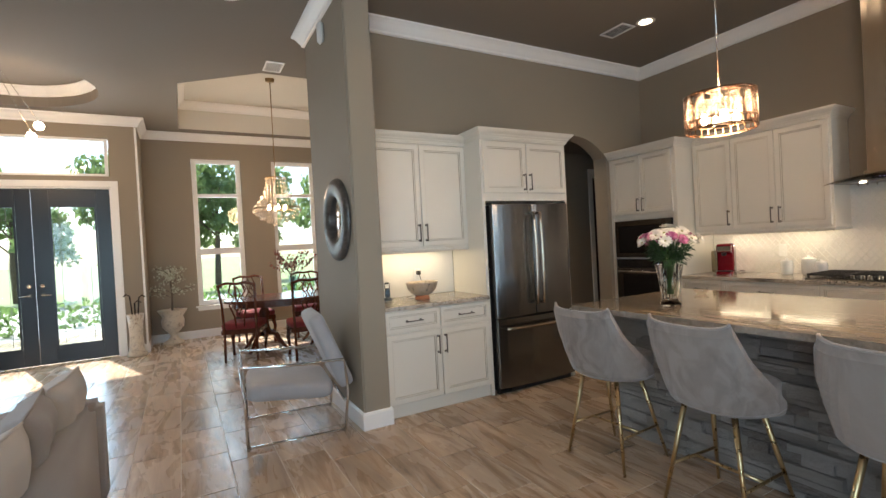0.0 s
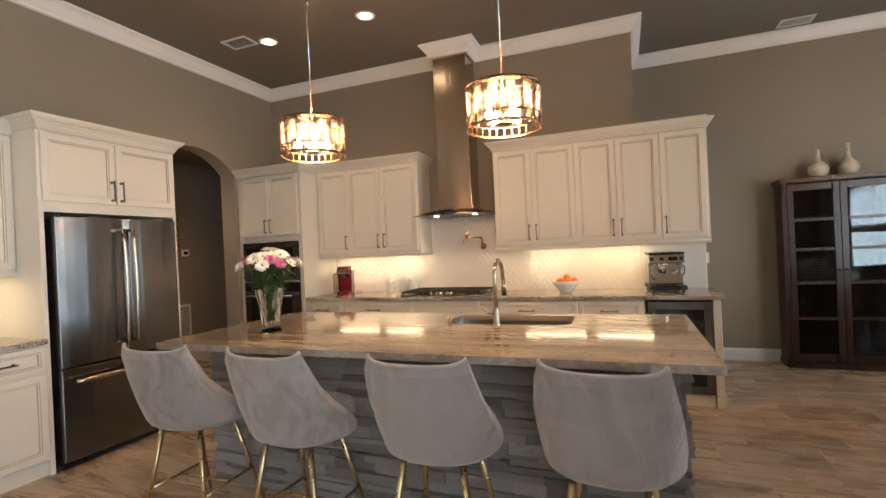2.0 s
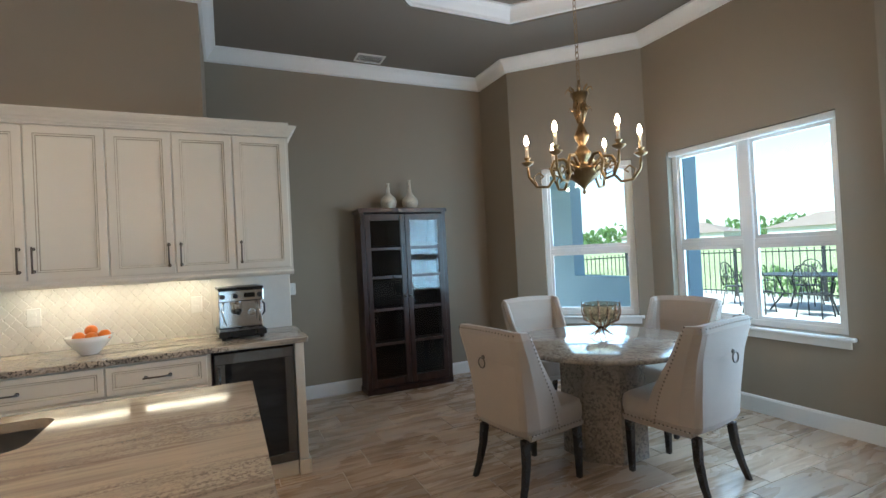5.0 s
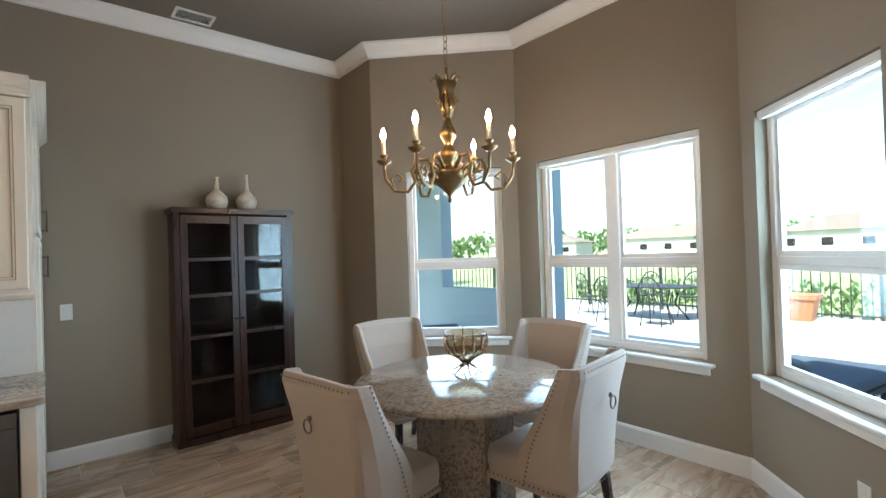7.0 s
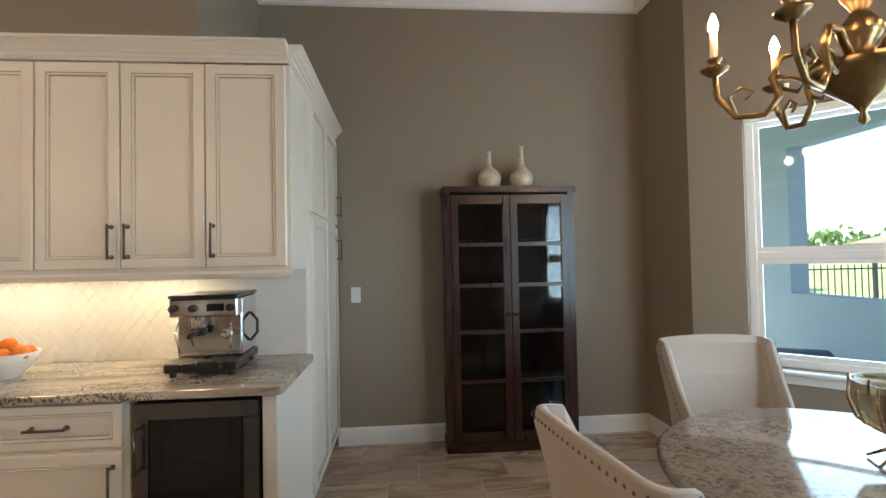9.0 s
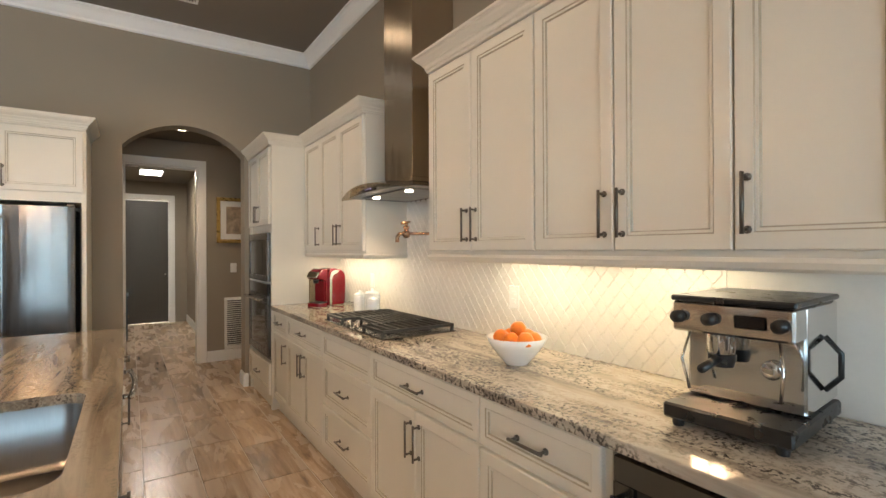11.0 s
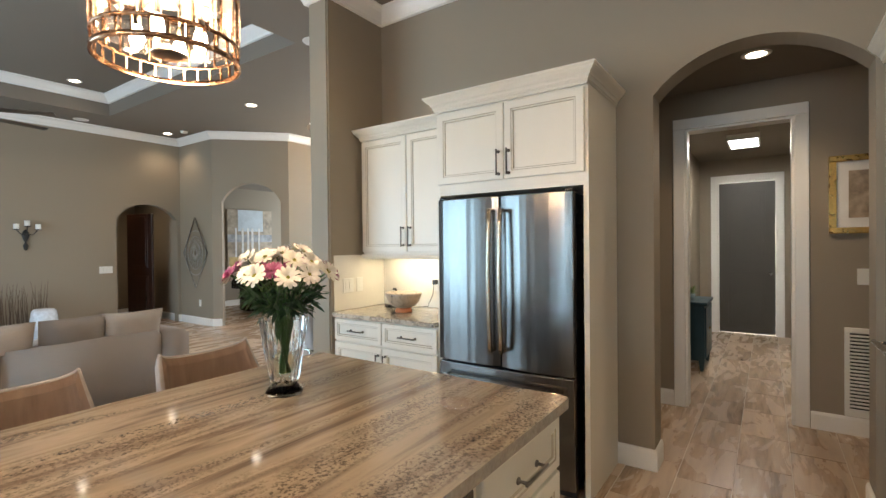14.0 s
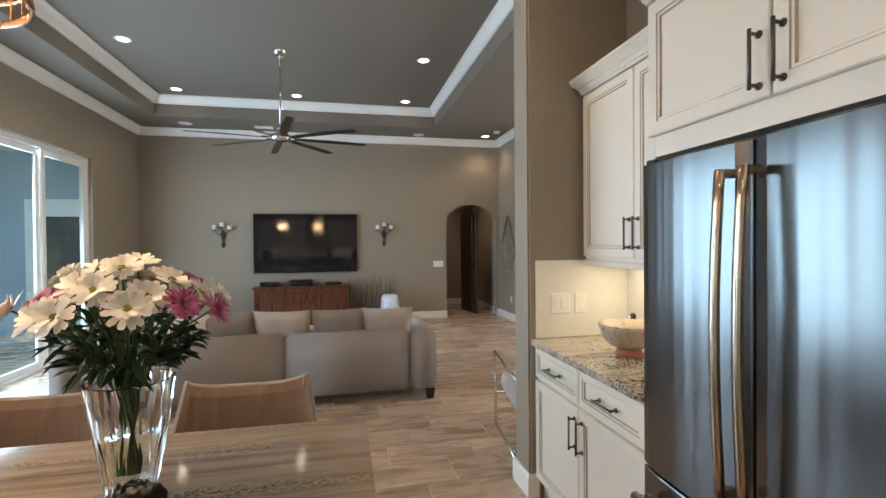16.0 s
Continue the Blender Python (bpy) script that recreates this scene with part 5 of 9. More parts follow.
def stone_block(rr):
    """A rough split stone, one metre in each way, its face at -y."""
    bm = bmesh.new()
    bmesh.ops.create_grid(bm, x_segments=3, y_segments=2, size=0.5)
    v = [(p.co.x, rr.uniform(-0.6, 0.25) * 0.35, p.co.y) for p in bm.verts]
    bm.verts.index_update()
    f = [[q.index for q in g.verts] for g in bm.faces]
    bm.free()
    b2 = B()
    b2.add(v, f)
    k = 4
    rim = [0, 1, 2, 3, 7, 11, 10, 9, 8, 4]
    n = len(rim)
    back = [(v[i][0], 1.0, v[i][2]) for i in rim]
    b2.add([v[i] for i in rim] + back, [(i, (i + 1) % n, n + (i + 1) % n, n + i) for i in range(n)])
    return b2


rr = random.Random(11)
blocks = [stone_block(rr).mesh("stone", STONE) for _ in range(14)]
rest = B()
count = 0
hr = random.Random(4)
HS = [hr.choice((0.034, 0.045, 0.055, 0.07)) for _ in range(21)]
HS = [h_ * 0.878 / sum(HS) for h_ in HS]
ROWS = 21
for face, length in (("s", 2.70), ("e", 0.93), ("w", 0.40)):
    z = 0.002
    for row in range(ROWS):
        hh = HS[row]
        for x, w in ledger_sizes(rr, length):
            dep = rr.choice((0.014, 0.020, 0.028, 0.036, 0.044)) * rr.uniform(0.85, 1.15)
            sc = Matrix.Diagonal((w - 0.004, dep, hh * rr.choice((1.0, 1.0, 0.94)) - 0.003, 1))
            zc = z + hh / 2
            if face == "s":
                m = pose(1.735 + x + w / 2, -2.66 - dep, zc)
            elif face == "e":
                m = pose(4.435 + dep, -2.66 + x + w / 2, zc, 0, 0, 90)
            else:
                m = pose(1.748 - dep, -2.32 - x - w / 2 + 0.05, zc, 0, 0, -90)
            piece("stone", rr.choice(blocks), isl, m @ sc)
            count += 1
        z += hh


# ---- seats and tables ----
def shell(f, nu, nv, th, smooth=True):
    """A padded shell: f(u, v) gives a point, u and v from 0 to 1; th its thickness towards the front."""
    b = B()
    P = [[Vector(f(i / nu, j / nv)) for i in range(nu + 1)] for j in range(nv + 1)]
    N = []
    for j in range(nv + 1):
        row = []
        for i in range(nu + 1):
            du = P[j][min(i + 1, nu)] - P[j][max(i - 1, 0)]
            dv = P[min(j + 1, nv)][i] - P[max(j - 1, 0)][i]
            row.append(dv.cross(du).normalized())
        N.append(row)
    w = nu + 1
    edge = lambda i, j: 0.35 if i in (0, nu) or j in (0, nv) else 1.0
    back = [tuple(P[j][i] - N[j][i] * th * 0.5 * edge(i, j)) for j in range(nv + 1) for i in range(w)]
    front = [tuple(P[j][i] + N[j][i] * th * 0.5 * edge(i, j)) for j in range(nv + 1) for i in range(w)]
    o = len(back)
    fs = [(j * w + i, j * w + i + 1, (j + 1) * w + i + 1, (j + 1) * w + i) for j in range(nv) for i in range(nu)]
    b.add(back + front, fs + [tuple(o + k for k in q[::-1]) for q in fs])
    b.mi[-len(fs):] = [1] * len(fs)
    rim = [i for i in range(w)] + [j * w + nu for j in range(1, nv + 1)] + [nv * w + i for i in range(nu - 1, -1, -1)] + [j * w for j in range(nv - 1, 0, -1)]
    n = len(rim)
    base = len(b.v) - 2 * o
    for k in range(n):
        b.f.append((base + rim[k], base + rim[(k + 1) % n], base + o + rim[(k + 1) % n], base + o + rim[k]))
        b.mi.append(0)
        b.sm.append(True)
    return b


def cushion(w, d, h, r=0.05, puff=0.02, n=8, m=None, b=None):
    """A soft block with rounded edges, its foot at z 0."""
    b = b or B()
    rings = []
    for k, (s, z) in enumerate(((0.86, 0.0), (0.97, 0.12), (1.0, 0.35), (1.0, 0.65), (0.965, 0.88), (0.86, 0.975), (0.6, 1.0 + puff * 2), (0.25, 1.0 + puff * 3))):
        rr = min(r * (0.8 + s * 0.4), w * 0.45, d * 0.45)
        ww, dd = w / 2 - (1 - s) * min(w, d) * (0.35 if s > 0.7 else 1.0), d / 2 - (1 - s) * min(w, d) * (0.35 if s > 0.7 else 1.0)
        ww, dd = max(ww, 0.02), max(dd, 0.02)
        rings.append([(x, y, z * h) for x, y in rrect(-ww, ww, -dd, dd, min(rr, ww * 0.9, dd * 0.9), 5)])
    return b.loft(rings, m=m)


def bar_stool(m, first=None):
    root = thing("bar_stool", m, "grey velvet counter stool with slim gold legs at the island", "bar stool", "stools along the island")
    pw = lambda t, *k: float(np.interp(t, [q[0] for q in k], [q[1] for q in k]))

    def f(u, v):
        s = u * 2 - 1
        w = pw(v, (0, 0.238), (0.08, 0.248), (0.3, 0.25), (0.6, 0.238), (1, 0.208))
        d = pw(v, (0, 0.25), (0.15, 0.29), (0.35, 0.22), (0.65, 0.10), (1, 0.03))
        y = pw(v, (0, -0.14), (0.15, -0.185), (0.4, -0.215), (1, -0.25))
        z = 0.535 + 0.415 * v + 0.035 * abs(s) ** 2.5 * v ** 3
        return (w * math.sin(s * 1.45) / math.sin(1.45), y + d * abs(s) ** 2.4, z)

    part("backrest", shell(f, 18, 14, 0.045), (VELVET, LEATHER), root, "grey velvet curved back, tan inside")
    part("piping", B().tube([Vector(f(k / 18, 1.0)) + Vector((0, 0, 0.003)) for k in range(19)], 0.0075, 8), PIPING, root, "pale velvet piping along the top edge")
    part("seat", cushion(0.44, 0.43, 0.10, 0.12, m=pose(0, 0.035, 0.575)), VELVET, root)
    part("under_frame", B().box(-0.14, 0.14, -0.12, 0.16, 0.555, 0.574), IRON, root)
    feet = {(-1, -1): (-0.215, -0.16), (1, -1): (0.215, -0.16), (-1, 1): (-0.20, 0.27), (1, 1): (0.20, 0.27)}
    for (a, c), (x, y) in feet.items():
        part("leg", B().tube([(a * 0.12, 0.02 + c * 0.10, 0.57), (x, y, 0.0)], 0.013, 10, taper=[0.015, 0.009]), GOLD, root)
    at = lambda a, c, z: tuple(Vector((a * 0.12, 0.02 + c * 0.10, 0.57)).lerp(Vector((*feet[(a, c)], 0.0)), 1 - z / 0.57))
    for a, c, e, g in ((-1, -1, -1, 1), (1, -1, 1, 1)):
        part("stretcher", B().tube([at(a, c, 0.20), at(e, g, 0.20)], 0.008, 8), GOLD, root)
    p, q = Vector(at(-1, -1, 0.20)).lerp(Vector(at(-1, 1, 0.20)), 0.5), Vector(at(1, -1, 0.20)).lerp(Vector(at(1, 1, 0.20)), 0.5)
    part("footrest", B().tube([p, q], 0.009, 8), GOLD, root)
    return root


st = bar_stool(pose(2.02, -3.07, 0, 0, 0, 2))
for x, yy, a in ((2.73, -3.085, -2), (3.455, -3.075, 1), (4.15, -3.07, -3)):
    copy_thing(st, pose(x, yy, 0, 0, 0, a))

# round stone table in the bay
TC = (6.87, -1.34)
tb_ = thing("round_dining_table", pose(*TC, 0), "round speckled granite dining table on an octagonal stone pedestal", "dining table")
part("tabletop", B().lathe([(0.0, 0.725), (0.625, 0.725), (0.65, 0.735), (0.65, 0.752), (0.635, 0.76), (0.0, 0.76)], 72), GRANITE_T, tb_)
oc = [(0.30 * math.cos(radians(22.5 + 45 * k)), 0.30 * math.sin(radians(22.5 + 45 * k))) for k in range(8)]
part("pedestal", B().prism(oc, 0.0, 0.724), GRANITE_T, tb_, "octagonal speckled stone pedestal")


def nail_row(b, pts, step=0.026, r=0.0062, out=(0, -1, 0)):
    """Round nail heads along a line."""
    pts = [Vector(p) for p in pts]
    left = 0.0
    for p, q in zip(pts, pts[1:]):
        d = (q - p).length
        t = left
        while t < d:
            c = p.lerp(q, t / d)
            o = Vector(out)
            t1 = o.orthogonal().normalized() * r
            t2 = o.cross(t1).normalized() * r
            ring = [c + t1 * math.cos(a) + t2 * math.sin(a) for a in (0, 1.256, 2.513, 3.770, 5.027)]
            b.add([*ring, c + o * r * 0.7], [(k, (k + 1) % 5, 5) for k in range(5)], 0, True)
            t += step
        left = t - d
    return b


def parsons_chair(m):
    root = thing("dining_chair", m, "cream linen dining chair with nailhead trim and ring pull", "dining chair", "chairs round the granite table")
    pw = lambda t, *k: float(np.interp(t, [q[0] for q in k], [q[1] for q in k]))
    W = lambda v: pw(v, (0, 0.225), (0.3, 0.24), (0.7, 0.265), (1, 0.275))
    D = lambda v: pw(v, (0, 0.30), (0.35, 0.23), (0.7, 0.12), (1, 0.075))
    Y = lambda v: pw(v, (0, -0.235), (0.3, -0.245), (0.7, -0.27), (1, -0.315))
    Z = lambda v: 0.36 + 0.60 * v

    def f(u, v):
        s = u * 2 - 1
        w, d = W(v), D(v)
        e = max(0.0, abs(s) - 0.72) / 0.28
        x = w * min(1.0, abs(s) / 0.80) * (1 if s > 0 else -1)
        y = Y(v) + 0.03 * (s * s) + d * e
        return (x, y, Z(v) + 0.02 * (1 - s * s) * v ** 4)

    part("backrest", shell(f, 30, 16, 0.055), (LINEN, LINEN), root, "curved cream linen back with wings")
    part("seat", cushion(0.50, 0.50, 0.14, 0.07, m=pose(0, 0.02, 0.355)), LINEN, root)
    part("seat_rail", B().box(-0.235, 0.235, -0.20, 0.255, 0.325, 0.37, 0.012), LINEN, root)
    nb = B()
    top = [(Vector(f(0.03 + 0.94 * k / 24, 0.975)) + Vector((0, -0.030, 0))) for k in range(25)]
    nail_row(nb, top)
    for s in (-1, 1):
        e = [Vector(f(0.965 if s > 0 else 0.035, 1 - k / 14)) + Vector((s * 0.030, 0.0, 0)) for k in range(15)]
        nail_row(nb, e, out=(s, 0, 0))
    nail_row(nb, [(-0.20, -0.268, 0.372), (0.20, -0.268, 0.372)])
    for s in (-1, 1):
        nail_row(nb, [(s * 0.254, -0.20, 0.372), (s * 0.254, 0.25, 0.372)], out=(s, 0, 0))
    tagged(part("nailheads", nb, DARKMETAL, root, "small dark nail heads"), kind="stuff")
    rb = B()
    c = Vector((0, -0.340, 0.80))
    rb.tube([c + Vector((0.030 * math.sin(a), 0, 0.030 * math.cos(a) - 0.03)) for a in [k * math.pi / 9 for k in range(19)]], 0.0045, 6)
    rb.lathe([(0.014, 0), (0.012, 0.01), (0, 0.014)], 10, m=pose(0, -0.325, 0.80, 90))
    part("ring_pull", rb, DARKMETAL, root, "dark metal ring")
    for x, y, dx, dy in ((-0.19, -0.20, -0.03, -0.07), (0.19, -0.20, 0.03, -0.07), (-0.20, 0.22, 0, 0.0), (0.20, 0.22, 0, 0.0)):
        part("leg", B().loft([[(x + dx * t + a * r, y + dy * t * t + c * r, 0.33 * (1 - t)) for a, c in ((-1, -1), (1, -1), (1, 1), (-1, 1))] for t, r in ((0, 0.021), (0.4, 0.019), (0.75, 0.016), (1, 0.014))], 0, False), BLACKWOOD, root)
    return root


ch = parsons_chair(pose(6.17, -1.42, 0, 0, 0, -82))
for x, y, a in ((6.98, -1.88, 8), (7.05, -0.48, 176), (7.60, -1.28, 94)):
    copy_thing(ch, pose(x, y, 0, 0, 0, a))

# armchair of bent metal by the wall end
ac = thing("armchair", pose(0.20, -4.68, 0, 0, 0, 174), "grey upholstered lounge chair on a polished metal frame", "armchair")
part("seat", cushion(0.60, 0.62, 0.13, 0.05, m=pose(0, 0.02, 0.30, 6, 0, 0)), GREYFAB, ac)
bm_ = pose(0, -0.27, 0.36, -22 + 90, 0, 0)
part("backrest", cushion(0.60, 0.62, 0.12, 0.05, m=pose(0, -0.30, 0.62, 68, 0, 0) @ pose(0, 0, -0.06)), GREYFAB, ac, "grey buttoned back cushion")
bb = B()
for k in range(3):
    for j in range(2):
        bb.lathe([(0.012, 0), (0.008, 0.006), (0, 0.008)], 8, m=pose(-0.17 + 0.17 * k, -0.215 - 0.08 * j, 0.56 + 0.19 * j, -112, 0, 0))
part("buttons", bb, GREYFAB, ac)
for s in (-1, 1):
    x = s * 0.33
    part("side_frame", B().tube([(x, 0.33, 0.0), (x, 0.34, 0.34), (x, 0.36, 0.60), (x, 0.0, 0.57), (x, -0.38, 0.56), (x, -0.40, 0.30), (x, -0.36, 0.0)], 0.012, 8).tube([(x, 0.34, 0.02), (x, -0.36, 0.02)], 0.011, 8), CHROME, ac, "polished metal arm loop")
for y, z in ((0.33, 0.28), (-0.37, 0.25), (-0.38, 0.55)):
    part("cross_bar", B().tube([(-0.33, y, z), (0.33, y, z)], 0.011, 8), CHROME, ac)


def pillow(m, w, h, mt, label):
    root = thing("throw_pillow", m, label, "pillow", "pillows on the sectional")
    b = B()
    n = 12
    for side in (1, -1):
        v = []
        for j in range(n + 1):
            for i in range(n + 1):
                a, c = i / n * 2 - 1, j / n * 2 - 1
                k = max(0.0, (1 - a ** 4) * (1 - c ** 4)) ** 0.5
                pin = 1 - 0.07 * (1 - abs(a * c)) * (abs(a) ** 6 + abs(c) ** 6)
                v.append((a * w / 2 * pin, side * 0.085 * k + 0.006 * math.sin(7 * a + 3 * c) * k, (c * h / 2) * pin + h / 2))
        b.add(v, [(j * (n + 1) + i, j * (n + 1) + i + 1, (j + 1) * (n + 1) + i + 1, (j + 1) * (n + 1) + i) for j in range(n) for i in range(n)], 0, True)
    part("cover", b, mt, root)
    e = [(-1, -1), (0, -0.93), (1, -1), (0.93, 0), (1, 1), (0, 0.93), (-1, 1), (-0.93, 0), (-1, -1)]
    part("piping", B().tube([(a * w / 2, 0, c * h / 2 + h / 2) for a, c in e], 0.006, 6), mt, root)
    return root


# sectional sofa: its long back stands towards the kitchen
CREAMFAB = mat("white_pillow_fabric", (0.62, 0.59, 0.54), 0.92, var=0.06, scale=9, fine=400, relief=0.3)
so = thing("sectional_sofa", pose(0, 0, 0), "taupe fabric sectional sofa with its back to the kitchen", "sofa")
part("base", B().box(1.066, 3.80, -6.76, -6.052, 0.10, 0.30, 0.02), SOFA, so)
part("back_panel", B().box(2.20, 3.80, -6.05, -5.82, 0.10, 0.67, 0.03), SOFA, so, "upholstered back section")
part("back_panel", B().box(1.07, 2.196, -6.05, -5.82, 0.10, 0.67, 0.03), SOFA, so, "upholstered back section")
part("arm", B().box(0.82, 1.064, -6.80, -5.81, 0.10, 0.65, 0.03), SOFA, so)
part("arm", B().box(3.804, 4.02, -6.80, -5.81, 0.10, 0.65, 0.03), SOFA, so)
for k in range(4):
    part("seat_cushion", cushion(0.675, 0.70, 0.18, 0.05, m=pose(1.41 + 0.683 * k, -6.41, 0.30)), SOFA, so)
for k in range(4):
    part("back_cushion", cushion(0.675, 0.30, 0.18, 0.07, m=pose(1.41 + 0.683 * k, -6.08, 0.52, 80, 0, 0) @ pose(0, 0.0, -0.02)), SOFA, so)
for x, y in ((0.88, -5.87), (0.88, -6.72), (2.2, -5.90), (3.95, -5.87), (3.95, -6.72)):
    part("leg", B().loft([[(x + a * r, y + c * r, z) for a, c in ((-1, -1), (1, -1), (1, 1), (-1, 1))] for z, r in ((0.0, 0.03), (0.10, 0.045))], 0, False), BLACKWOOD, so)
for x, y, rz, w, mt, lab in ((1.27, -6.0, -4, 0.48, PILLOW, "pale square pillow leaning on the sofa back"), (1.72, -6.02, 5, 0.50, SOFA, "taupe square pillow on the sofa"), (2.22, -6.02, -6, 0.50, PILLOW, "pale piped pillow on the sofa"), (2.70, -6.04, 8, 0.48, SOFA, "taupe pillow with a pale edge"), (3.05, -5.98, 4, 0.44, WHITEC, "white pillow on the sofa"), (3.45, -6.04, -4, 0.46, SOFA, "taupe pillow on the sofa")):
    pillow(pose(x, y, 0.50, 14, 0, rz + 180), w, 0.38, mt if mt is not WHITEC else CREAMFAB, lab)

# armchair by the sliders
c2 = thing("slipcovered_armchair", pose(4.25, -8.9, 0, 0, 0, 60), "pale slipcovered armchair by the sliding doors", "armchair")
part("base", B().box(-0.4, 0.4, -0.4, 0.4, 0.08, 0.34, 0.04), PILLOW, c2)
part("seat_cushion", cushion(0.56, 0.6, 0.14, 0.05, m=pose(0, 0.05, 0.34)), PILLOW, c2)
part("backrest", B().box(-0.4, 0.4, -0.42, -0.24, 0.341, 0.82, 0.05), PILLOW, c2)
for s in (-1, 1):
    part("arm", B().box(s * 0.29, s * 0.42, -0.239, 0.4, 0.341, 0.60, 0.04), PILLOW, c2)


# ---- lamps, cans, vents ----
def can_light(x, y, z, e=20):
    c = thing("recessed_light", pose(x, y, z), "round white recessed ceiling light, lit", "ceiling light", "recessed lights")
    part("trim_ring", B().lathe([(0.062, -0.001), (0.064, -0.006), (0.085, -0.006), (0.092, -0.0015)], 24), PLASTIC, c)
    part("lens", B().lathe([(0.0, -0.004), (0.062, -0.004), (0.062, -0.002)], 24), CANGLOW, c)
    lamp("can_lamp", "SPOT", pose(x, y, z - 0.02), e, CANC, 0.06, angle=125, blend=0.7)


for x, y in ((1.01, -1.17), (2.13, -1.19), (3.6, -1.2), (-0.61, -4.12), (-1.05, -10.2), (-0.93, -7.41), (4.6, -3.4), (1.2, -3.6)):
    can_light(x, y, H)
for x, y in ((0.62, -5.8), (0.62, -7.52), (0.62, -9.33), (4.13, -5.8), (4.13, -7.55), (4.13, -9.33), (2.37, -9.33), (2.37, -5.6)):
    can_light(x, y, 3.86)
can_light(-0.72, -1.2, 2.74, 34)
# unseen downlights, added to brighten the rooms beyond the two arches
can_light(-0.6, -11.5, 2.9, 26)
can_light(-2.9, -10.4, 2.9, 22)


def vent(m, w=0.30, h=0.20, label="white slatted ceiling air vent", n=7):
    v = thing("air_vent", m, label, "air vent")
    part("frame", B().box(-w / 2, w / 2, -h / 2, -h / 2 + 0.02, -0.010, 0, 0.002).box(-w / 2, w / 2, h / 2 - 0.02, h / 2, -0.010, 0, 0.002).box(-w / 2, -w / 2 + 0.02, -h / 2 + 0.02, h / 2 - 0.02, -0.010, 0).box(w / 2 - 0.02, w / 2, -h / 2 + 0.02, h / 2 - 0.02, -0.010, 0), PLASTIC, v)
    # black sheet in place of the shade between the slats
    part("backing", B().box(-w / 2 + 0.02, w / 2 - 0.02, -h / 2 + 0.02, h / 2 - 0.02, -0.002, -0.0005), BLACK, v)
    for k in range(n):
        y = -h / 2 + 0.02 + (h - 0.04) * (k + 0.5) / n
        part("slat", B().box(-w / 2 + 0.02, w / 2 - 0.02, -0.0085, 0.0085, -0.001, 0.001), PLASTIC, v, m=pose(0, y, -0.006, 35))


vent(pose(0.75, -1.28, H))
vent(pose(5.95, 0.85, H))
vent(pose(-1.5, -4.35, H))
vent(pose(3.0, -10.2, H), 0.3, 0.15)
sm = thing("smoke_detector", pose(-0.04, -4.95, H), "round white ceiling speaker cover", "ceiling speaker")
part("body", B().lathe([(0.0, -0.012), (0.10, -0.012), (0.115, -0.006), (0.118, 0)], 32), PLASTIC, sm)
sm = thing("smoke_detector", pose(-1.15, -9.80, H), "round white smoke detector on the ceiling", "smoke detector")
part("body", B().lathe([(0.0, -0.03), (0.05, -0.03), (0.06, -0.02), (0.065, 0)], 24), PLASTIC, sm)
for x, y in ((0.24, -10.3), (4.25, -10.15)):
    sm = thing("ceiling_speaker", pose(x, y, H), "round flat ceiling speaker", "ceiling speaker")
    part("body", B().lathe([(0.0, -0.006), (0.10, -0.006), (0.11, 0)], 24), PLASTIC, sm)


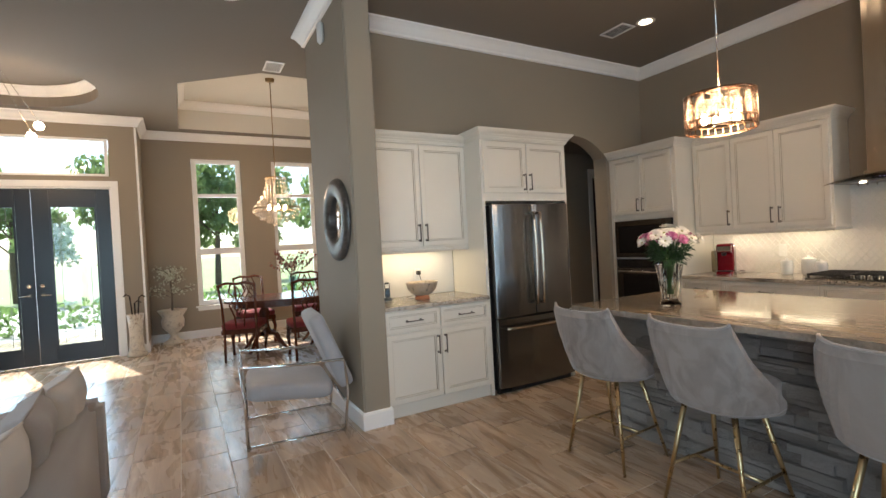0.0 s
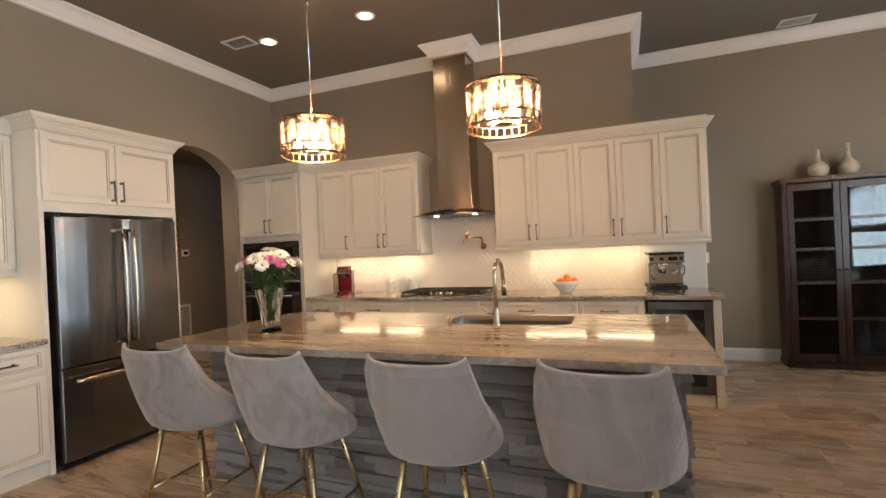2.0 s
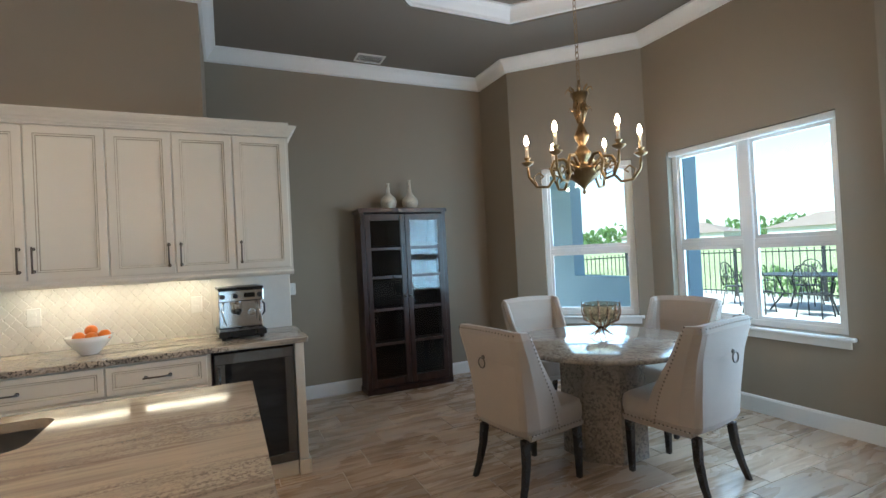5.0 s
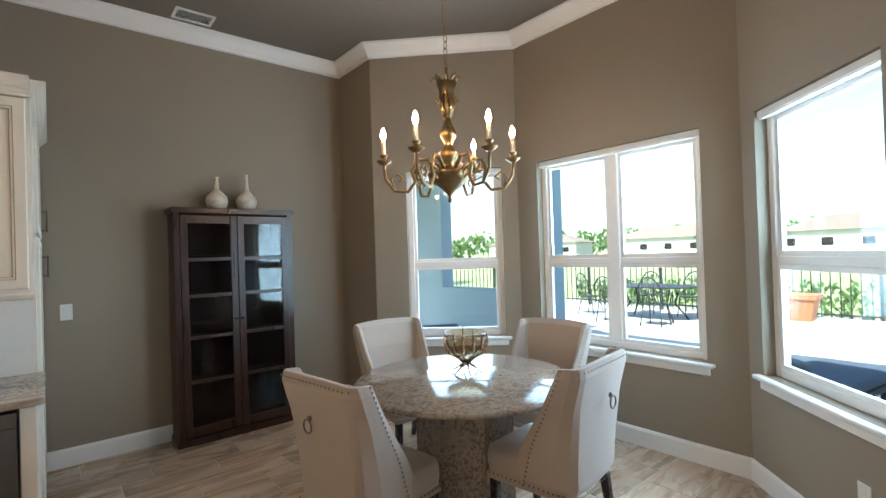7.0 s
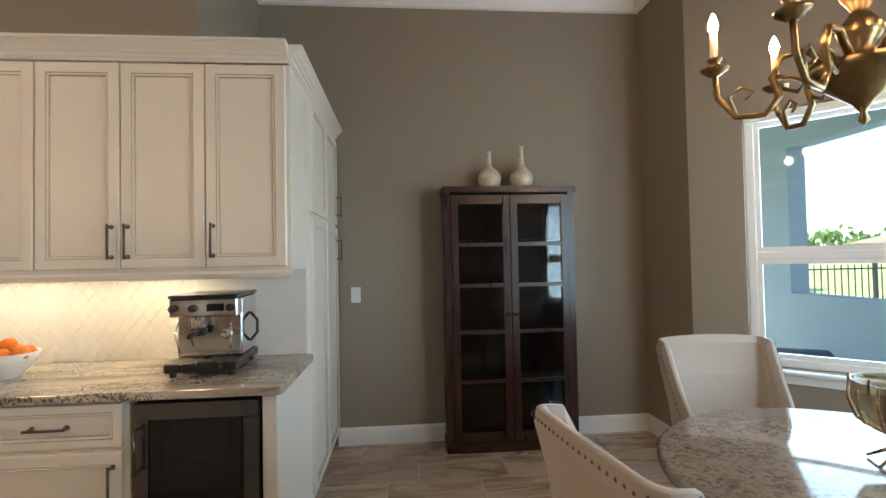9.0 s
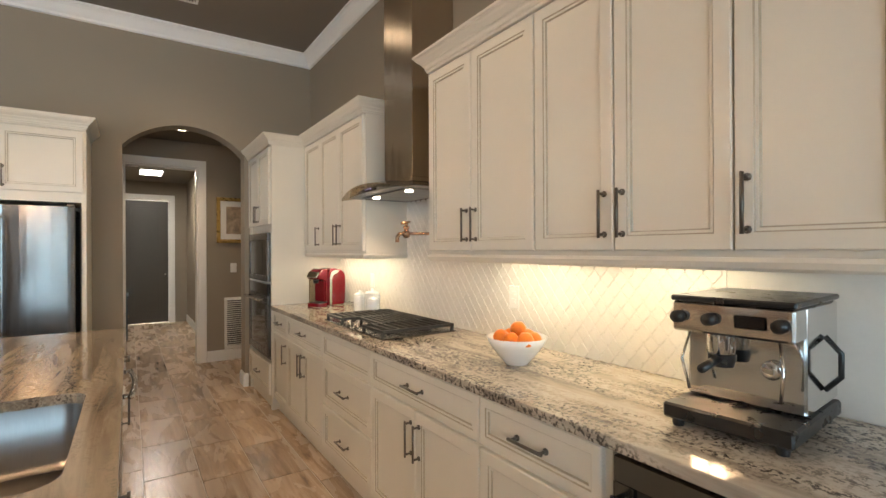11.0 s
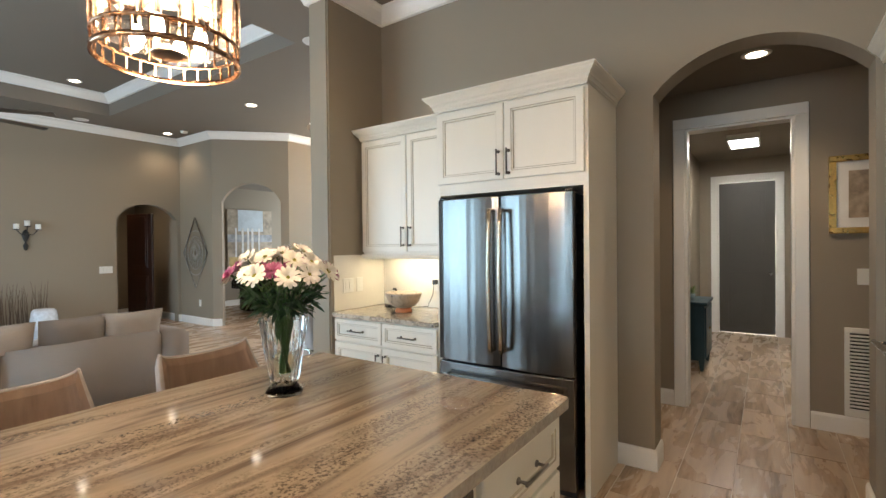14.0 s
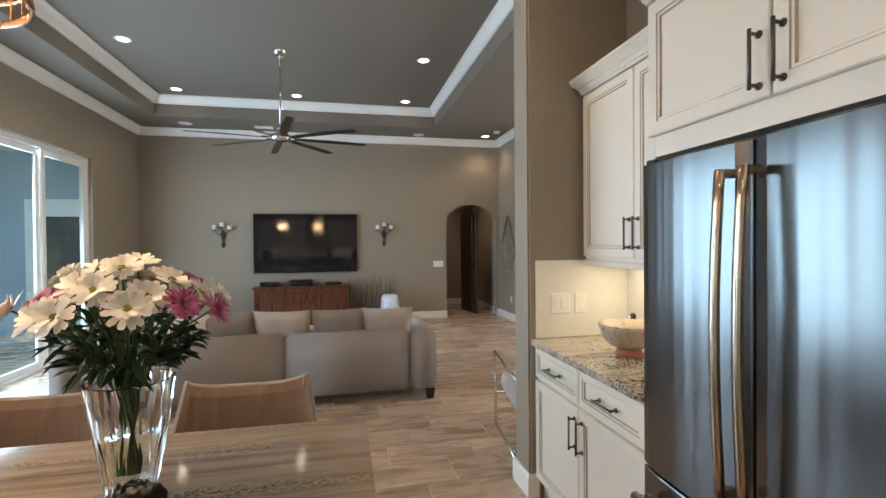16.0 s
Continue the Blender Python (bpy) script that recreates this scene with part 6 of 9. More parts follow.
def pendant(x, y):
    """A drum pendant hung with framed amber crystals."""
    p = thing("pendant_light", pose(x, y, 0), "round bronze pendant light hung with clear crystal bars, lit", "pendant light", "pendants over the island")
    part("canopy", B().lathe([(0.0, H - 0.03), (0.05, H - 0.03), (0.065, H - 0.012), (0.065, H)], 24), CHROME, p)
    part("rod", B().tube([(0, 0, H - 0.03), (0, 0, 2.21)], 0.004, 6).lathe([(0.009, 2.9), (0.013, 2.92), (0.009, 2.94)], 8), CHROME, p)
    R, z0, z1 = 0.187, 1.985, 2.20
    for z, h in ((z1 - 0.014, 0.014), (z0, 0.014), (z0 + 0.052, 0.008), (z1 - 0.022, 0.004)):
        part("ring", B().lathe([(R - 0.002, z), (R + 0.005, z), (R + 0.005, z + h), (R - 0.002, z + h), (R - 0.002, z)], 48), BRONZE, p)
    sp_ = B()
    for k in range(4):
        a = math.pi / 2 * k
        sp_.tube([(0, 0, z1 - 0.005), (R * math.cos(a), R * math.sin(a), z1 - 0.005)], 0.004, 6)
    part("spider", sp_, DARKMETAL, p)
    n = 28
    cr = B()
    for k in range(n):
        a = 2 * math.pi * k / n
        mm = pose(0, 0, 0, 0, 0, math.degrees(a)) @ pose(R - 0.002, 0, 0)
        if k % 2:
            cr.box(-0.007, 0.007, -0.022, 0.022, z0 + 0.075, z1 - 0.03, 0.007, 0, mm)
        else:
            cr.box(-0.018, -0.006, -0.013, 0.013, z0 + 0.062, z1 - 0.055, 0.005, 0, mm)
        part("short_bar", B().box(-0.002, 0.004, -0.0025, 0.0025, z0 + 0.0145, z0 + 0.0515, 0, 0, mm), BRONZE, p)
        if k % 2:
            for s in (-0.0265, 0.0265):
                part("cage_bar", B().box(-0.002, 0.004, s - 0.0018, s + 0.0018, z0 + 0.0605, z1 - 0.0145, 0, 0, mm), BRONZE, p)
    tagged(part("crystals", cr, AMBER, p, "faceted crystal bars"), kind="stuff")
    for k in range(4):
        a = math.pi / 4 + math.pi / 2 * k
        bx, by = 0.085 * math.cos(a), 0.085 * math.sin(a)
        arm = part("lamp_holder", B().tube([(0, 0, z1 - 0.02), (bx, by, z1 - 0.02), (bx, by, z1 - 0.07)], 0.005, 6).lathe([(0.012, 0), (0.012, 0.03), (0.006, 0.04)], 10, at=(bx, by, z1 - 0.11)), DARKMETAL, p)
        part("bulb", B().lathe([(0.0, -0.07), (0.012, -0.062), (0.020, -0.04), (0.016, -0.015), (0.010, 0.0), (0.0, 0.0)], 12, at=(bx, by, z1 - 0.11)), BULB, arm)
    part("disc", B().lathe([(0.0, z0 + 0.018), (0.03, z0 + 0.018), (0.05, z0 + 0.022), (0.05, z0 + 0.026), (0.0, z0 + 0.026)], 20), DARKMETAL, p)
    lamp("pendant_lamp", "POINT", pose(x, y, 2.10), 34, WARM, 0.12)


pendant(2.51, -2.575)
pendant(3.69, -2.60)


def chandelier(x, y, zc):
    c = thing("chandelier", pose(x, y, 0), "antique brass six-arm chandelier with candle bulbs over the table", "chandelier")
    top = 3.69
    part("canopy", B().lathe([(0.0, top - 0.06), (0.03, top - 0.06), (0.06, top - 0.01), (0.065, top)], 20), BRASS, c)
    ch_ = B()
    z = top - 0.06
    k = 0
    while z > zc + 0.60:
        q = 0.014
        ang = 0 if k % 2 else math.pi / 2
        ch_.tube([(q * math.cos(ang) * math.cos(t), q * math.sin(ang) * math.cos(t), z - 0.025 + 0.028 * math.sin(t)) for t in [i * math.pi / 4 for i in range(9)]], 0.0028, 5)
        z -= 0.044
        k += 1
    tagged(part("chain", ch_, BRASS, c), kind="stuff")
    S = 1.38
    prof = [(0.0, -0.15), (0.012, -0.14), (0.006, -0.12), (0.02, -0.10), (0.05, -0.075), (0.086, -0.045), (0.098, -0.02), (0.098, -0.008), (0.06, -0.002), (0.03, 0.01), (0.022, 0.03), (0.04, 0.055), (0.045, 0.075), (0.028, 0.10), (0.016, 0.12), (0.034, 0.15), (0.040, 0.17), (0.026, 0.20), (0.014, 0.23), (0.020, 0.27), (0.014, 0.31), (0.030, 0.35), (0.048, 0.40), (0.030, 0.405), (0.012, 0.41), (0.008, 0.47), (0.0, 0.47)]
    part("stem", B().lathe([(r * S, zc + z_ * S) for r, z_ in prof], 20), BRASS, c, "turned brass stem")
    lv = B()
    for k in range(8):
        a = 2 * math.pi * k / 8
        lf = [(q * math.cos(a), q * math.sin(a), zc + z_ * S) for q, z_ in ((0.018, 0.24), (0.040, 0.30), (0.036, 0.36), (0.055, 0.415), (0.085, 0.43), (0.102, 0.405))]
        lv.tube(lf, 0.008, 6, taper=[0.007, 0.012, 0.010, 0.009, 0.007, 0.002])
        lv.tube([lf[1], ((0.075) * math.cos(a + 0.2), 0.075 * math.sin(a + 0.2), zc + 0.325 * S), (0.085 * math.cos(a + 0.25), 0.085 * math.sin(a + 0.25), zc + 0.30 * S)], 0.005, 5, taper=[0.007, 0.005, 0.002])
    part("leaf_crown", lv, BRASS, c)
    for k in range(6):
        a = radians(60 * k + 23)
        ca, sa = math.cos(a), math.sin(a)
        pr = [(r_ * S, z_ * S) for r_, z_ in ((0.05, 0.0), (0.10, 0.045), (0.15, 0.035), (0.17, -0.02), (0.155, -0.075), (0.19, -0.125), (0.25, -0.125), (0.29, -0.075), (0.295, -0.02))]
        sm_ = []
        for i in range(len(pr) - 1):
            for t in (0, 0.5):
                sm_.append((pr[i][0] * (1 - t) + pr[i + 1][0] * t, pr[i][1] * (1 - t) + pr[i + 1][1] * t))
        sm_.append(pr[-1])
        ab = B().tube([(r * ca, r * sa, zc + z_ + 0.07 * i / (len(sm_) - 1)) for i, (r, z_) in enumerate(sm_)], 0.008, 8, taper=[0.013 - 0.004 * i / len(sm_) for i in range(len(sm_))])
        ab.tube([(r * ca, r * sa, zc + z_) for r, z_ in ((0.165 * S, 0.0), (0.13 * S, -0.01), (0.105 * S, -0.035), (0.12 * S, -0.065), (0.15 * S, -0.045))], 0.007, 6)
        ab.tube([(r * ca, r * sa, zc + z_) for r, z_ in ((0.25 * S, -0.11), (0.265 * S, -0.045), (0.235 * S, -0.015), (0.21 * S, -0.045), (0.23 * S, -0.065))], 0.007, 6)
        arm = part("arm", ab, BRASS, c, "scrolled brass arm")
        at = (0.295 * S * ca, 0.295 * S * sa, zc + 0.07)
        part("drip_pan", B().lathe([(0.0, -0.03), (0.018, -0.028), (0.045, -0.008), (0.048, 0.0), (0.020, 0.002), (0.016, 0.02), (0.026, 0.03), (0.026, 0.036), (0.0, 0.036)], 16, at=at), BRASS, arm)
        part("candle_sleeve", B().lathe([(0.013, 0.037), (0.0135, 0.13), (0.0, 0.131)], 10, at=at), CANDLE, arm)
        part("bulb", B().lathe([(0.008, 0.132), (0.015, 0.145), (0.018, 0.160), (0.013, 0.180), (0.005, 0.202), (0.0, 0.208)], 12, at=at), BULB, arm)
        lamp("candle_lamp", "POINT", pose(x + at[0], y + at[1], zc + 0.235), 4.5, WARM, 0.03)


chandelier(6.93, -1.20, 2.02)

# ceiling fan
fa_ = thing("ceiling_fan", pose(2.41, -7.56, 0), "large brushed nickel ceiling fan with eight slim blades", "ceiling fan")
part("canopy", B().lathe([(0.0, 3.80), (0.05, 3.80), (0.085, 3.845), (0.085, 3.86)], 24), CHROME, fa_)
part("downrod", B().tube([(0, 0, 3.81), (0, 0, 2.88)], 0.014, 10), CHROME, fa_)
part("motor", B().lathe([(0.02, 2.96), (0.05, 2.94), (0.06, 2.89), (0.055, 2.86), (0.11, 2.83), (0.12, 2.80), (0.11, 2.765), (0.04, 2.745), (0.0, 2.74)], 28), CHROME, fa_)
for k in range(8):
    mm = pose(0, 0, 2.79, 0, 0, 45 * k + 12)
    bl = part("blade", B().loft([[(x, -w * 0.5, z), (x, w * 0.5, z - 0.012), (x, w * 0.5, z - 0.006), (x, -w * 0.5, z + 0.006)] for x, w, z in ((0.16, 0.075, 0.0), (0.6, 0.105, 0.004), (1.06, 0.085, 0.0))], 0, False), DARKMETAL, fa_, m=mm)
    part("blade_iron", B().box(0.08, 0.22, -0.018, 0.018, 0.002, 0.012, 0.003), CHROME, bl)


# ---- things on the counters ----
ck = thing("gas_cooktop", pose(2.04, -0.575, 0.912), "stainless gas cooktop with black cast iron grates and steel knobs", "cooktop")
part("tray", B().box(0, 0.88, 0, 0.48, 0.009, 0.018, 0.004), STEEL, ck)
for k, (x, y, r_) in enumerate(((0.155, 0.36, 0.036), (0.155, 0.14, 0.03), (0.44, 0.30, 0.05), (0.725, 0.36, 0.036), (0.725, 0.14, 0.03))):
    part("burner", B().lathe([(0.0, 0.034), (r_ * 0.9, 0.034), (r_, 0.030), (r_, 0.024), (r_ * 1.15, 0.022), (r_ * 1.2, 0.012)], 20, at=(x, y, 0)), IRON, ck)
for g in range(3):
    x0, x1 = 0.012 + g * 0.288, 0.288 + g * 0.288
    gb = B()
    y0, y1 = (0.02, 0.47) if g != 1 else (0.135, 0.47)
    for y in (y0, y1):
        gb.box(x0, x1, y - 0.007, y + 0.007, 0.040, 0.056, 0.002)
    for x in (x0 + 0.006, x1 - 0.006):
        gb.box(x - 0.006, x + 0.006, y0 + 0.0071, y1 - 0.0071, 0.0401, 0.0559)
    n = 9
    for k in range(1, n):
        y = y0 + (y1 - y0) * k / n
        gb.box(x0 + 0.0122, x1 - 0.0122, y - 0.0045, y + 0.0045, 0.043, 0.058)
    for x in (x0 + 0.012, x1 - 0.012):
        for y in (y0, y1):
            gb.box(x - 0.008, x + 0.008, y - 0.0068, y + 0.0068, 0.012, 0.0399)
    part("grate", gb, IRON, ck)
for k in range(5):
    x = 0.325 + (k % 5) * 0.058
    part("knob", B().lathe([(0.020, 0.012), (0.020, 0.018), (0.016, 0.020), (0.015, 0.045), (0.013, 0.048), (0.0, 0.048)], 18, at=(x, 0.045 + (0.035 if k % 2 else 0), 0)), CHROME, ck)

kb = thing("coffee_maker", pose(1.17, -0.24, 0.92, 0, 0, 22), "red single-cup coffee maker with a silver band and a black cord", "coffee maker")
KX = Matrix(((0, 0, 1, 0), (1, 0, 0, 0), (0, 1, 0, 0), (0, 0, 0, 1)))
part("body", B().prism([(-0.05, 0.0), (0.15, 0.0), (0.155, 0.24), (0.14, 0.285), (0.10, 0.31), (0.02, 0.325), (-0.03, 0.32), (-0.05, 0.28)], -0.078, 0.078), REDPLASTIC, kb, m=KX, soften=0.02)
part("front_head", B().prism([(-0.051, 0.20), (-0.051, 0.318), (-0.10, 0.322), (-0.135, 0.30), (-0.165, 0.25), (-0.155, 0.235), (-0.10, 0.225)], -0.070, 0.070), REDPLASTIC, kb, m=KX, soften=0.015)
part("front_column", B().box(-0.068, 0.068, -0.085, -0.045, 0.031, 0.225, 0.012), REDPLASTIC, kb)
part("lid_trim", B().prism([(-0.145, 0.296), (-0.172, 0.252), (-0.165, 0.244), (-0.13, 0.29)], -0.062, 0.062), CHROME, kb, m=KX)
part("base", B().prism(rrect(-0.08, 0.08, -0.16, -0.051, 0.03, 4), 0.0, 0.03), REDPLASTIC, kb)
part("drip_tray", B().box(-0.06, 0.06, -0.14, -0.03, 0.031, 0.038, 0.003), BLACK, kb)
for x0 in (0.0785, -0.0825):
    part("band", B().prism([(-0.040, 0.002), (-0.018, 0.002), (-0.016, 0.235), (0.005, 0.268), (0.06, 0.290), (0.06, 0.306), (0.01, 0.308), (-0.028, 0.285), (-0.038, 0.24)], x0, x0 + 0.004), CHROME, kb, m=KX)
part("brew_head", B().lathe([(0.0, 0.195), (0.02, 0.197), (0.026, 0.224), (0.0, 0.224)], 16, at=(0, -0.125, 0)), BLACK, kb)
part("water_tank", B().box(-0.125, -0.0915, -0.10, 0.10, 0.02, 0.25, 0.008), SMOKE, kb)
part("cord", B().tube([(0.10, 0.16, 0.02), (0.17, 0.20, 0.006), (0.24, 0.26, 0.05), (0.27, 0.30, 0.20)], 0.004, 6).box(0.25, 0.29, 0.295, 0.32, 0.19, 0.22, 0.004), BLACK, kb)

for x, y, s, lab in ((1.72, -0.17, 0.86, "small white ceramic canister with a lid"), (1.90, -0.15, 1.0, "white ceramic canister with a knobbed lid"), (2.02, -0.30 + 0.10, 0.80, "low white ceramic canister with a lid")):
    c = thing("canister", pose(x, y, 0.92), lab, "canister", "canisters by the cooktop")
    part("jar", B().lathe([(0.0, 0), (0.05 * s, 0), (0.058 * s, 0.01), (0.06 * s, 0.13 * s), (0.056 * s, 0.14 * s), (0.0, 0.14 * s)], 28), WHITEC, c)
    part("lid", B().lathe([(0.060 * s, 0.141 * s), (0.061 * s, 0.150 * s), (0.04 * s, 0.165 * s), (0.012 * s, 0.170 * s), (0.014 * s, 0.185 * s), (0.0, 0.192 * s)], 28), WHITEC, c)

pf = thing("pot_filler", pose(2.80, -0.012, 1.40), "copper-bronze pot filler tap on a long arm from the backsplash", "pot filler")
part("wall_plate", B().lathe([(0.034, 0), (0.034, 0.008), (0.020, 0.014), (0.016, 0.03), (0.0, 0.03)], 20, m=pose(0, 0, 0, 90)), BRONZE, pf)
part("riser", B().tube([(0, -0.02, 0), (0, -0.045, 0.004), (0, -0.052, 0.02), (0, -0.052, 0.075), (-0.003, -0.062, 0.092), (-0.012, -0.08, 0.096)], 0.011, 10).lathe([(0.011, 0), (0.016, 0.004), (0.016, 0.014), (0.011, 0.018)], 14, at=(0, -0.052, 0.03)).lathe([(0.011, 0), (0.015, 0.004), (0.015, 0.010), (0.011, 0.014)], 14, at=(0, -0.052, 0.058)), BRONZE, pf)
part("arm", B().tube([(-0.010, -0.078, 0.096), (-0.088, -0.275, 0.096)], 0.0095, 10), BRONZE, pf)
part("valve_body", B().lathe([(0.012, -0.026), (0.020, -0.020), (0.023, -0.005), (0.022, 0.010), (0.014, 0.018), (0.014, 0.028), (0.019, 0.032), (0.019, 0.042), (0.010, 0.048), (0.008, 0.062), (0.0, 0.064)], 18, at=(-0.094, -0.292, 0.096)), BRONZE, pf)
part("lever", B().tube([(-0.105, -0.26, 0.168), (-0.082, -0.33, 0.156)], 0.008, 8, taper=[0.006, 0.009]), BRONZE, pf)
part("spout", B().tube([(-0.098, -0.305, 0.096), (-0.106, -0.335, 0.092), (-0.108, -0.345, 0.075), (-0.108, -0.347, 0.045)], 0.011, 10, taper=[0.012, 0.012, 0.011, 0.013]), BRONZE, pf)

fb = thing("fruit_bowl", pose(3.69, -0.33, 0.92), "white footed bowl on the counter", "bowl")
part("bowl", B().lathe([(0.0, 0.0), (0.045, 0.0), (0.05, 0.006), (0.08, 0.04), (0.11, 0.08), (0.128, 0.115), (0.124, 0.115), (0.105, 0.082), (0.07, 0.04), (0.0, 0.02)], 36), WHITEC, fb)
ro = random.Random(5)
for x, y, z in ((-0.06, 0.02, 0.105), (0.02, -0.05, 0.105), (0.07, 0.03, 0.105), (0.0, 0.065, 0.105), (0.01, 0.0, 0.145), (-0.04, -0.05, 0.11), (0.085, -0.03, 0.112)):
    o = thing("orange", pose(3.69 + x, -0.33 + y, 0.92 + z, ro.uniform(0, 90)), "ripe orange in the white bowl", "orange", "oranges in the bowl")
    part("fruit", B().lathe([(0.0, -0.034), (0.016, -0.031), (0.029, -0.018), (0.035, 0.0), (0.029, 0.018), (0.016, 0.031), (0.004, 0.033), (0.0, 0.031)], 16), ORANGE, o)

es = thing("espresso_machine", pose(4.56, -0.31, 0.92, 0, 0, 4), "chrome espresso machine with black knobs and a drip tray", "espresso machine")
part("housing", B().box(-0.14, 0.14, -0.02, 0.25, 0.065, 0.335, 0.006), CHROME, es)
part("head", B().box(-0.142, 0.142, -0.11, -0.021, 0.255, 0.336, 0.006), CHROME, es)
part("drip_tray", B().box(-0.15, 0.15, -0.15, 0.24, 0.022, 0.063, 0.006), BLACK, es)
part("cup_rail", B().box(-0.145, 0.145, -0.112, 0.25, 0.337, 0.352, 0.004), BLACK, es)
for a in (-0.12, 0.12):
    for c in (-0.12, 0.21):
        part("foot", B().lathe([(0.014, 0), (0.016, 0.01), (0.014, 0.022)], 12, at=(a, c, 0)), BLACK, es)
for x in (-0.12, -0.04, 0.115):
    part("knob", B().lathe([(0.018, 0.0), (0.016, 0.022), (0.0, 0.024)], 14, m=pose(x, -0.112, 0.295, 90)), BLACK, es)
part("display", B().box(0.015, 0.085, -0.116, -0.1115, 0.28, 0.312, 0.002), BLACKGLASS, es)
part("brew_group", B().lathe([(0.03, 0.0), (0.034, 0.02), (0.034, 0.05)], 18, at=(-0.03, -0.07, 0.204)), CHROME, es)
part("portafilter", B().lathe([(0.028, -0.02), (0.033, 0.0), (0.033, 0.012)], 18, at=(-0.03, -0.07, 0.19)).tube([(-0.03, -0.10, 0.192), (-0.03, -0.19, 0.18)], 0.011, 8), BLACK, es)
part("steam_wand", B().tube([(-0.11, -0.07, 0.255), (-0.12, -0.10, 0.18), (-0.10, -0.10, 0.10)], 0.004, 6).tube([(0.10, -0.07, 0.255), (0.115, -0.10, 0.18), (0.11, -0.10, 0.11)], 0.004, 6), CHROME, es)
part("gauge", B().lathe([(0.024, 0.0), (0.024, 0.012), (0.02, 0.014), (0, 0.014)], 18, m=pose(0.07, -0.021, 0.17, 90)), CHROME, es)
part("side_handle", B().tube([(0.142, 0.12, 0.25), (0.175, 0.12, 0.21), (0.175, 0.12, 0.15), (0.142, 0.12, 0.11)], 0.007, 8), BLACK, es)


def plate(m, kind="outlet", w=0.075, h=0.12):
    o = thing("wall_switch" if kind == "switch" else "wall_outlet", m, "white plastic wall switch plate" if kind == "switch" else "white plastic wall outlet plate", "light switch" if kind == "switch" else "outlet")
    part("plate", B().box(-w / 2, w / 2, -0.006, 0, -h / 2, h / 2, 0.003), PLASTIC, o)
    n = 1 if w < 0.1 else 2
    for k in range(n):
        x = (k - (n - 1) / 2) * 0.046
        if kind == "switch":
            part("rocker", B().box(x - 0.016, x + 0.016, -0.0095, -0.0061, -0.033, 0.033, 0.001), PLASTIC, o)
        else:
            for z in (-0.02, 0.02):
                part("socket", B().box(x - 0.014, x + 0.014, -0.0085, -0.0061, z - 0.013, z + 0.013, 0.001), PLASTIC, o)


plate(pose(3.33, -0.0112, 1.15))
plate(pose(4.27, -0.0112, 1.15))
plate(pose(1.62, -0.0112, 1.15))
plate(pose(5.08, 1.11, 1.15, 0, 0, 0), "switch")
plate(pose(0.006, -3.40, 1.12, 0, 0, 90))
plate(pose(0.45, -3.992, 1.12, 0, 0, 180), "switch", 0.12)
plate(pose(0.32, -3.992, 1.12, 0, 0, 180), "outlet")
plate(pose(-1.40, -0.56, 1.18, 0, 0, 90), "switch")
plate(pose(-0.18, -10.6, 1.07, 0, 0, 180), "switch", 0.2)
plate(pose(0.20, -4.22, 0.4, 0, 0, 0))
plate(pose(7.41 + 0.35, -3.0, 0.35, 0, 0, -135))
plate(pose(-1.45, -9.9, 0.4, 0, 0, 90))
plate(pose(-3.3, -8.5, 0.45, 0, 0, 180))

cb = thing("pottery_bowl", pose(0.32, -3.51, 0.92), "round painted pottery bowl with a dark pattern on a terracotta foot", "bowl")
part("bowl", B().lathe([(0.0, 0.035), (0.05, 0.035), (0.09, 0.05), (0.125, 0.085), (0.142, 0.135), (0.146, 0.155), (0.138, 0.155), (0.12, 0.09), (0.06, 0.055), (0.0, 0.05)], 36), POTTERY, cb)
part("foot", B().lathe([(0.0, 0.0), (0.065, 0.0), (0.068, 0.006), (0.055, 0.0345), (0.0, 0.0345)], 28), TERRA, cb)
ph = thing("cordless_phone", pose(0.16, -3.78, 0.92, 0, 0, 70), "black cordless phone in its charging cradle", "telephone")
part("cradle", B().box(-0.04, 0.04, -0.045, 0.045, 0.0, 0.025, 0.008), BLACK, ph)
part("handset", B().box(-0.024, 0.024, -0.012, 0.014, 0.0255, 0.165, 0.008, 0, pose(0, 0.01, 0, -10)), BLACK, ph)
part("display", B().box(-0.017, 0.017, -0.0165, -0.0125, 0.11, 0.145, 0.001, 0, pose(0, 0.01, 0, -10)), PLASTIC, ph)
pl = thing("charger_plug", pose(0.02, -3.40, 1.14, 0, 0, 90), "black charger plug in the wall outlet", "plug")
part("body", B().box(-0.016, 0.016, -0.045, 0.0, -0.02, 0.02, 0.004), BLACK, pl)
part("cord", B().tube([(0, -0.04, -0.015), (0.01, -0.07, -0.10), (-0.05, -0.06, -0.20), (-0.18, -0.12, -0.214)], 0.003, 6), BLACK, pl)
gd = thing("glass_dish", pose(1.95, -1.95, 0.92), "small amber glass candy dish on the island", "glass dish")
part("dish", B().lathe([(0.0, 0.0), (0.03, 0.0), (0.035, 0.012), (0.055, 0.03), (0.05, 0.03), (0.03, 0.014), (0, 0.008)], 20), AMBER, gd)

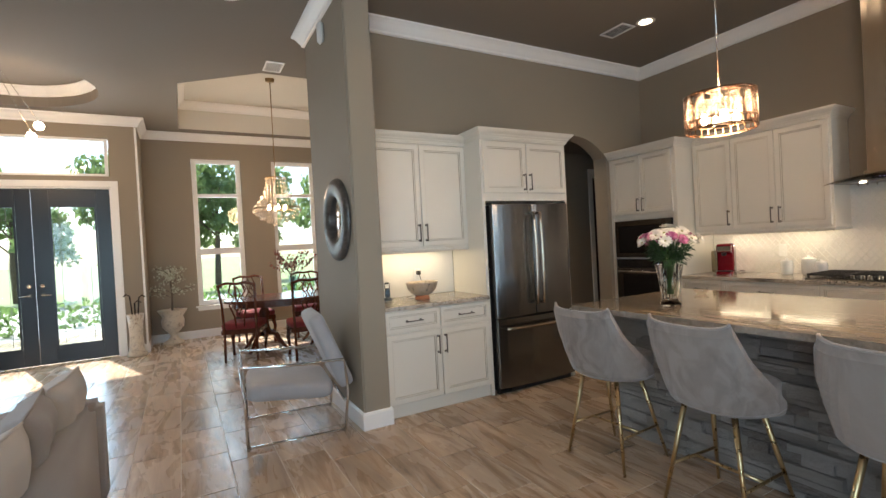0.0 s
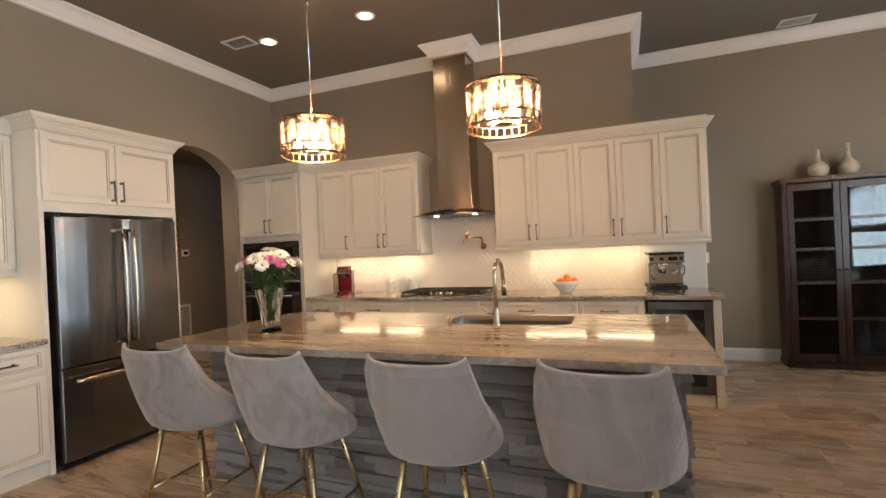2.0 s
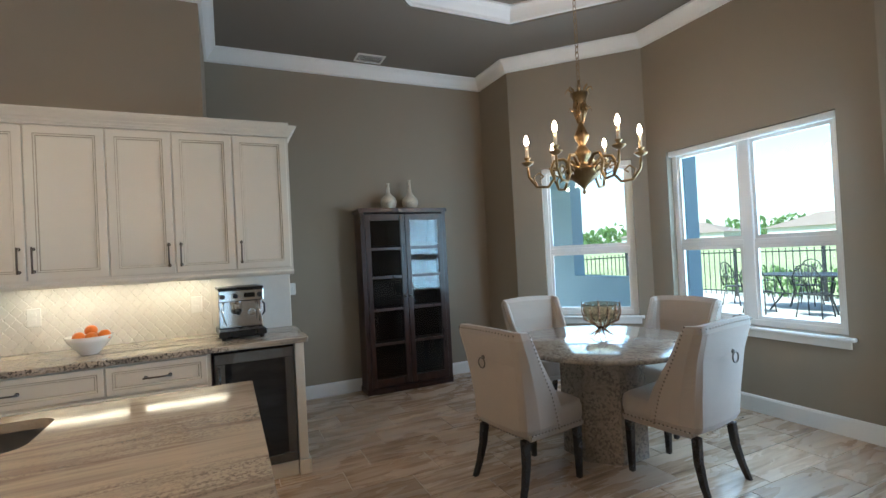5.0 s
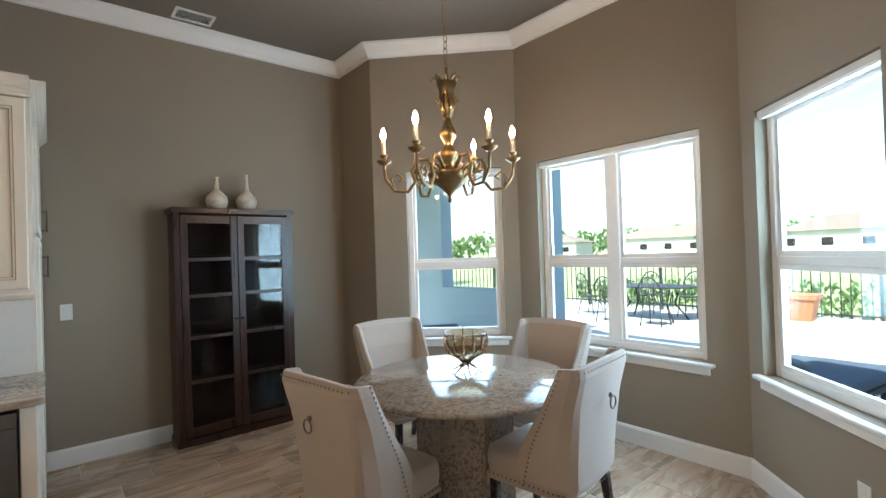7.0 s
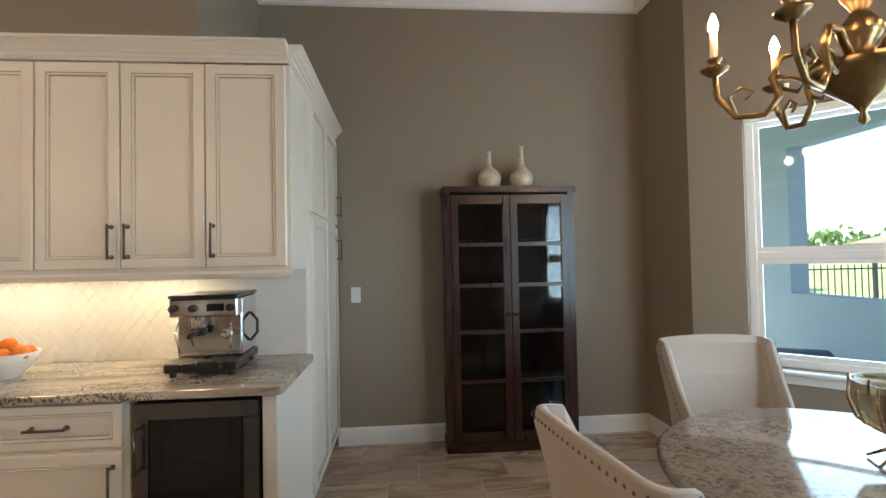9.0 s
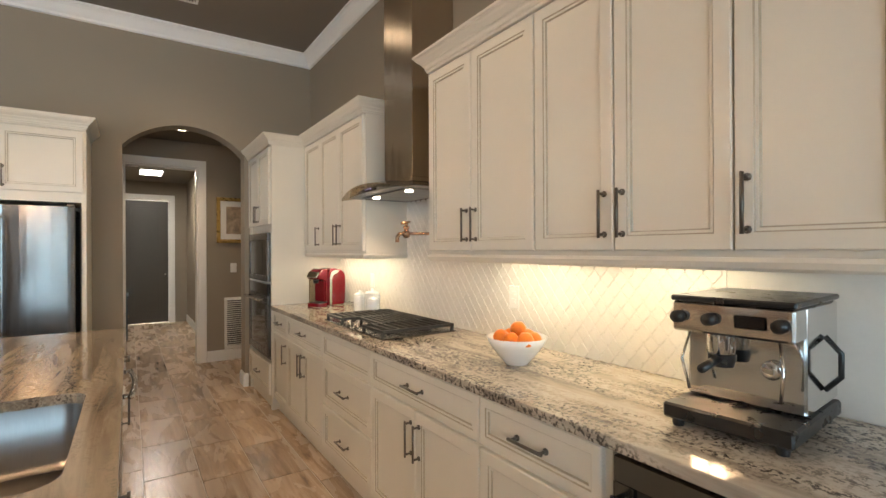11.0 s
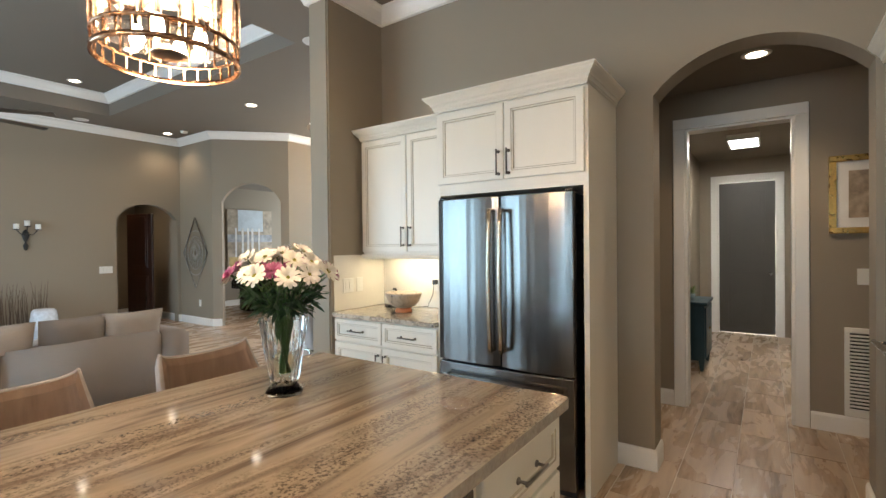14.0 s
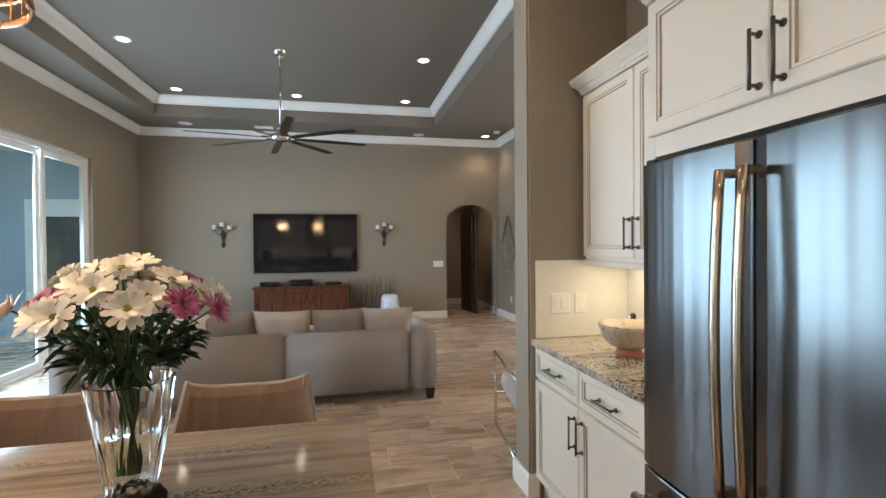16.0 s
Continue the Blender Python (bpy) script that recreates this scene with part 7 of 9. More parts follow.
# ---- flowers on the island ----
V = (2.13, -2.575)
fv = thing("flower_vase", pose(*V, 0.92), "tall cut crystal vase on the island holding green stems", "vase")
prof = [(0.0, 0.0), (0.064, 0.0), (0.070, 0.010), (0.062, 0.022), (0.048, 0.038), (0.052, 0.06), (0.068, 0.16), (0.086, 0.272), (0.081, 0.272), (0.063, 0.16), (0.043, 0.065), (0.040, 0.030), (0.0, 0.012)]
vb = B()
seg = 32
n = len(prof)
vv = []
for k in range(seg):
    a = 2 * math.pi * k / seg
    for j, (r, z) in enumerate(prof):
        f = 1.0 + (0.045 if (k + j) % 2 and 3 < j < 8 else 0.0)
        f *= 1.035 if k % 4 < 2 and 4 < j < 8 else 1.0
        vv.append((r * f * 0.95 * math.cos(a), r * f * 0.95 * math.sin(a), z))
ff = [(k * n + j, ((k + 1) % seg) * n + j, ((k + 1) % seg) * n + j + 1, k * n + j + 1) for k in range(seg) for j in range(n - 1)]
vb.add(vv, ff)
part("glass", vb, CRYSTAL, fv, "faceted crystal")
part("water", B().lathe([(0.0, 0.047), (0.036, 0.066), (0.048, 0.15), (0.0, 0.151)], 24), pane_mat("water", (0.95, 0.98, 0.95), 1.33), fv)
bq = thing("bouquet", pose(*V, 0.945), "bouquet of white daisies and pink chrysanthemums with dark leaves", "flowers")
rf = random.Random(8)
sb = B()
heads = []
for k in range(33):
    a = 2.399 * k
    q = math.sqrt((k + 0.5) / 33)
    rad = 0.195 * q
    z = 0.475 - 0.085 * q ** 2.6 + rf.uniform(-0.02, 0.02)
    p = Vector((rad * math.cos(a), rad * math.sin(a), z))
    heads.append((p, q))
    base_ = Vector((0.02 * math.cos(a + 2.5), 0.02 * math.sin(a + 2.5), 0.05))
    neck = Vector((0.042 * q * math.cos(a), 0.042 * q * math.sin(a), 0.27))
    sb.tube([base_, neck, neck.lerp(p, 0.5) + Vector((0, 0, 0.02)), p], 0.0023, 5)
tagged(part("stems", sb, STEM, bq), kind="stuff")


def flower(p, out, r, mt, petals, layers, eye, name):
    q = out.to_track_quat("Z", "Y").to_matrix().to_4x4()
    b = B()
    for l in range(layers):
        tilt = 12 + 24 * l
        rr_ = r * (1 - 0.2 * l)
        for k in range(petals):
            a = 360 * (k + 0.5 * (l % 2)) / petals + rf.uniform(-5, 5)
            ti = radians(tilt + rf.uniform(-10, 10))
            w = rr_ * 2.0 / petals * 2.1
            m = pose(0, 0, 0, 0, 0, a)
            pts = []
            for t, ww in ((0.12, 0.35), (0.5, 0.8), (0.82, 1.0), (1.0, 0.6)):
                x, z = rr_ * t * math.cos(ti), rr_ * t * math.sin(ti) * (1.2 - 0.35 * t)
                pts += [(x, -w * ww / 2, z), (x, w * ww / 2, z + 0.001)]
            b.add(pts, [(0, 2, 3, 1), (2, 4, 5, 3), (4, 6, 7, 5)], 0, True, m)
    h = part(name, b, mt, bq, m=Matrix.Translation(p) @ q)
    if eye:
        part("eye", B().lathe([(0.0, 0.006), (r * 0.20, 0.006), (r * 0.24, 0.001)], 10), PETAL_Y, h)
    return h


lb = B()
for i, (p, q) in enumerate(heads):
    out = (Vector((p.x, p.y, 0)) * 3.4 + Vector((0, 0, 0.50 - 0.12 * q))).normalized()
    if (abs(p.x) > 0.10 and i % 2 == 0) or i % 11 == 4:
        flower(p, out, 0.040, PETAL_P, 22, 3, False, "pink_flower")
    else:
        flower(p, out, rf.uniform(0.038, 0.046), PETAL_W, 13, 2, True, "daisy")
for k in range(420):
    a, q = rf.uniform(0, 6.283), math.sqrt(rf.uniform(0.02, 1))
    z = 0.27 + (0.47 - 0.15 * q - 0.27) * rf.uniform(0.0, 1.0)
    rad = (0.05 + (0.21 - 0.05) * min(1, (z - 0.25) / 0.16)) * q
    p = Vector((rad * math.cos(a), rad * math.sin(a), z))
    m = Matrix.Translation(p) @ pose(0, 0, 0, rf.uniform(-50, 50), rf.uniform(-60, 40), math.degrees(a) + rf.uniform(-40, 40))
    l, w = rf.uniform(0.03, 0.065), rf.uniform(0.009, 0.018)
    lb.add([(0, 0, 0), (l * 0.35, -w / 2, 0.002), (l * 0.75, -w * 0.35, 0), (l, 0, -0.006), (l * 0.75, w * 0.35, 0), (l * 0.35, w / 2, 0.002)], [(0, 1, 2, 3, 4, 5)], 0, False, m)
tagged(part("leaves", lb, LEAF, bq), kind="stuff")

# ---- bay: cabinet, vases, bowl ----
hu = thing("display_cabinet", pose(6.24, 1.095, 0), "tall dark espresso wood display cabinet with glazed doors", "display cabinet")
W2 = 0.485
bb = B()
bb.box(-W2, -W2 + 0.03, -0.245, -0.02, 0.06, 1.90)
bb.box(W2 - 0.03, W2, -0.245, -0.02, 0.06, 1.90)
bb.box(-W2 + 0.03, W2 - 0.03, -0.02, 0.0, 0.06, 1.90)
bb.box(-W2 + 0.03, W2 - 0.03, -0.24, -0.02, 0.0605, 0.10)
part("body", bb, DARKWOOD, hu)
part("top", B().box(-W2 - 0.02, W2 + 0.02, -0.275, 0.0, 1.90, 1.945, 0.008), DARKWOOD, hu)
part("plinth", B().box(-W2 - 0.008, W2 + 0.008, -0.262, 0.0, 0.0, 0.0595, 0.006).box(-W2 + 0.1, W2 - 0.1, -0.264, -0.2621, 0.0, 0.03), DARKWOOD, hu)
for z in (0.50, 0.86, 1.20, 1.55):
    part("shelf", B().box(-W2 + 0.031, W2 - 0.031, -0.225, -0.021, z, z + 0.018), DARKWOOD, hu)
for s in (-1, 1):
    xa, xb = (-W2 + 0.045, -0.002) if s < 0 else (0.002, W2 - 0.045)
    db = B()
    db.box(xa, xa + 0.055, -0.270, -0.247, 0.075, 1.88, 0.003)
    db.box(xb - 0.055, xb, -0.270, -0.247, 0.075, 1.88, 0.003)
    for z0, z1 in ((0.075, 0.15), (1.815, 1.88)):
        db.box(xa + 0.055, xb - 0.055, -0.269, -0.248, z0, z1)
    d = part("door", db, DARKWOOD, hu)
    for z in (0.50, 0.86, 1.20, 1.50):
        part("glazing_bar", B().box(xa + 0.055, xb - 0.055, -0.268, -0.249, z, z + 0.028), DARKWOOD, d)
    part("pane", B().box(xa + 0.055, xb - 0.055, -0.259, -0.255, 0.15, 1.815), pane_mat("dark_cabinet_glass", (0.55, 0.55, 0.56)), d)
    part("door_knob", B().lathe([(0.010, 0), (0.006, 0.012), (0.013, 0.02), (0.0, 0.028)], 12, m=pose(s * 0.028, -0.270, 1.0, 90)), DARKMETAL, d)
for s in (-1, 1):
    part("stile", B().box(s * (W2 - 0.043), s * W2, -0.262, -0.2455, 0.06, 1.90), DARKWOOD, hu)
for x, h, lab in ((6.12, 1.0, "mottled cream bottle vase with a slim neck"), (6.37, 1.14, "taller mottled cream bottle vase")):
    v = thing("bottle_vase", pose(x, 0.97, 1.945), lab, "vase", "vases on the display cabinet")
    part("body", B().lathe([(0.0, 0), (0.045, 0), (0.078, 0.03), (0.090, 0.075), (0.080, 0.115), (0.045, 0.150), (0.022, 0.172 * h), (0.015, 0.27 * h), (0.022, 0.285 * h), (0.016, 0.285 * h), (0.0, 0.27 * h)], 28), CREAMVASE, v)
gb = thing("glass_centrepiece", pose(6.95, -1.28, 0.76), "smoked glass bowl held on a cast metal branch stand", "bowl")
part("bowl", B().lathe([(0.0, 0.10), (0.06, 0.105), (0.11, 0.135), (0.13, 0.19), (0.132, 0.25), (0.128, 0.25), (0.125, 0.19), (0.10, 0.14), (0.0, 0.108)], 36), SMOKE, gb)
tw = B()
for k in range(13):
    a = 2 * math.pi * k / 13
    c_, s_ = math.cos(a), math.sin(a)
    tw.tube([(0.015 * c_, 0.015 * s_, 0.06), (0.05 * c_, 0.05 * s_, 0.095), (0.118 * c_, 0.118 * s_, 0.13), (0.137 * c_, 0.137 * s_, 0.19), (0.133 * c_, 0.133 * s_, 0.225 + 0.02 * (k % 3))], 0.005, 6, taper=[0.008, 0.007, 0.006, 0.005, 0.003])
tagged(part("branches", tw, BRONZE, gb, "bronzed metal branches"), kind="stuff")
fb2 = B()
for k in range(6):
    a = 2 * math.pi * k / 6
    fb2.tube([(0.0, 0.0, 0.07), (0.04 * math.cos(a), 0.04 * math.sin(a), 0.045), (0.10 * math.cos(a), 0.10 * math.sin(a), 0.005)], 0.006, 6, taper=[0.009, 0.007, 0.004])
part("feet", fb2, BRONZE, gb)

# ---- walls near the kitchen ----
rm = thing("round_mirror", pose(0.24, -4.222, 1.655), "round wall mirror in a wide distressed dark metal frame", "mirror")
part("frame", B().lathe([(0.19, 0.012), (0.20, 0.035), (0.27, 0.05), (0.33, 0.035), (0.345, 0.015), (0.345, 0.0), (0.19, 0.0), (0.19, 0.012)], 48, m=pose(0, 0, 0, 90)), mat("distressed_dark_metal", (0.12, 0.11, 0.10), 0.4, 0.6, var=0.5, scale=18, relief=0.3), rm)
part("glass", B().lathe([(0.0, 0.0105), (0.189, 0.0105), (0.189, 0.002)], 48, m=pose(0, 0, 0, 90)), MIRROR, rm)
ms = thing("motion_sensor", pose(0.10, -4.222, 3.28), "small white motion sensor high on the wall", "motion sensor")
part("body", B().box(-0.045, 0.045, -0.045, 0, -0.09, 0.09, 0.015), PLASTIC, ms)


def framed(name, m, w, h, frame_mt, label, art, fw=0.045, matw=0.05, cat="picture"):
    p = thing(name, m, label, cat)
    fb_ = B()
    fb_.box(-w / 2, w / 2, -0.03, 0, h / 2 - fw, h / 2, 0.006).box(-w / 2, w / 2, -0.03, 0, -h / 2, -h / 2 + fw, 0.006)
    fb_.box(-w / 2, -w / 2 + fw, -0.0295, 0, -h / 2 + fw, h / 2 - fw, 0.0).box(w / 2 - fw, w / 2, -0.0295, 0, -h / 2 + fw, h / 2 - fw)
    part("frame", fb_, frame_mt, p)
    if matw:
        part("mount", B().box(-w / 2 + fw, w / 2 - fw, -0.012, -0.002, -h / 2 + fw, h / 2 - fw), WHITEC, p)
    a0 = fw + matw
    part("picture", B().box(-w / 2 + a0, w / 2 - a0, -0.016, -0.0125, -h / 2 + a0, h / 2 - a0), art, p)
    return p


ART1 = mat("muted_watercolour", (0.32, 0.25, 0.18), 0.6, var=0.7, scale=9, fine=30)
framed("picture", pose(-1.40, -0.54, 1.79, 0, 0, 90), 0.44, 0.58, GILT, "gilt-framed small painting with a white mount", ART1, 0.045, 0.07)
framed("picture", pose(-2.6, -2.05, 1.60, 0, 0, 180), 0.5, 0.6, WHITEC, "white-framed picture on the corridor wall", ART1, 0.05, 0.08)
th_ = thing("thermostat", pose(-1.40, -0.22, 1.50, 0, 0, 90), "small white wall thermostat", "thermostat")
part("body", B().box(-0.06, 0.06, -0.025, 0, -0.045, 0.045, 0.006), PLASTIC, th_)
part("display", B().box(-0.03, 0.03, -0.0265, -0.0251, -0.02, 0.02), BLACKGLASS, th_)
rg = thing("return_air_grille", pose(-1.40, -0.42, 0.47, 0, 0, 90), "white slatted return air grille low on the wall", "air vent")
part("frame", B().box(-0.25, 0.25, -0.012, 0, 0.29, 0.33, 0.003).box(-0.25, 0.25, -0.012, 0, -0.33, -0.29, 0.003).box(-0.25, -0.22, -0.0118, 0, -0.29, 0.29).box(0.22, 0.25, -0.0118, 0, -0.29, 0.29), PLASTIC, rg)
# black sheet that paints the shaded duct behind the grille
part("backing", B().box(-0.22, 0.22, -0.003, -0.001, -0.29, 0.29), BLACK, rg)
for k in range(22):
    part("slat", B().box(-0.22, 0.22, -0.0095, 0.0095, -0.001, 0.001), PLASTIC, rg, m=pose(0, -0.008, -0.28 + 0.0262 * k, 40))
fl = thing("corridor_light", pose(-3.8, -1.38, 2.74), "square white ceiling light panel, lit", "ceiling light")
part("frame", B().box(-0.32, 0.32, -0.17, -0.15, -0.07, 0).box(-0.32, 0.32, 0.15, 0.17, -0.07, 0).box(-0.32, -0.30, -0.15, 0.15, -0.07, 0).box(0.30, 0.32, -0.15, 0.15, -0.07, 0), PLASTIC, fl)
part("diffuser", B().box(-0.30, 0.30, -0.15, 0.15, -0.068, -0.01), FLUOR, fl)
lamp("corridor_lamp", "AREA", pose(-3.8, -1.38, 2.66), 24, (1, 0.95, 0.86), 0.6, 0.3)
tc_ = thing("small_cabinet", pose(-3.05, -1.87, 0, 0, 0, 180), "dark teal painted cabinet with wire-front doors", "cabinet")
part("body", B().box(-0.33, 0.33, -0.15, 0.16, 0.12, 0.74, 0.006), TEAL, tc_)
part("top", B().box(-0.36, 0.36, -0.18, 0.17, 0.741, 0.775, 0.006), TEAL, tc_)
for s in (-1, 1):
    d = part("door", B().box(s * 0.01, s * 0.31, -0.168, -0.1505, 0.15, 0.71, 0.004), TEAL, tc_)
    part("knob", B().lathe([(0.008, 0), (0.012, 0.012), (0, 0.018)], 10, m=pose(s * 0.04, -0.168, 0.45, 90)), BRASS, d)
    for y in (-0.12, 0.13):
        part("leg", B().loft([[(s * 0.29 + a * r, y + c * r, z) for a, c in ((-1, -1), (1, -1), (1, 1), (-1, 1))] for z, r in ((0, 0.015), (0.12, 0.03))], 0, False), TEAL, tc_)
pp = thing("potted_plant", pose(-2.95, -1.88, 0.775), "small green plant in a grey pot on the teal cabinet", "plant")
part("pot", B().lathe([(0.0, 0), (0.035, 0), (0.05, 0.07), (0.045, 0.07), (0.0, 0.06)], 18), STUCCOB, pp)
pb = B()
for k in range(60):
    a = rf.uniform(0, 6.28)
    m = pose(0.02 * math.cos(a), 0.02 * math.sin(a), 0.06 + rf.uniform(0, 0.05), 0, -rf.uniform(20, 75), math.degrees(a))
    pb.add([(0, 0, 0), (0.04, -0.008, 0), (0.075, 0, -0.004), (0.04, 0.008, 0)], [(0, 1, 2, 3)], 0, False, m)
tagged(part("leaves", pb, TREELEAF, pp), kind="stuff")

# ---- family room ----
tv = thing("television", pose(2.335, -10.60, 1.50, 0, 0, 180), "large black flat television on the wall", "television")
part("body", B().box(-0.93, 0.93, -0.07, -0.02, -0.545, 0.545, 0.006), BLACK, tv)
part("screen", B().box(-0.915, 0.915, -0.0745, -0.0705, -0.53, 0.53), BLACKGLASS, tv)
part("bracket", B().box(-0.3, 0.3, -0.0195, 0, -0.2, 0.2), DARKMETAL, tv)
mc = thing("media_console", pose(2.39, -10.30, 0, 0, 0, 180), "red-brown wooden media console under the television", "media console")
part("body", B().box(-0.80, 0.80, -0.22, 0.23, 0.08, 0.70, 0.006), ORANGEWOOD, mc)
part("top", B().box(-0.83, 0.83, -0.25, 0.235, 0.701, 0.735, 0.006), ORANGEWOOD, mc)
part("plinth", B().box(-0.78, 0.78, -0.20, 0.22, 0.0, 0.079), ORANGEWOOD, mc)
for x0, x1, z0, z1 in ((-0.77, -0.27, 0.12, 0.67), (0.27, 0.77, 0.12, 0.67), (-0.25, 0.25, 0.45, 0.67)):
    db = B()
    door_face(db, x0, x1, z0, z1)
    part("door", db, (ORANGEWOOD, DARKWOOD), mc, m=pose(0, -0.222, 0))
for x, w, h, mt, lab in ((2.95, 0.17, 0.08, CHROME, "silver media player on the console"), (2.42, 0.20, 0.10, BLACK, "black receiver on the console"), (1.85, 0.14, 0.05, BLACK, "slim black disc player on the console")):
    e = thing("media_box", pose(x, -10.38, 0.735, 0, 0, 180), lab, "media player")
    part("case", B().box(-w, w, -0.13, 0.13, 0.008, h, 0.004), mt, e)
    part("front_panel", B().box(-w * 0.95, w * 0.95, -0.134, -0.1305, 0.012, h - 0.006), BLACKGLASS, e)
    for s in (-1, 1):
        part("foot", B().box(s * w * 0.8 - 0.012, s * w * 0.8 + 0.012, -0.10, 0.10, 0, 0.0078), BLACK, e)


def sconce(x):
    s_ = thing("wall_sconce", pose(x, -10.60, 1.66, 0, 0, 180), "dark iron wall sconce holding three pillar candles", "wall sconce", "sconces beside the television")
    part("backplate", B().lathe([(0.0, -0.24), (0.02, -0.22), (0.035, -0.16), (0.012, -0.12), (0.03, -0.06), (0.05, 0.0), (0.03, 0.06), (0.0, 0.09)], 12, sx=1.0, sy=0.35, at=(0, -0.02, 0)), IRON, s_)
    for dx, z in ((-0.13, 0.08), (0, 0.13), (0.13, 0.08)):
        part("arm", B().tube([(0, -0.03, 0.02), (dx * 0.5, -0.09, -0.01 + z * 0.2), (dx, -0.11, z)], 0.006, 6).lathe([(0.0, 0), (0.035, 0.0), (0.045, 0.012), (0.0, 0.012)], 14, at=(dx, -0.11, z)), IRON, s_)
        part("candle", B().lathe([(0.0, 0), (0.036, 0.0), (0.036, 0.08), (0.0, 0.08)], 16, at=(dx, -0.11, z + 0.0125)), WHITEC, s_)


sconce(3.78)
sconce(0.89)
tg = thing("twig_screen", pose(1.15, -10.30, 0), "row of bare grey branches standing beside the console", "dried branches")
tb2 = B()
rt = random.Random(2)
for k in range(46):
    x = -0.42 + 0.84 * k / 45
    y = rt.uniform(-0.06, 0.06)
    pts = [(x + rt.uniform(-0.01, 0.01) * i, y + rt.uniform(-0.01, 0.01) * i, i * rt.uniform(0.19, 0.24)) for i in range(5)]
    tb2.tube(pts, 0.007, 5, taper=[0.009, 0.008, 0.006, 0.004, 0.002])
tagged(part("branches", tb2, BARK, tg), kind="stuff")
part("base", B().box(-0.45, 0.45, -0.08, 0.08, 0.0, 0.04, 0.006), DARKWOOD, tg)
wv = thing("patterned_pot", pose(0.85, -9.95, 0), "white and blue patterned garden stool beside the sofa", "garden stool")
part("body", B().lathe([(0.0, 0), (0.12, 0), (0.15, 0.03), (0.18, 0.28), (0.15, 0.52), (0.12, 0.56), (0.0, 0.565)], 28), mat("blue_white_glaze", (0.55, 0.58, 0.62), 0.2, var=0.35, scale=10, fine=25), wv)
dm = thing("wall_medallion", pose(-1.44, -10.0, 1.34, 0, 0, 90), "diamond-shaped pierced metal wall ornament", "wall art")
part("frame", B().tube([(0, -0.02, 0.66), (0.42, -0.02, 0), (0, -0.02, -0.66), (-0.42, -0.02, 0), (0, -0.02, 0.66)], 0.012, 6), DARKMETAL, dm)
db = B()
for k in range(24):
    a = 2 * math.pi * k / 24
    for r0, r1 in ((0.05, 0.16), (0.18, 0.27)):
        c, s = math.cos(a + r0 * 3), math.sin(a + r0 * 3)
        c2_, s2_ = math.cos(a + 0.2 + r0 * 3), math.sin(a + 0.2 + r0 * 3)
        db.tube([(r0 * c, -0.02, r0 * s), ((r0 + r1) / 2 * c2_, -0.035, (r0 + r1) / 2 * s2_), (r1 * c, -0.02, r1 * s)], 0.007, 5)
for r0 in (0.17, 0.28, 0.38):
    db.tube([(r0 * 0.95 * math.cos(a), -0.02, r0 * math.sin(a) * 1.1) for a in [k * math.pi / 16 for k in range(33)]], 0.006, 5)
tagged(part("filigree", db, SILVERLEAF, dm), kind="stuff")

# ---- foyer ----
fm = thing("sunburst_mirror", pose(-3.41, -8.498, 1.66, 0, 0, 180), "round mirror in a scalloped silver frame", "mirror")
part("glass", B().lathe([(0.0, 0.022), (0.31, 0.022), (0.31, 0.004)], 48, m=pose(0, 0, 0, 90)), MIRROR, fm)
fr2 = B()
fr2.lathe([(0.311, 0.0), (0.311, 0.035), (0.36, 0.05), (0.42, 0.03), (0.43, 0.0), (0.311, 0.0)], 48, m=pose(0, 0, 0, 90))
for k in range(44):
    a = 2 * math.pi * k / 44
    fr2.lathe([(0.0, -0.02), (0.028, 0.0), (0.0, 0.02)], 6, m=pose(0.435 * math.cos(a), -0.015, 0.435 * math.sin(a), 90))
part("frame", fr2, PLASTIC, fm)
cs = thing("console_table", pose(-3.32, -8.28, 0, 0, 0, 180), "antique white mirrored console table with turned legs", "console table")
part("top", B().box(-0.74, 0.74, -0.17, 0.17, 0.80, 0.825, 0.004), SILVERLEAF, cs)
for k in range(3):
    x = -0.48 + 0.48 * k
    d = part("drawer", B().box(x - 0.22, x + 0.22, -0.172, 0.16, 0.67, 0.795, 0.003), SILVERLEAF, cs)
    part("mirror_panel", B().box(x - 0.19, x + 0.19, -0.1755, -0.1725, 0.69, 0.775), MIRROR, d)
part("shelf", B().box(-0.71, 0.71, -0.15, 0.15, 0.16, 0.185, 0.003), SILVERLEAF, cs)
for x in (-0.70, -0.24, 0.24, 0.70):
    for y in (-0.14, 0.14):
        part("leg", B().lathe([(0.018, 0), (0.022, 0.10), (0.028, 0.15), (0.018, 0.2), (0.022, 0.5), (0.03, 0.62), (0.02, 0.669)], 10, at=(x, y, 0)), SILVERLEAF, cs)
for x, r_, h, mt, lab in ((-2.83, 0.05, 0.22, PILLOW, "thick white pillar candle on the console"), (-3.05, 0.045, 0.17, WHITEC, "white pillar candle on the console"), (-3.50, 0.05, 0.18, TEAL, "squat teal glass vase on the console")):
    c = thing("candle" if mt is not TEAL else "vase", pose(x, -8.28, 0.825), lab, "candle" if mt is not TEAL else "vase")
    part("body", B().lathe([(0.0, 0), (r_, 0), (r_, h * 0.75), (r_ * 0.75, h * 0.85), (r_ * 0.8, h), (0.0, h)] if mt is TEAL else [(0, 0), (r_, 0), (r_, h), (0, h)], 20), mt, c)
cd = thing("candlestick", pose(-3.95, -8.28, 0.825), "tall turned silver candlestick", "candlestick")
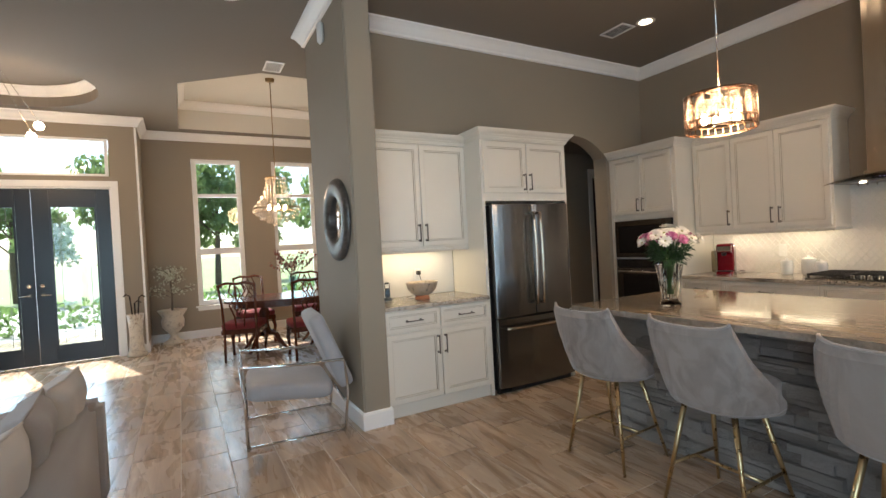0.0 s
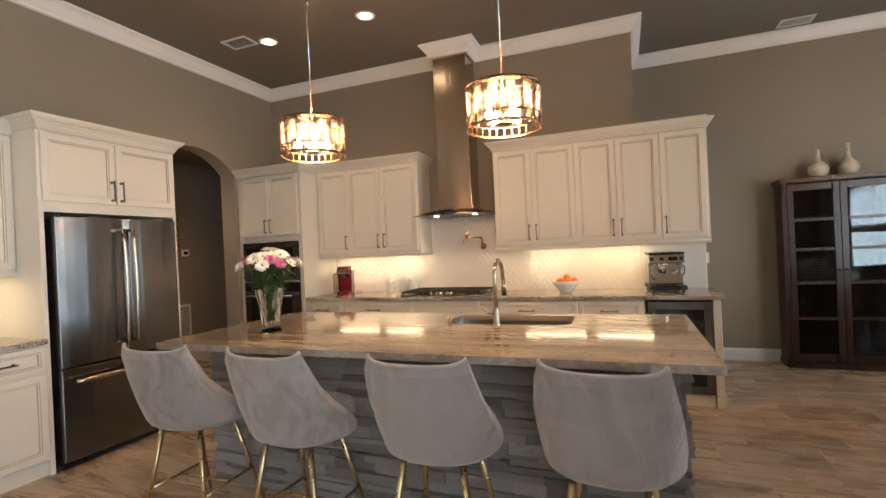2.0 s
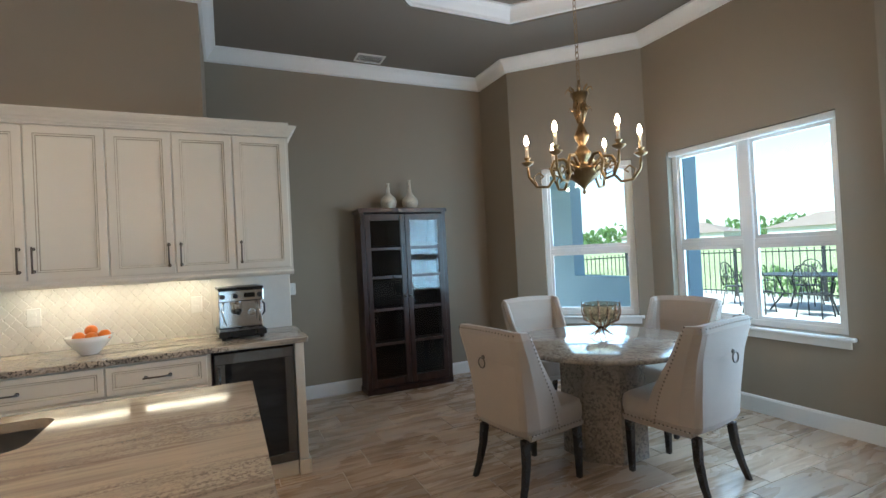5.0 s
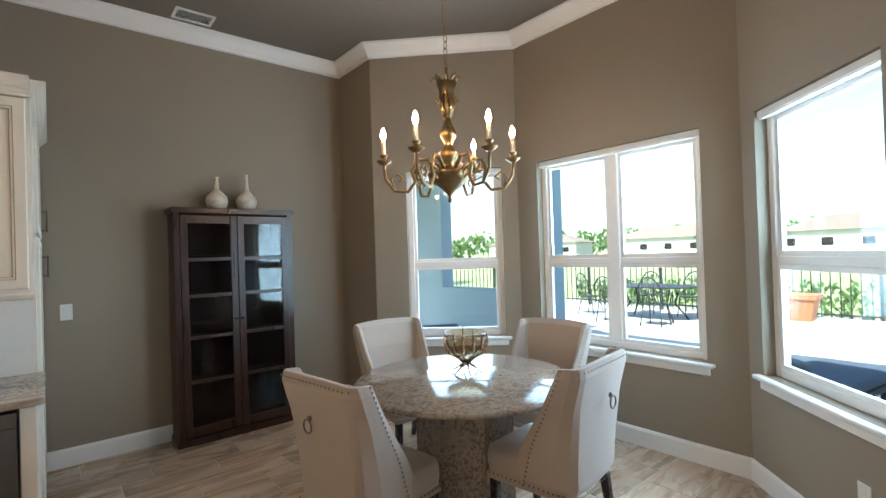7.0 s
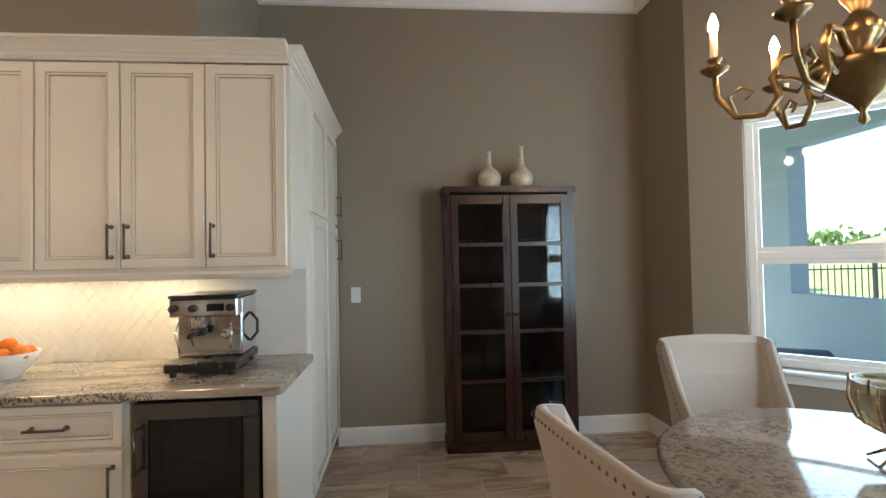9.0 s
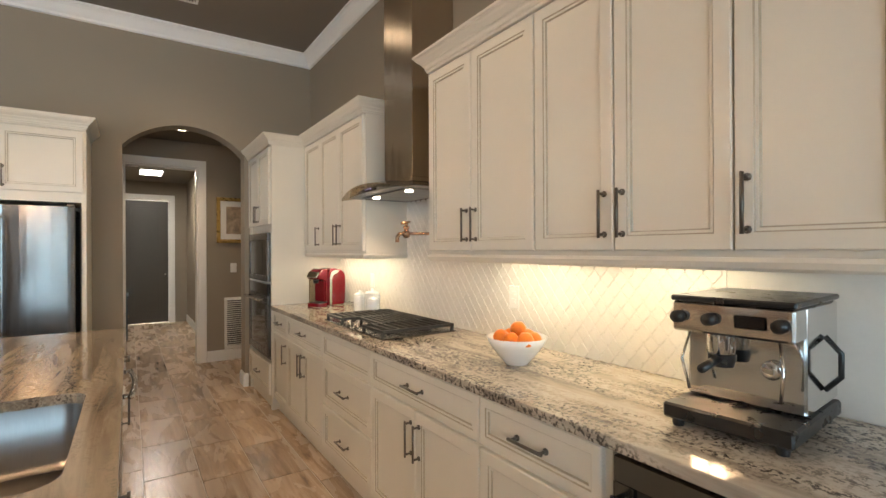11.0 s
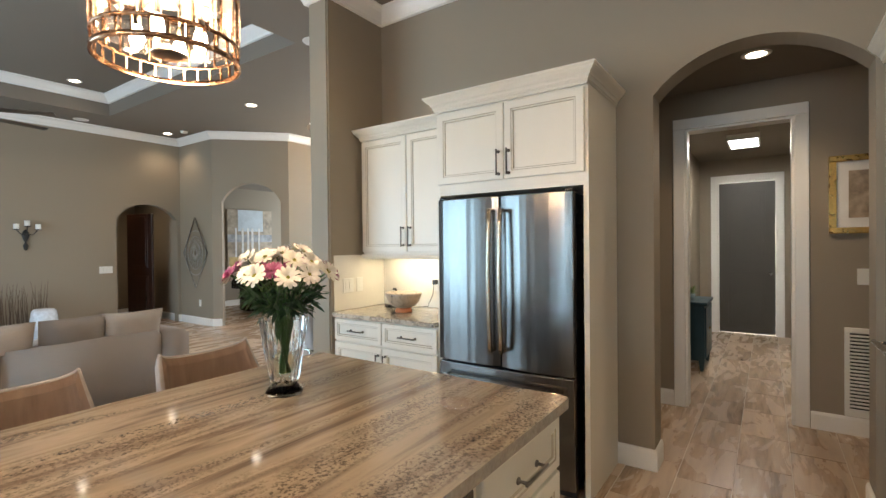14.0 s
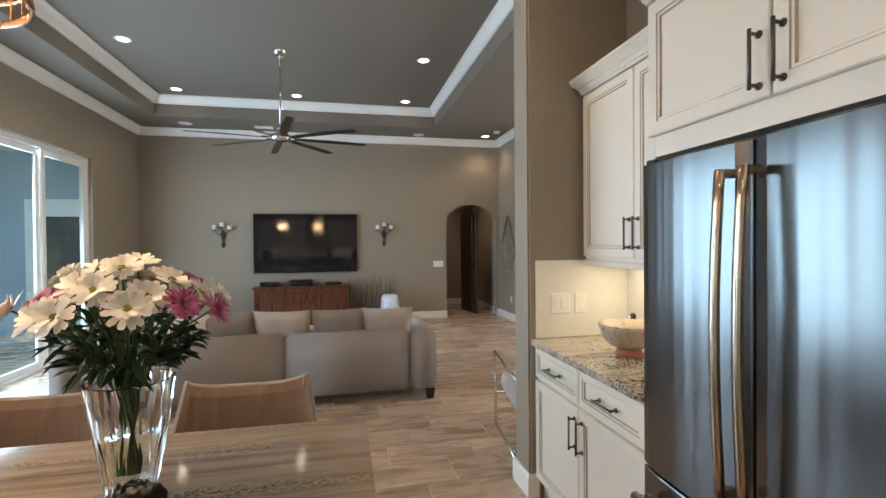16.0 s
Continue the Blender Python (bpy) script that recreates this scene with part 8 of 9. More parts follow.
part("stem", B().lathe([(0.0, 0), (0.05, 0), (0.03, 0.02), (0.012, 0.06), (0.02, 0.15), (0.01, 0.22), (0.022, 0.33), (0.03, 0.36), (0.0, 0.36)], 16), SILVERLEAF, cd)
ec = thing("foyer_pendant", pose(-3.05, -7.3, 0), "cluster of round glass bulbs hanging in the foyer, lit", "pendant light")
part("canopy", B().lathe([(0.0, 3.77), (0.12, 3.77), (0.13, 3.80)], 24), CHROME, ec)
for dx, dy, z in ((0.0, 0.45, 2.93), (0.12, 0.55, 3.03), (-0.15, 0.1, 2.85), (0.1, -0.2, 2.95)):
    part("cord", B().tube([(dx * 0.3, dy * 0.3, 3.77), (dx, dy, z + 0.05)], 0.003, 5), CHROME, ec)
    part("bulb", B().lathe([(0.0, -0.05), (0.035, -0.035), (0.05, 0.0), (0.035, 0.035), (0.0, 0.05)], 16, at=(dx, dy, z)), BULB, ec)
lamp("foyer_lamp", "POINT", pose(-3.0, -7.1, 2.9), 22, WARM, 0.2)
sn = thing("motion_sensor", pose(-3.75, -8.498, 2.95, 0, 0, 180), "small white sensor box on the wall", "motion sensor")
part("body", B().box(-0.06, 0.06, -0.05, 0, -0.06, 0.06, 0.01), PLASTIC, sn)
us_ = thing("umbrella_stand", pose(-4.12, -6.02, 0), "tall waisted cream stand holding canes and an umbrella", "umbrella stand")
part("body", B().lathe([(0.0, 0.0), (0.13, 0.0), (0.13, 0.04), (0.10, 0.09), (0.085, 0.3), (0.095, 0.5), (0.115, 0.62), (0.105, 0.62), (0.08, 0.5), (0.0, 0.1)], 24), CREAMVASE, us_)
for dx, dy, h in ((-0.05, -0.06, 0.88), (0.04, 0.06, 0.86), (0.0, 0.0, 0.78)):
    part("cane", B().tube([(0, 0, 0.15), (dx, dy, h), (dx, dy + (0.04 if dy >= 0 else -0.04), h + 0.03), (dx, dy + (0.08 if dy >= 0 else -0.08), h)], 0.009, 6), BLACKWOOD, us_)
ur = thing("planter_urn", pose(-4.85, -5.56, 0), "white classical urn with a small blossoming tree", "planter")
part("urn", B().lathe([(0.0, 0.0), (0.16, 0.0), (0.16, 0.03), (0.07, 0.08), (0.05, 0.14), (0.08, 0.19), (0.16, 0.28), (0.17, 0.38), (0.15, 0.45), (0.21, 0.54), (0.22, 0.56), (0.18, 0.56), (0.0, 0.50)], 30), CREAMVASE, ur)
tkb = B().tube([(0, 0, 0.5), (0.01, 0.01, 0.75), (-0.02, 0.0, 1.0), (0.02, 0, 1.2)], 0.012, 6, taper=[0.016, 0.013, 0.01, 0.004])
bl = B()
ru = random.Random(4)
for k in range(16):
    a = ru.uniform(0, 6.28)
    z = ru.uniform(0.75, 1.15)
    l = 0.34 - (z - 0.75) * 0.35
    e = Vector((l * math.cos(a), l * math.sin(a), z + 0.12))
    tkb.tube([(0, 0, z), e * 0.5 + Vector((0, 0, z * 0.5 + 0.03)), e], 0.004, 5)
    for j in range(26):
        p = Vector((0, 0, z)).lerp(e, ru.uniform(0.35, 1.05)) + Vector([ru.uniform(-0.05, 0.05) for _ in range(3)])
        m = Matrix.Translation(p) @ pose(0, 0, 0, ru.uniform(-90, 90), ru.uniform(-90, 90), ru.uniform(0, 360))
        bl.add([(0.022, 0, 0), (0, 0.013, 0.004), (-0.022, 0, 0), (0, -0.013, 0.004)], [(0, 1, 2, 3)], 0, False, m)
part("trunk", tkb, BARK, ur)
tagged(part("blossom", bl, BLOSSOM_W, ur), kind="stuff")
structure("corner_trim", B().box(-4.302, -4.285, -5.91, -5.881, 0.136, 3.40, 0.004), TRIM, "white corner strip")

# ---- dining room ----
DC = (-3.15, -3.95)
dt = thing("formal_dining_table", pose(*DC, 0), "dark polished mahogany pedestal dining table", "dining table")
part("tabletop", B().prism([(0.95 * math.cos(a) * 0.62, 0.95 * math.sin(a)) for a in [k * math.pi / 24 for k in range(48)]], 0.73, 0.765), MAHOG, dt)
part("apron", B().prism([(0.85 * math.cos(a) * 0.6, 0.85 * math.sin(a)) for a in [k * math.pi / 16 for k in range(32)]], 0.66, 0.729), MAHOG, dt)
for yy in (-0.42, 0.42):
    ped = part("pedestal", B().lathe([(0.05, 0.20), (0.09, 0.26), (0.06, 0.34), (0.045, 0.45), (0.075, 0.55), (0.05, 0.62), (0.10, 0.659)], 20, at=(0, yy, 0)), MAHOG, dt)
    for k in range(4):
        a = radians(45 + 90 * k)
        part("foot", B().tube([(0.04 * math.cos(a), yy + 0.04 * math.sin(a), 0.25), (0.18 * math.cos(a), yy + 0.18 * math.sin(a), 0.24), (0.30 * math.cos(a), yy + 0.30 * math.sin(a), 0.07), (0.36 * math.cos(a), yy + 0.36 * math.sin(a), 0.025)], 0.025, 8, taper=[0.03, 0.03, 0.024, 0.022]), MAHOG, ped)


def carved_chair(m):
    c = thing("carved_dining_chair", m, "mahogany dining chair with a pierced carved back and red seat", "dining chair", "chairs round the mahogany table")
    part("seat", cushion(0.50, 0.46, 0.09, 0.06, m=pose(0, 0, 0.42)), REDFAB, c)
    part("seat_rail", B().box(-0.245, 0.245, -0.22, 0.22, 0.36, 0.425, 0.008), MAHOG, c)
    for s in (-1, 1):
        part("back_post", B().tube([(s * 0.20, -0.24, 0.0), (s * 0.20, -0.22, 0.42), (s * 0.21, -0.25, 0.75), (s * 0.225, -0.32, 1.02)], 0.017, 6), MAHOG, c)
        part("front_leg", B().tube([(s * 0.21, 0.20, 0.36), (s * 0.225, 0.225, 0.25), (s * 0.21, 0.20, 0.10), (s * 0.215, 0.22, 0.02), (s * 0.215, 0.24, 0.0)], 0.02, 8, taper=[0.03, 0.026, 0.016, 0.018, 0.026]), MAHOG, c)
    part("crest_rail", B().tube([(-0.235, -0.33, 1.01), (-0.12, -0.325, 1.045), (0, -0.325, 1.03), (0.12, -0.325, 1.045), (0.235, -0.33, 1.01)], 0.018, 8), MAHOG, c)
    sp2 = B()
    for s in (-1, 1):
        sp2.tube([(s * 0.05, -0.22, 0.45), (s * 0.06, -0.24, 0.60), (s * 0.11, -0.27, 0.75), (s * 0.04, -0.29, 0.84), (s * 0.10, -0.31, 0.93), (s * 0.07, -0.325, 1.02)], 0.011, 6)
        sp2.tube([(0, -0.25, 0.62), (s * 0.05, -0.27, 0.72), (0, -0.285, 0.80), (s * 0.04, -0.30, 0.90), (0, -0.32, 1.0)], 0.009, 6)
    part("splat", sp2, MAHOG, c, "pierced carved splat")
    return c


cc = carved_chair(pose(-2.80, -4.68, 0, 0, 0, 70))
for x, y, a in ((-2.32, -3.95, 88), (-2.35, -3.2, 100), (-3.9, -4.4, -80), (-3.95, -3.55, -95), (-3.15, -2.82, 180)):
    copy_thing(cc, pose(x, y, 0, 0, 0, a))
va = thing("flower_vase", pose(-3.15, -3.93, 0.765), "clear glass vase on the mahogany table", "vase")
part("glass", B().lathe([(0.0, 0), (0.05, 0), (0.03, 0.03), (0.05, 0.15), (0.075, 0.28), (0.07, 0.28), (0.045, 0.15), (0.0, 0.05)], 20), PANE, va)
bo = thing("blossom_branches", pose(-3.15, -3.93, 0.765), "dried dark red blossom branches in the vase", "flowers")
bst, bbl = B(), B()
for k in range(16):
    a, l = ru.uniform(0, 6.28), ru.uniform(0.15, 0.36)
    e = Vector((l * math.cos(a), l * math.sin(a), ru.uniform(0.45, 0.68)))
    bst.tube([(0, 0, 0.05), (0.03 * math.cos(a), 0.03 * math.sin(a), 0.28), e], 0.003, 5)
    for j in range(20):
        p = Vector((0.03 * math.cos(a), 0.03 * math.sin(a), 0.28)).lerp(e, ru.uniform(0.4, 1.05)) + Vector([ru.uniform(-0.04, 0.04) for _ in range(3)])
        m = Matrix.Translation(p) @ pose(0, 0, 0, ru.uniform(-90, 90), ru.uniform(-90, 90), 0)
        bbl.add([(0.022, 0, 0), (0, 0.018, 0.004), (-0.022, 0, 0), (0, -0.018, 0.004)], [(0, 1, 2, 3)], 0, False, m)
part("stems", bst, BARK, bo)
tagged(part("blossom", bbl, BLOSSOM, bo), kind="stuff")
cz = thing("crystal_chandelier", pose(-3.2, -4.10, -0.13), "crystal basket chandelier over the mahogany table, lit", "chandelier")
part("canopy", B().lathe([(0.0, 4.08), (0.06, 4.08), (0.07, 4.12)], 20), BRASS, cz)
part("rod", B().tube([(0, 0, 4.09), (0, 0, 2.62)], 0.006, 6), BRASS, cz)
kz = B()
for z, r_, nn in ((2.62, 0.11, 16), (2.56, 0.115, 16), (2.50, 0.12, 18), (2.43, 0.14, 20), (2.36, 0.17, 24), (2.29, 0.21, 28), (2.22, 0.25, 34), (2.16, 0.27, 38), (2.10, 0.24, 32), (2.05, 0.19, 26), (2.00, 0.12, 18), (1.96, 0.05, 8)):
    for k in range(nn):
        a = 2 * math.pi * k / nn
        kz.lathe([(0.0, -0.032), (0.014, 0.0), (0.0, 0.032)], 5, at=(1.25 * r_ * math.cos(a), 1.25 * r_ * math.sin(a), z), smooth=False)
tagged(part("crystals", kz, PRISM, cz), kind="stuff")
for z, r_ in ((2.64, 0.14), (2.19, 0.33)):
    part("ring", B().lathe([(r_ - 0.006, z), (r_ + 0.006, z), (r_ + 0.006, z + 0.012), (r_ - 0.006, z + 0.012), (r_ - 0.006, z)], 32), BRASS, cz)
for k in range(6):
    a = k * math.pi / 3
    part("bulb", B().lathe([(0.0, -0.03), (0.014, 0), (0.006, 0.04), (0, 0.05)], 10, at=(0.13 * math.cos(a), 0.13 * math.sin(a), 2.2)), BULB, cz)
lamp("dining_lamp", "POINT", pose(-3.2, -4.25, 2.25), 45, WARM, 0.2)

# ---- games room ----
pt = thing("pool_table", pose(-4.0, -10.65, 0, 0, 0, 0), "black pool table in the games room", "pool table")
part("bed", B().box(-1.25, 1.25, -0.65, 0.65, 0.72, 0.80, 0.01), BLACKWOOD, pt)
part("cloth", B().box(-1.12, 1.12, -0.52, 0.52, 0.8005, 0.804), TEAL, pt)
part("apron", B().box(-1.15, 1.15, -0.55, 0.55, 0.50, 0.719, 0.01), BLACKWOOD, pt)
for s in (-1, 1):
    part("leg", B().box(s * 0.78, s * 1.05, -0.4, 0.4, 0.0, 0.4995, 0.02), BLACKWOOD, pt)
pn = thing("painting", pose(-3.85, -11.998, 1.61, 0, 0, 180), "large square painting of pale birch trunks on gold and grey", "painting")
part("canvas", B().box(-0.62, 0.62, -0.035, 0, -0.76, 0.76, 0.003), mat("painted_grey_gold", (0.33, 0.27, 0.20), 0.5, var=0.55, scale=3.5, fine=14), pn)
part("sky_panel", B().box(-0.34, 0.36, -0.038, -0.0355, 0.22, 0.76), mat("painted_pale_blue", (0.48, 0.55, 0.60), 0.5, var=0.2, scale=5), pn)
part("mist_band", B().box(-0.62, 0.62, -0.0375, -0.0356, -0.05, 0.14), mat("painted_grey", (0.30, 0.31, 0.33), 0.5, var=0.5, scale=9), pn)
part("ground_band", B().box(-0.58, 0.40, -0.0378, -0.0356, -0.66, -0.42), mat("painted_gold", (0.50, 0.36, 0.14), 0.5, var=0.5, scale=7), pn)
for x, w in ((-0.40, 0.022), (-0.22, 0.03), (-0.07, 0.026), (0.05, 0.03), (0.24, 0.022)):
    part("birch_trunk", B().box(x - w, x + w, -0.042, -0.0385, -0.42, 0.30), mat("painted_white_bark", (0.66, 0.66, 0.64), 0.5, var=0.3, scale=14) if x < -0.39 else bpy.data.materials["painted_white_bark"], pn)


# ---- outdoors ----
structure("ground", B().box(-400, 400, -400, 400, -0.45, -0.16), GRASS, "sunlit lawn reaching the horizon")
structure("patio", B().box(5.31, 17.5, -13.0, 6.0, -0.20, -0.06, 0.01), CONCRETE, "pale paver patio behind the house")
structure("driveway", B().box(-16.0, -4.46, -12.0, 1.0, -0.22, -0.06, 0.01), CONCRETE, "pale paved front walk")
b = B()
b.box(-4.9, 9.6, -11.3, 1.9, 4.25, 4.4)
structure("roof_deck", b, ROOFT, "brown roof over the house")
# porch north of the bay: a wall with a window opening, seen from the bay
b = B()
b.box(10.35, 10.6, 0.6, 1.4, -0.06, 3.2).box(10.35, 10.6, 3.0, 5.6, -0.06, 3.2).box(10.351, 10.599, 1.4, 3.0, -0.06, 0.9).box(10.352, 10.598, 1.4, 3.0, 2.75, 3.2)
b.box(7.57, 10.34, 5.35, 5.6, -0.06, 3.2)
structure("porch_wall", b, STUCCOB, "stucco porch wall with an opening, blue shade in its colour")
structure("porch_ceiling", B().box(7.6, 10.9, 0.9, 5.7, 3.2, 3.35), STUCCO, "pale porch soffit")
structure("porch_soffit", B().box(5.31, 9.4, -10.9, -4.36, 3.1, 3.25), STUCCO, "pale soffit of the covered porch")
for y in (-10.6, -4.6):
    structure("porch_column", B().box(9.0, 9.35, y - 0.17, y + 0.17, -0.06, 3.1, 0.01), STUCCO, "square stucco porch column")
structure("porch_end_wall", B().box(5.31, 9.0, -11.1, -10.78, -0.06, 3.1), STUCCOB, "pale stucco wall at the porch's end")


pd = structure_root("porch_door", pose(6.35, -10.78, -0.06, 0, 0, 180), "white framed glass door at the end of the porch")
part("door_frame", B().box(-0.60, -0.42, -0.03, -0.001, 0, 2.35, 0.005).box(0.42, 0.60, -0.03, -0.001, 0, 2.35, 0.005).box(-0.42, 0.42, -0.0295, -0.001, 2.05, 2.35, 0.005).box(-0.42, 0.42, -0.029, -0.001, 0, 0.25), TRIM, pd)
part("pane", B().box(-0.42, 0.42, -0.02, -0.012, 0.25, 2.05), BLACKGLASS, pd)


def fence(m, length, n):
    f = thing("metal_fence", m, "dark metal picket fence round the patio", "fence")
    for z in (0.12, 1.12):
        part("rail", B().box(0, length, -0.015, 0.015, z, z + 0.03), IRON, f)
    for k in range(int(length / 2) + 1):
        part("post", B().box(k * 2 - 0.03, k * 2 + 0.03, -0.03, 0.03, 0, 1.28), IRON, f)
    me = B().box(-0.008, 0.008, -0.008, 0.008, 0.03, 1.22).mesh("picket", IRON)
    for k in range(n):
        piece("picket", me, f, pose(length * (k + 0.5) / n, 0, 0))


fence(pose(16.5, -12, -0.06, 0, 0, 90), 18, 120)
fence(pose(9.0, 6.2, -0.06), 8, 54)


def leaf_clump(b, r, c, size, n, rr_, squash=0.8):
    for _ in range(n):
        d = Vector((rr_.gauss(0, 1), rr_.gauss(0, 1), rr_.gauss(0, 1))).normalized() * r * rr_.uniform(0.55, 1.05)
        p = Vector(c) + Vector((d.x, d.y, d.z * squash))
        m = Matrix.Translation(p) @ pose(0, 0, 0, rr_.uniform(-90, 90), rr_.uniform(-90, 90), rr_.uniform(0, 360))
        s = size * rr_.uniform(0.7, 1.3)
        b.add([(s, 0, 0), (0, s * 0.55, s * 0.1), (-s, 0, 0), (0, -s * 0.55, s * 0.1)], [(0, 1, 2, 3)], 0, False, m)


def tree(m, h, spread, seed, leaves=1800, size=0.10):
    t = thing("tree", m, "leafy green tree in the sun", "tree", "trees outside")
    rr_ = random.Random(seed)
    tk = B().tube([(0, 0, -0.1), (0.05, 0.02, h * 0.25), (0.0, 0.08, h * 0.5), (0.08, 0, h * 0.8)], 0.1, 8, taper=[0.055 * h / 2.2, 0.04 * h / 2.2, 0.03 * h / 2.2, 0.01])
    cr = B()
    for k in range(14):
        a = 2.4 * k
        z = h * (0.38 + 0.5 * k / 14)
        l = spread * (1.0 - 0.55 * (k / 14)) * rr_.uniform(0.75, 1.1)
        e = Vector((l * math.cos(a), l * math.sin(a), z + h * 0.1))
        tk.tube([(0, 0, z - h * 0.06), e * 0.5 + Vector((0, 0, z * 0.5)), e], 0.02, 5, taper=[0.03, 0.02, 0.008])
        leaf_clump(cr, spread * 0.42, e * 0.85 + Vector((0, 0, h * 0.05)), size, leaves // 14, rr_)
    part("trunk", tk, BARK, t)
    tagged(part("crown", cr, TREELEAF, t), kind="stuff")
    return t


t1 = tree(pose(21.6, 2.0, -0.16), 4.0, 1.0, 1)
for x, y, s in ((19.5, 15.5, 0.95), (75, -2, 1.3), (80, 18, 1.5), (-17.5, -9.6, 1.2), (-20, -5.0, 1.5), (-19, -2.2, 1.3), (-21, -7.2, 1.6), (-22, -11.5, 1.9), (-19, -4, 2.0), (-19, 1.0, 1.9), (-24, -8, 2.4), (-25, -1, 2.4)):
    copy_thing(t1, pose(x, y, -0.16, 0, 0, x * 37) @ Matrix.Scale(s * (1.35 if x > 0 else 0.80), 4))
hb = B()
rh = random.Random(9)
for k in range(26):
    leaf_clump(hb, 0.5, (17.4 + rh.uniform(-0.25, 0.25), -11 + k * 0.62, 0.28), 0.07, 150, rh, 0.85)
hd = thing("hedge", pose(0, 0, 0), "low green hedge behind the patio fence", "hedge")
tagged(part("foliage", hb, HEDGE, hd), kind="stuff")
hb = B()
for k in range(16):
    leaf_clump(hb, 0.45, (-9.2 + rh.uniform(-0.6, 0.6), -9.5 + k * 0.55, 0.2), 0.07, 120, rh, 0.9)
hd = thing("hedge", pose(0, 0, 0), "low flowering bushes by the front walk", "hedge")
tagged(part("foliage", hb, HEDGE, hd), kind="stuff")


def house(m, w, d, h, label):
    hs = thing("house", m, label, "house", "far houses")
    part("wall", B().box(-w / 2, w / 2, -d / 2, d / 2, 0, h), STUCCO, hs)
    rb = B()
    o = 0.6
    rb.add([(-w / 2 - o, -d / 2 - o, h), (w / 2 + o, -d / 2 - o, h), (w / 2 + o, d / 2 + o, h), (-w / 2 - o, d / 2 + o, h), (-w / 2 + d / 2, 0, h + d * 0.2), (w / 2 - d / 2, 0, h + d * 0.2)], [(0, 1, 5, 4), (1, 2, 5), (2, 3, 4, 5), (3, 0, 4), (3, 2, 1, 0)])
    part("roof", rb, ROOFT, hs)
    for k in range(5):
        x = -w / 2 + w * (k + 0.5) / 5
        wn_ = part("window", B().box(x - 0.8, x + 0.8, -d / 2 - 0.05, -d / 2 - 0.001, 0.9, 2.3), TRIM, hs)
        part("pane", B().box(x - 0.7, x + 0.7, -d / 2 - 0.07, -d / 2 - 0.051, 1.0, 2.2), BLACKGLASS, wn_)
    return hs


h1 = house(pose(95, -22, -0.16, 0, 0, -90), 22, 12, 3.2, "low pale stucco house with a brown hip roof")
for x, y, a in ((95, 8, -90), (100, 38, -80), (90, -52, -95), (98, 70, -75)):
    copy_thing(h1, pose(x, y, -0.16, 0, 0, a))
fb_ = B()
rw = random.Random(21)
for k in range(150):
    a = radians(-62 + 124 * k / 150)
    leaf_clump(fb_, 3.2, (130 * math.cos(a), 130 * math.sin(a), 2.2 + rw.uniform(0, 2.0)), 0.8, 46, rw, 0.9)
fw = thing("treeline", pose(0, 0, 0), "distant hazy line of green trees", "trees")
tagged(part("foliage", fb_, HEDGE, fw), kind="stuff")


# patio furniture
def iron_chair(m):
    c = thing("patio_chair", m, "dark cast metal patio chair", "patio chair", "chairs round the patio table")
    part("seat", B().lathe([(0.0, 0.42), (0.22, 0.42), (0.235, 0.435), (0.0, 0.44)], 20), IRON, c)
    bk = B()
    bk.tube([(-0.21, -0.16, 0.44), (-0.23, -0.22, 0.75), (-0.12, -0.26, 0.93), (0, -0.27, 0.97), (0.12, -0.26, 0.93), (0.23, -0.22, 0.75), (0.21, -0.16, 0.44)], 0.014, 6)
    for k in range(5):
        x = -0.14 + 0.07 * k
        bk.tube([(x, -0.2, 0.45), (x * 0.5, -0.235, 0.68), (x, -0.26, 0.92)], 0.008, 5)
    part("backrest", bk, IRON, c)
    for s in (-1, 1):
        part("arm", B().tube([(s * 0.22, -0.22, 0.66), (s * 0.27, 0.0, 0.66), (s * 0.25, 0.18, 0.62), (s * 0.21, 0.18, 0.43)], 0.012, 6), IRON, c)
        for y in (-0.16, 0.16):
            part("leg", B().tube([(s * 0.17, y * 0.8, 0.43), (s * 0.21, y * 1.3, 0.0)], 0.012, 6), IRON, c)
    return c


pt2 = thing("patio_table", pose(14.9, 1.45, -0.06), "oval dark metal patio table on scrolled legs", "patio table")
part("tabletop", B().prism([(0.55 * math.cos(a), 1.0 * math.sin(a)) for a in [k * math.pi / 20 for k in range(40)]], 0.70, 0.725), IRON, pt2)
for sx_ in (-1, 1):
    for sy_ in (-1, 1):
        part("leg", B().tube([(sx_ * 0.25, sy_ * 0.5, 0.70), (sx_ * 0.18, sy_ * 0.4, 0.35), (sx_ * 0.35, sy_ * 0.6, 0.0)], 0.02, 6), IRON, pt2)
pc = iron_chair(pose(14.1, 1.0, -0.06, 0, 0, -90))
for x, y, a in ((14.05, 1.95, -85), (15.75, 1.0, 90), (15.7, 1.95, 95), (14.9, 2.95, 180)):
    copy_thing(pc, pose(x, y, -0.06, 0, 0, a))
pl_ = thing("terracotta_planter", pose(15.5, -1.03, -0.06), "square terracotta planter on a pale ledge", "planter")
part("pot", B().loft([[(x, y, z) for x, y in rrect(-r, r, -r, r, 0.03, 2)] for z, r in ((0.12, 0.17), (0.52, 0.25), (0.525, 0.28), (0.60, 0.28))], 0, False), TERRA, pl_)
part("ledge", B().box(-0.5, 0.6, -5.0, 0.5, 0, 0.1195, 0.01), STUCCO, pl_)


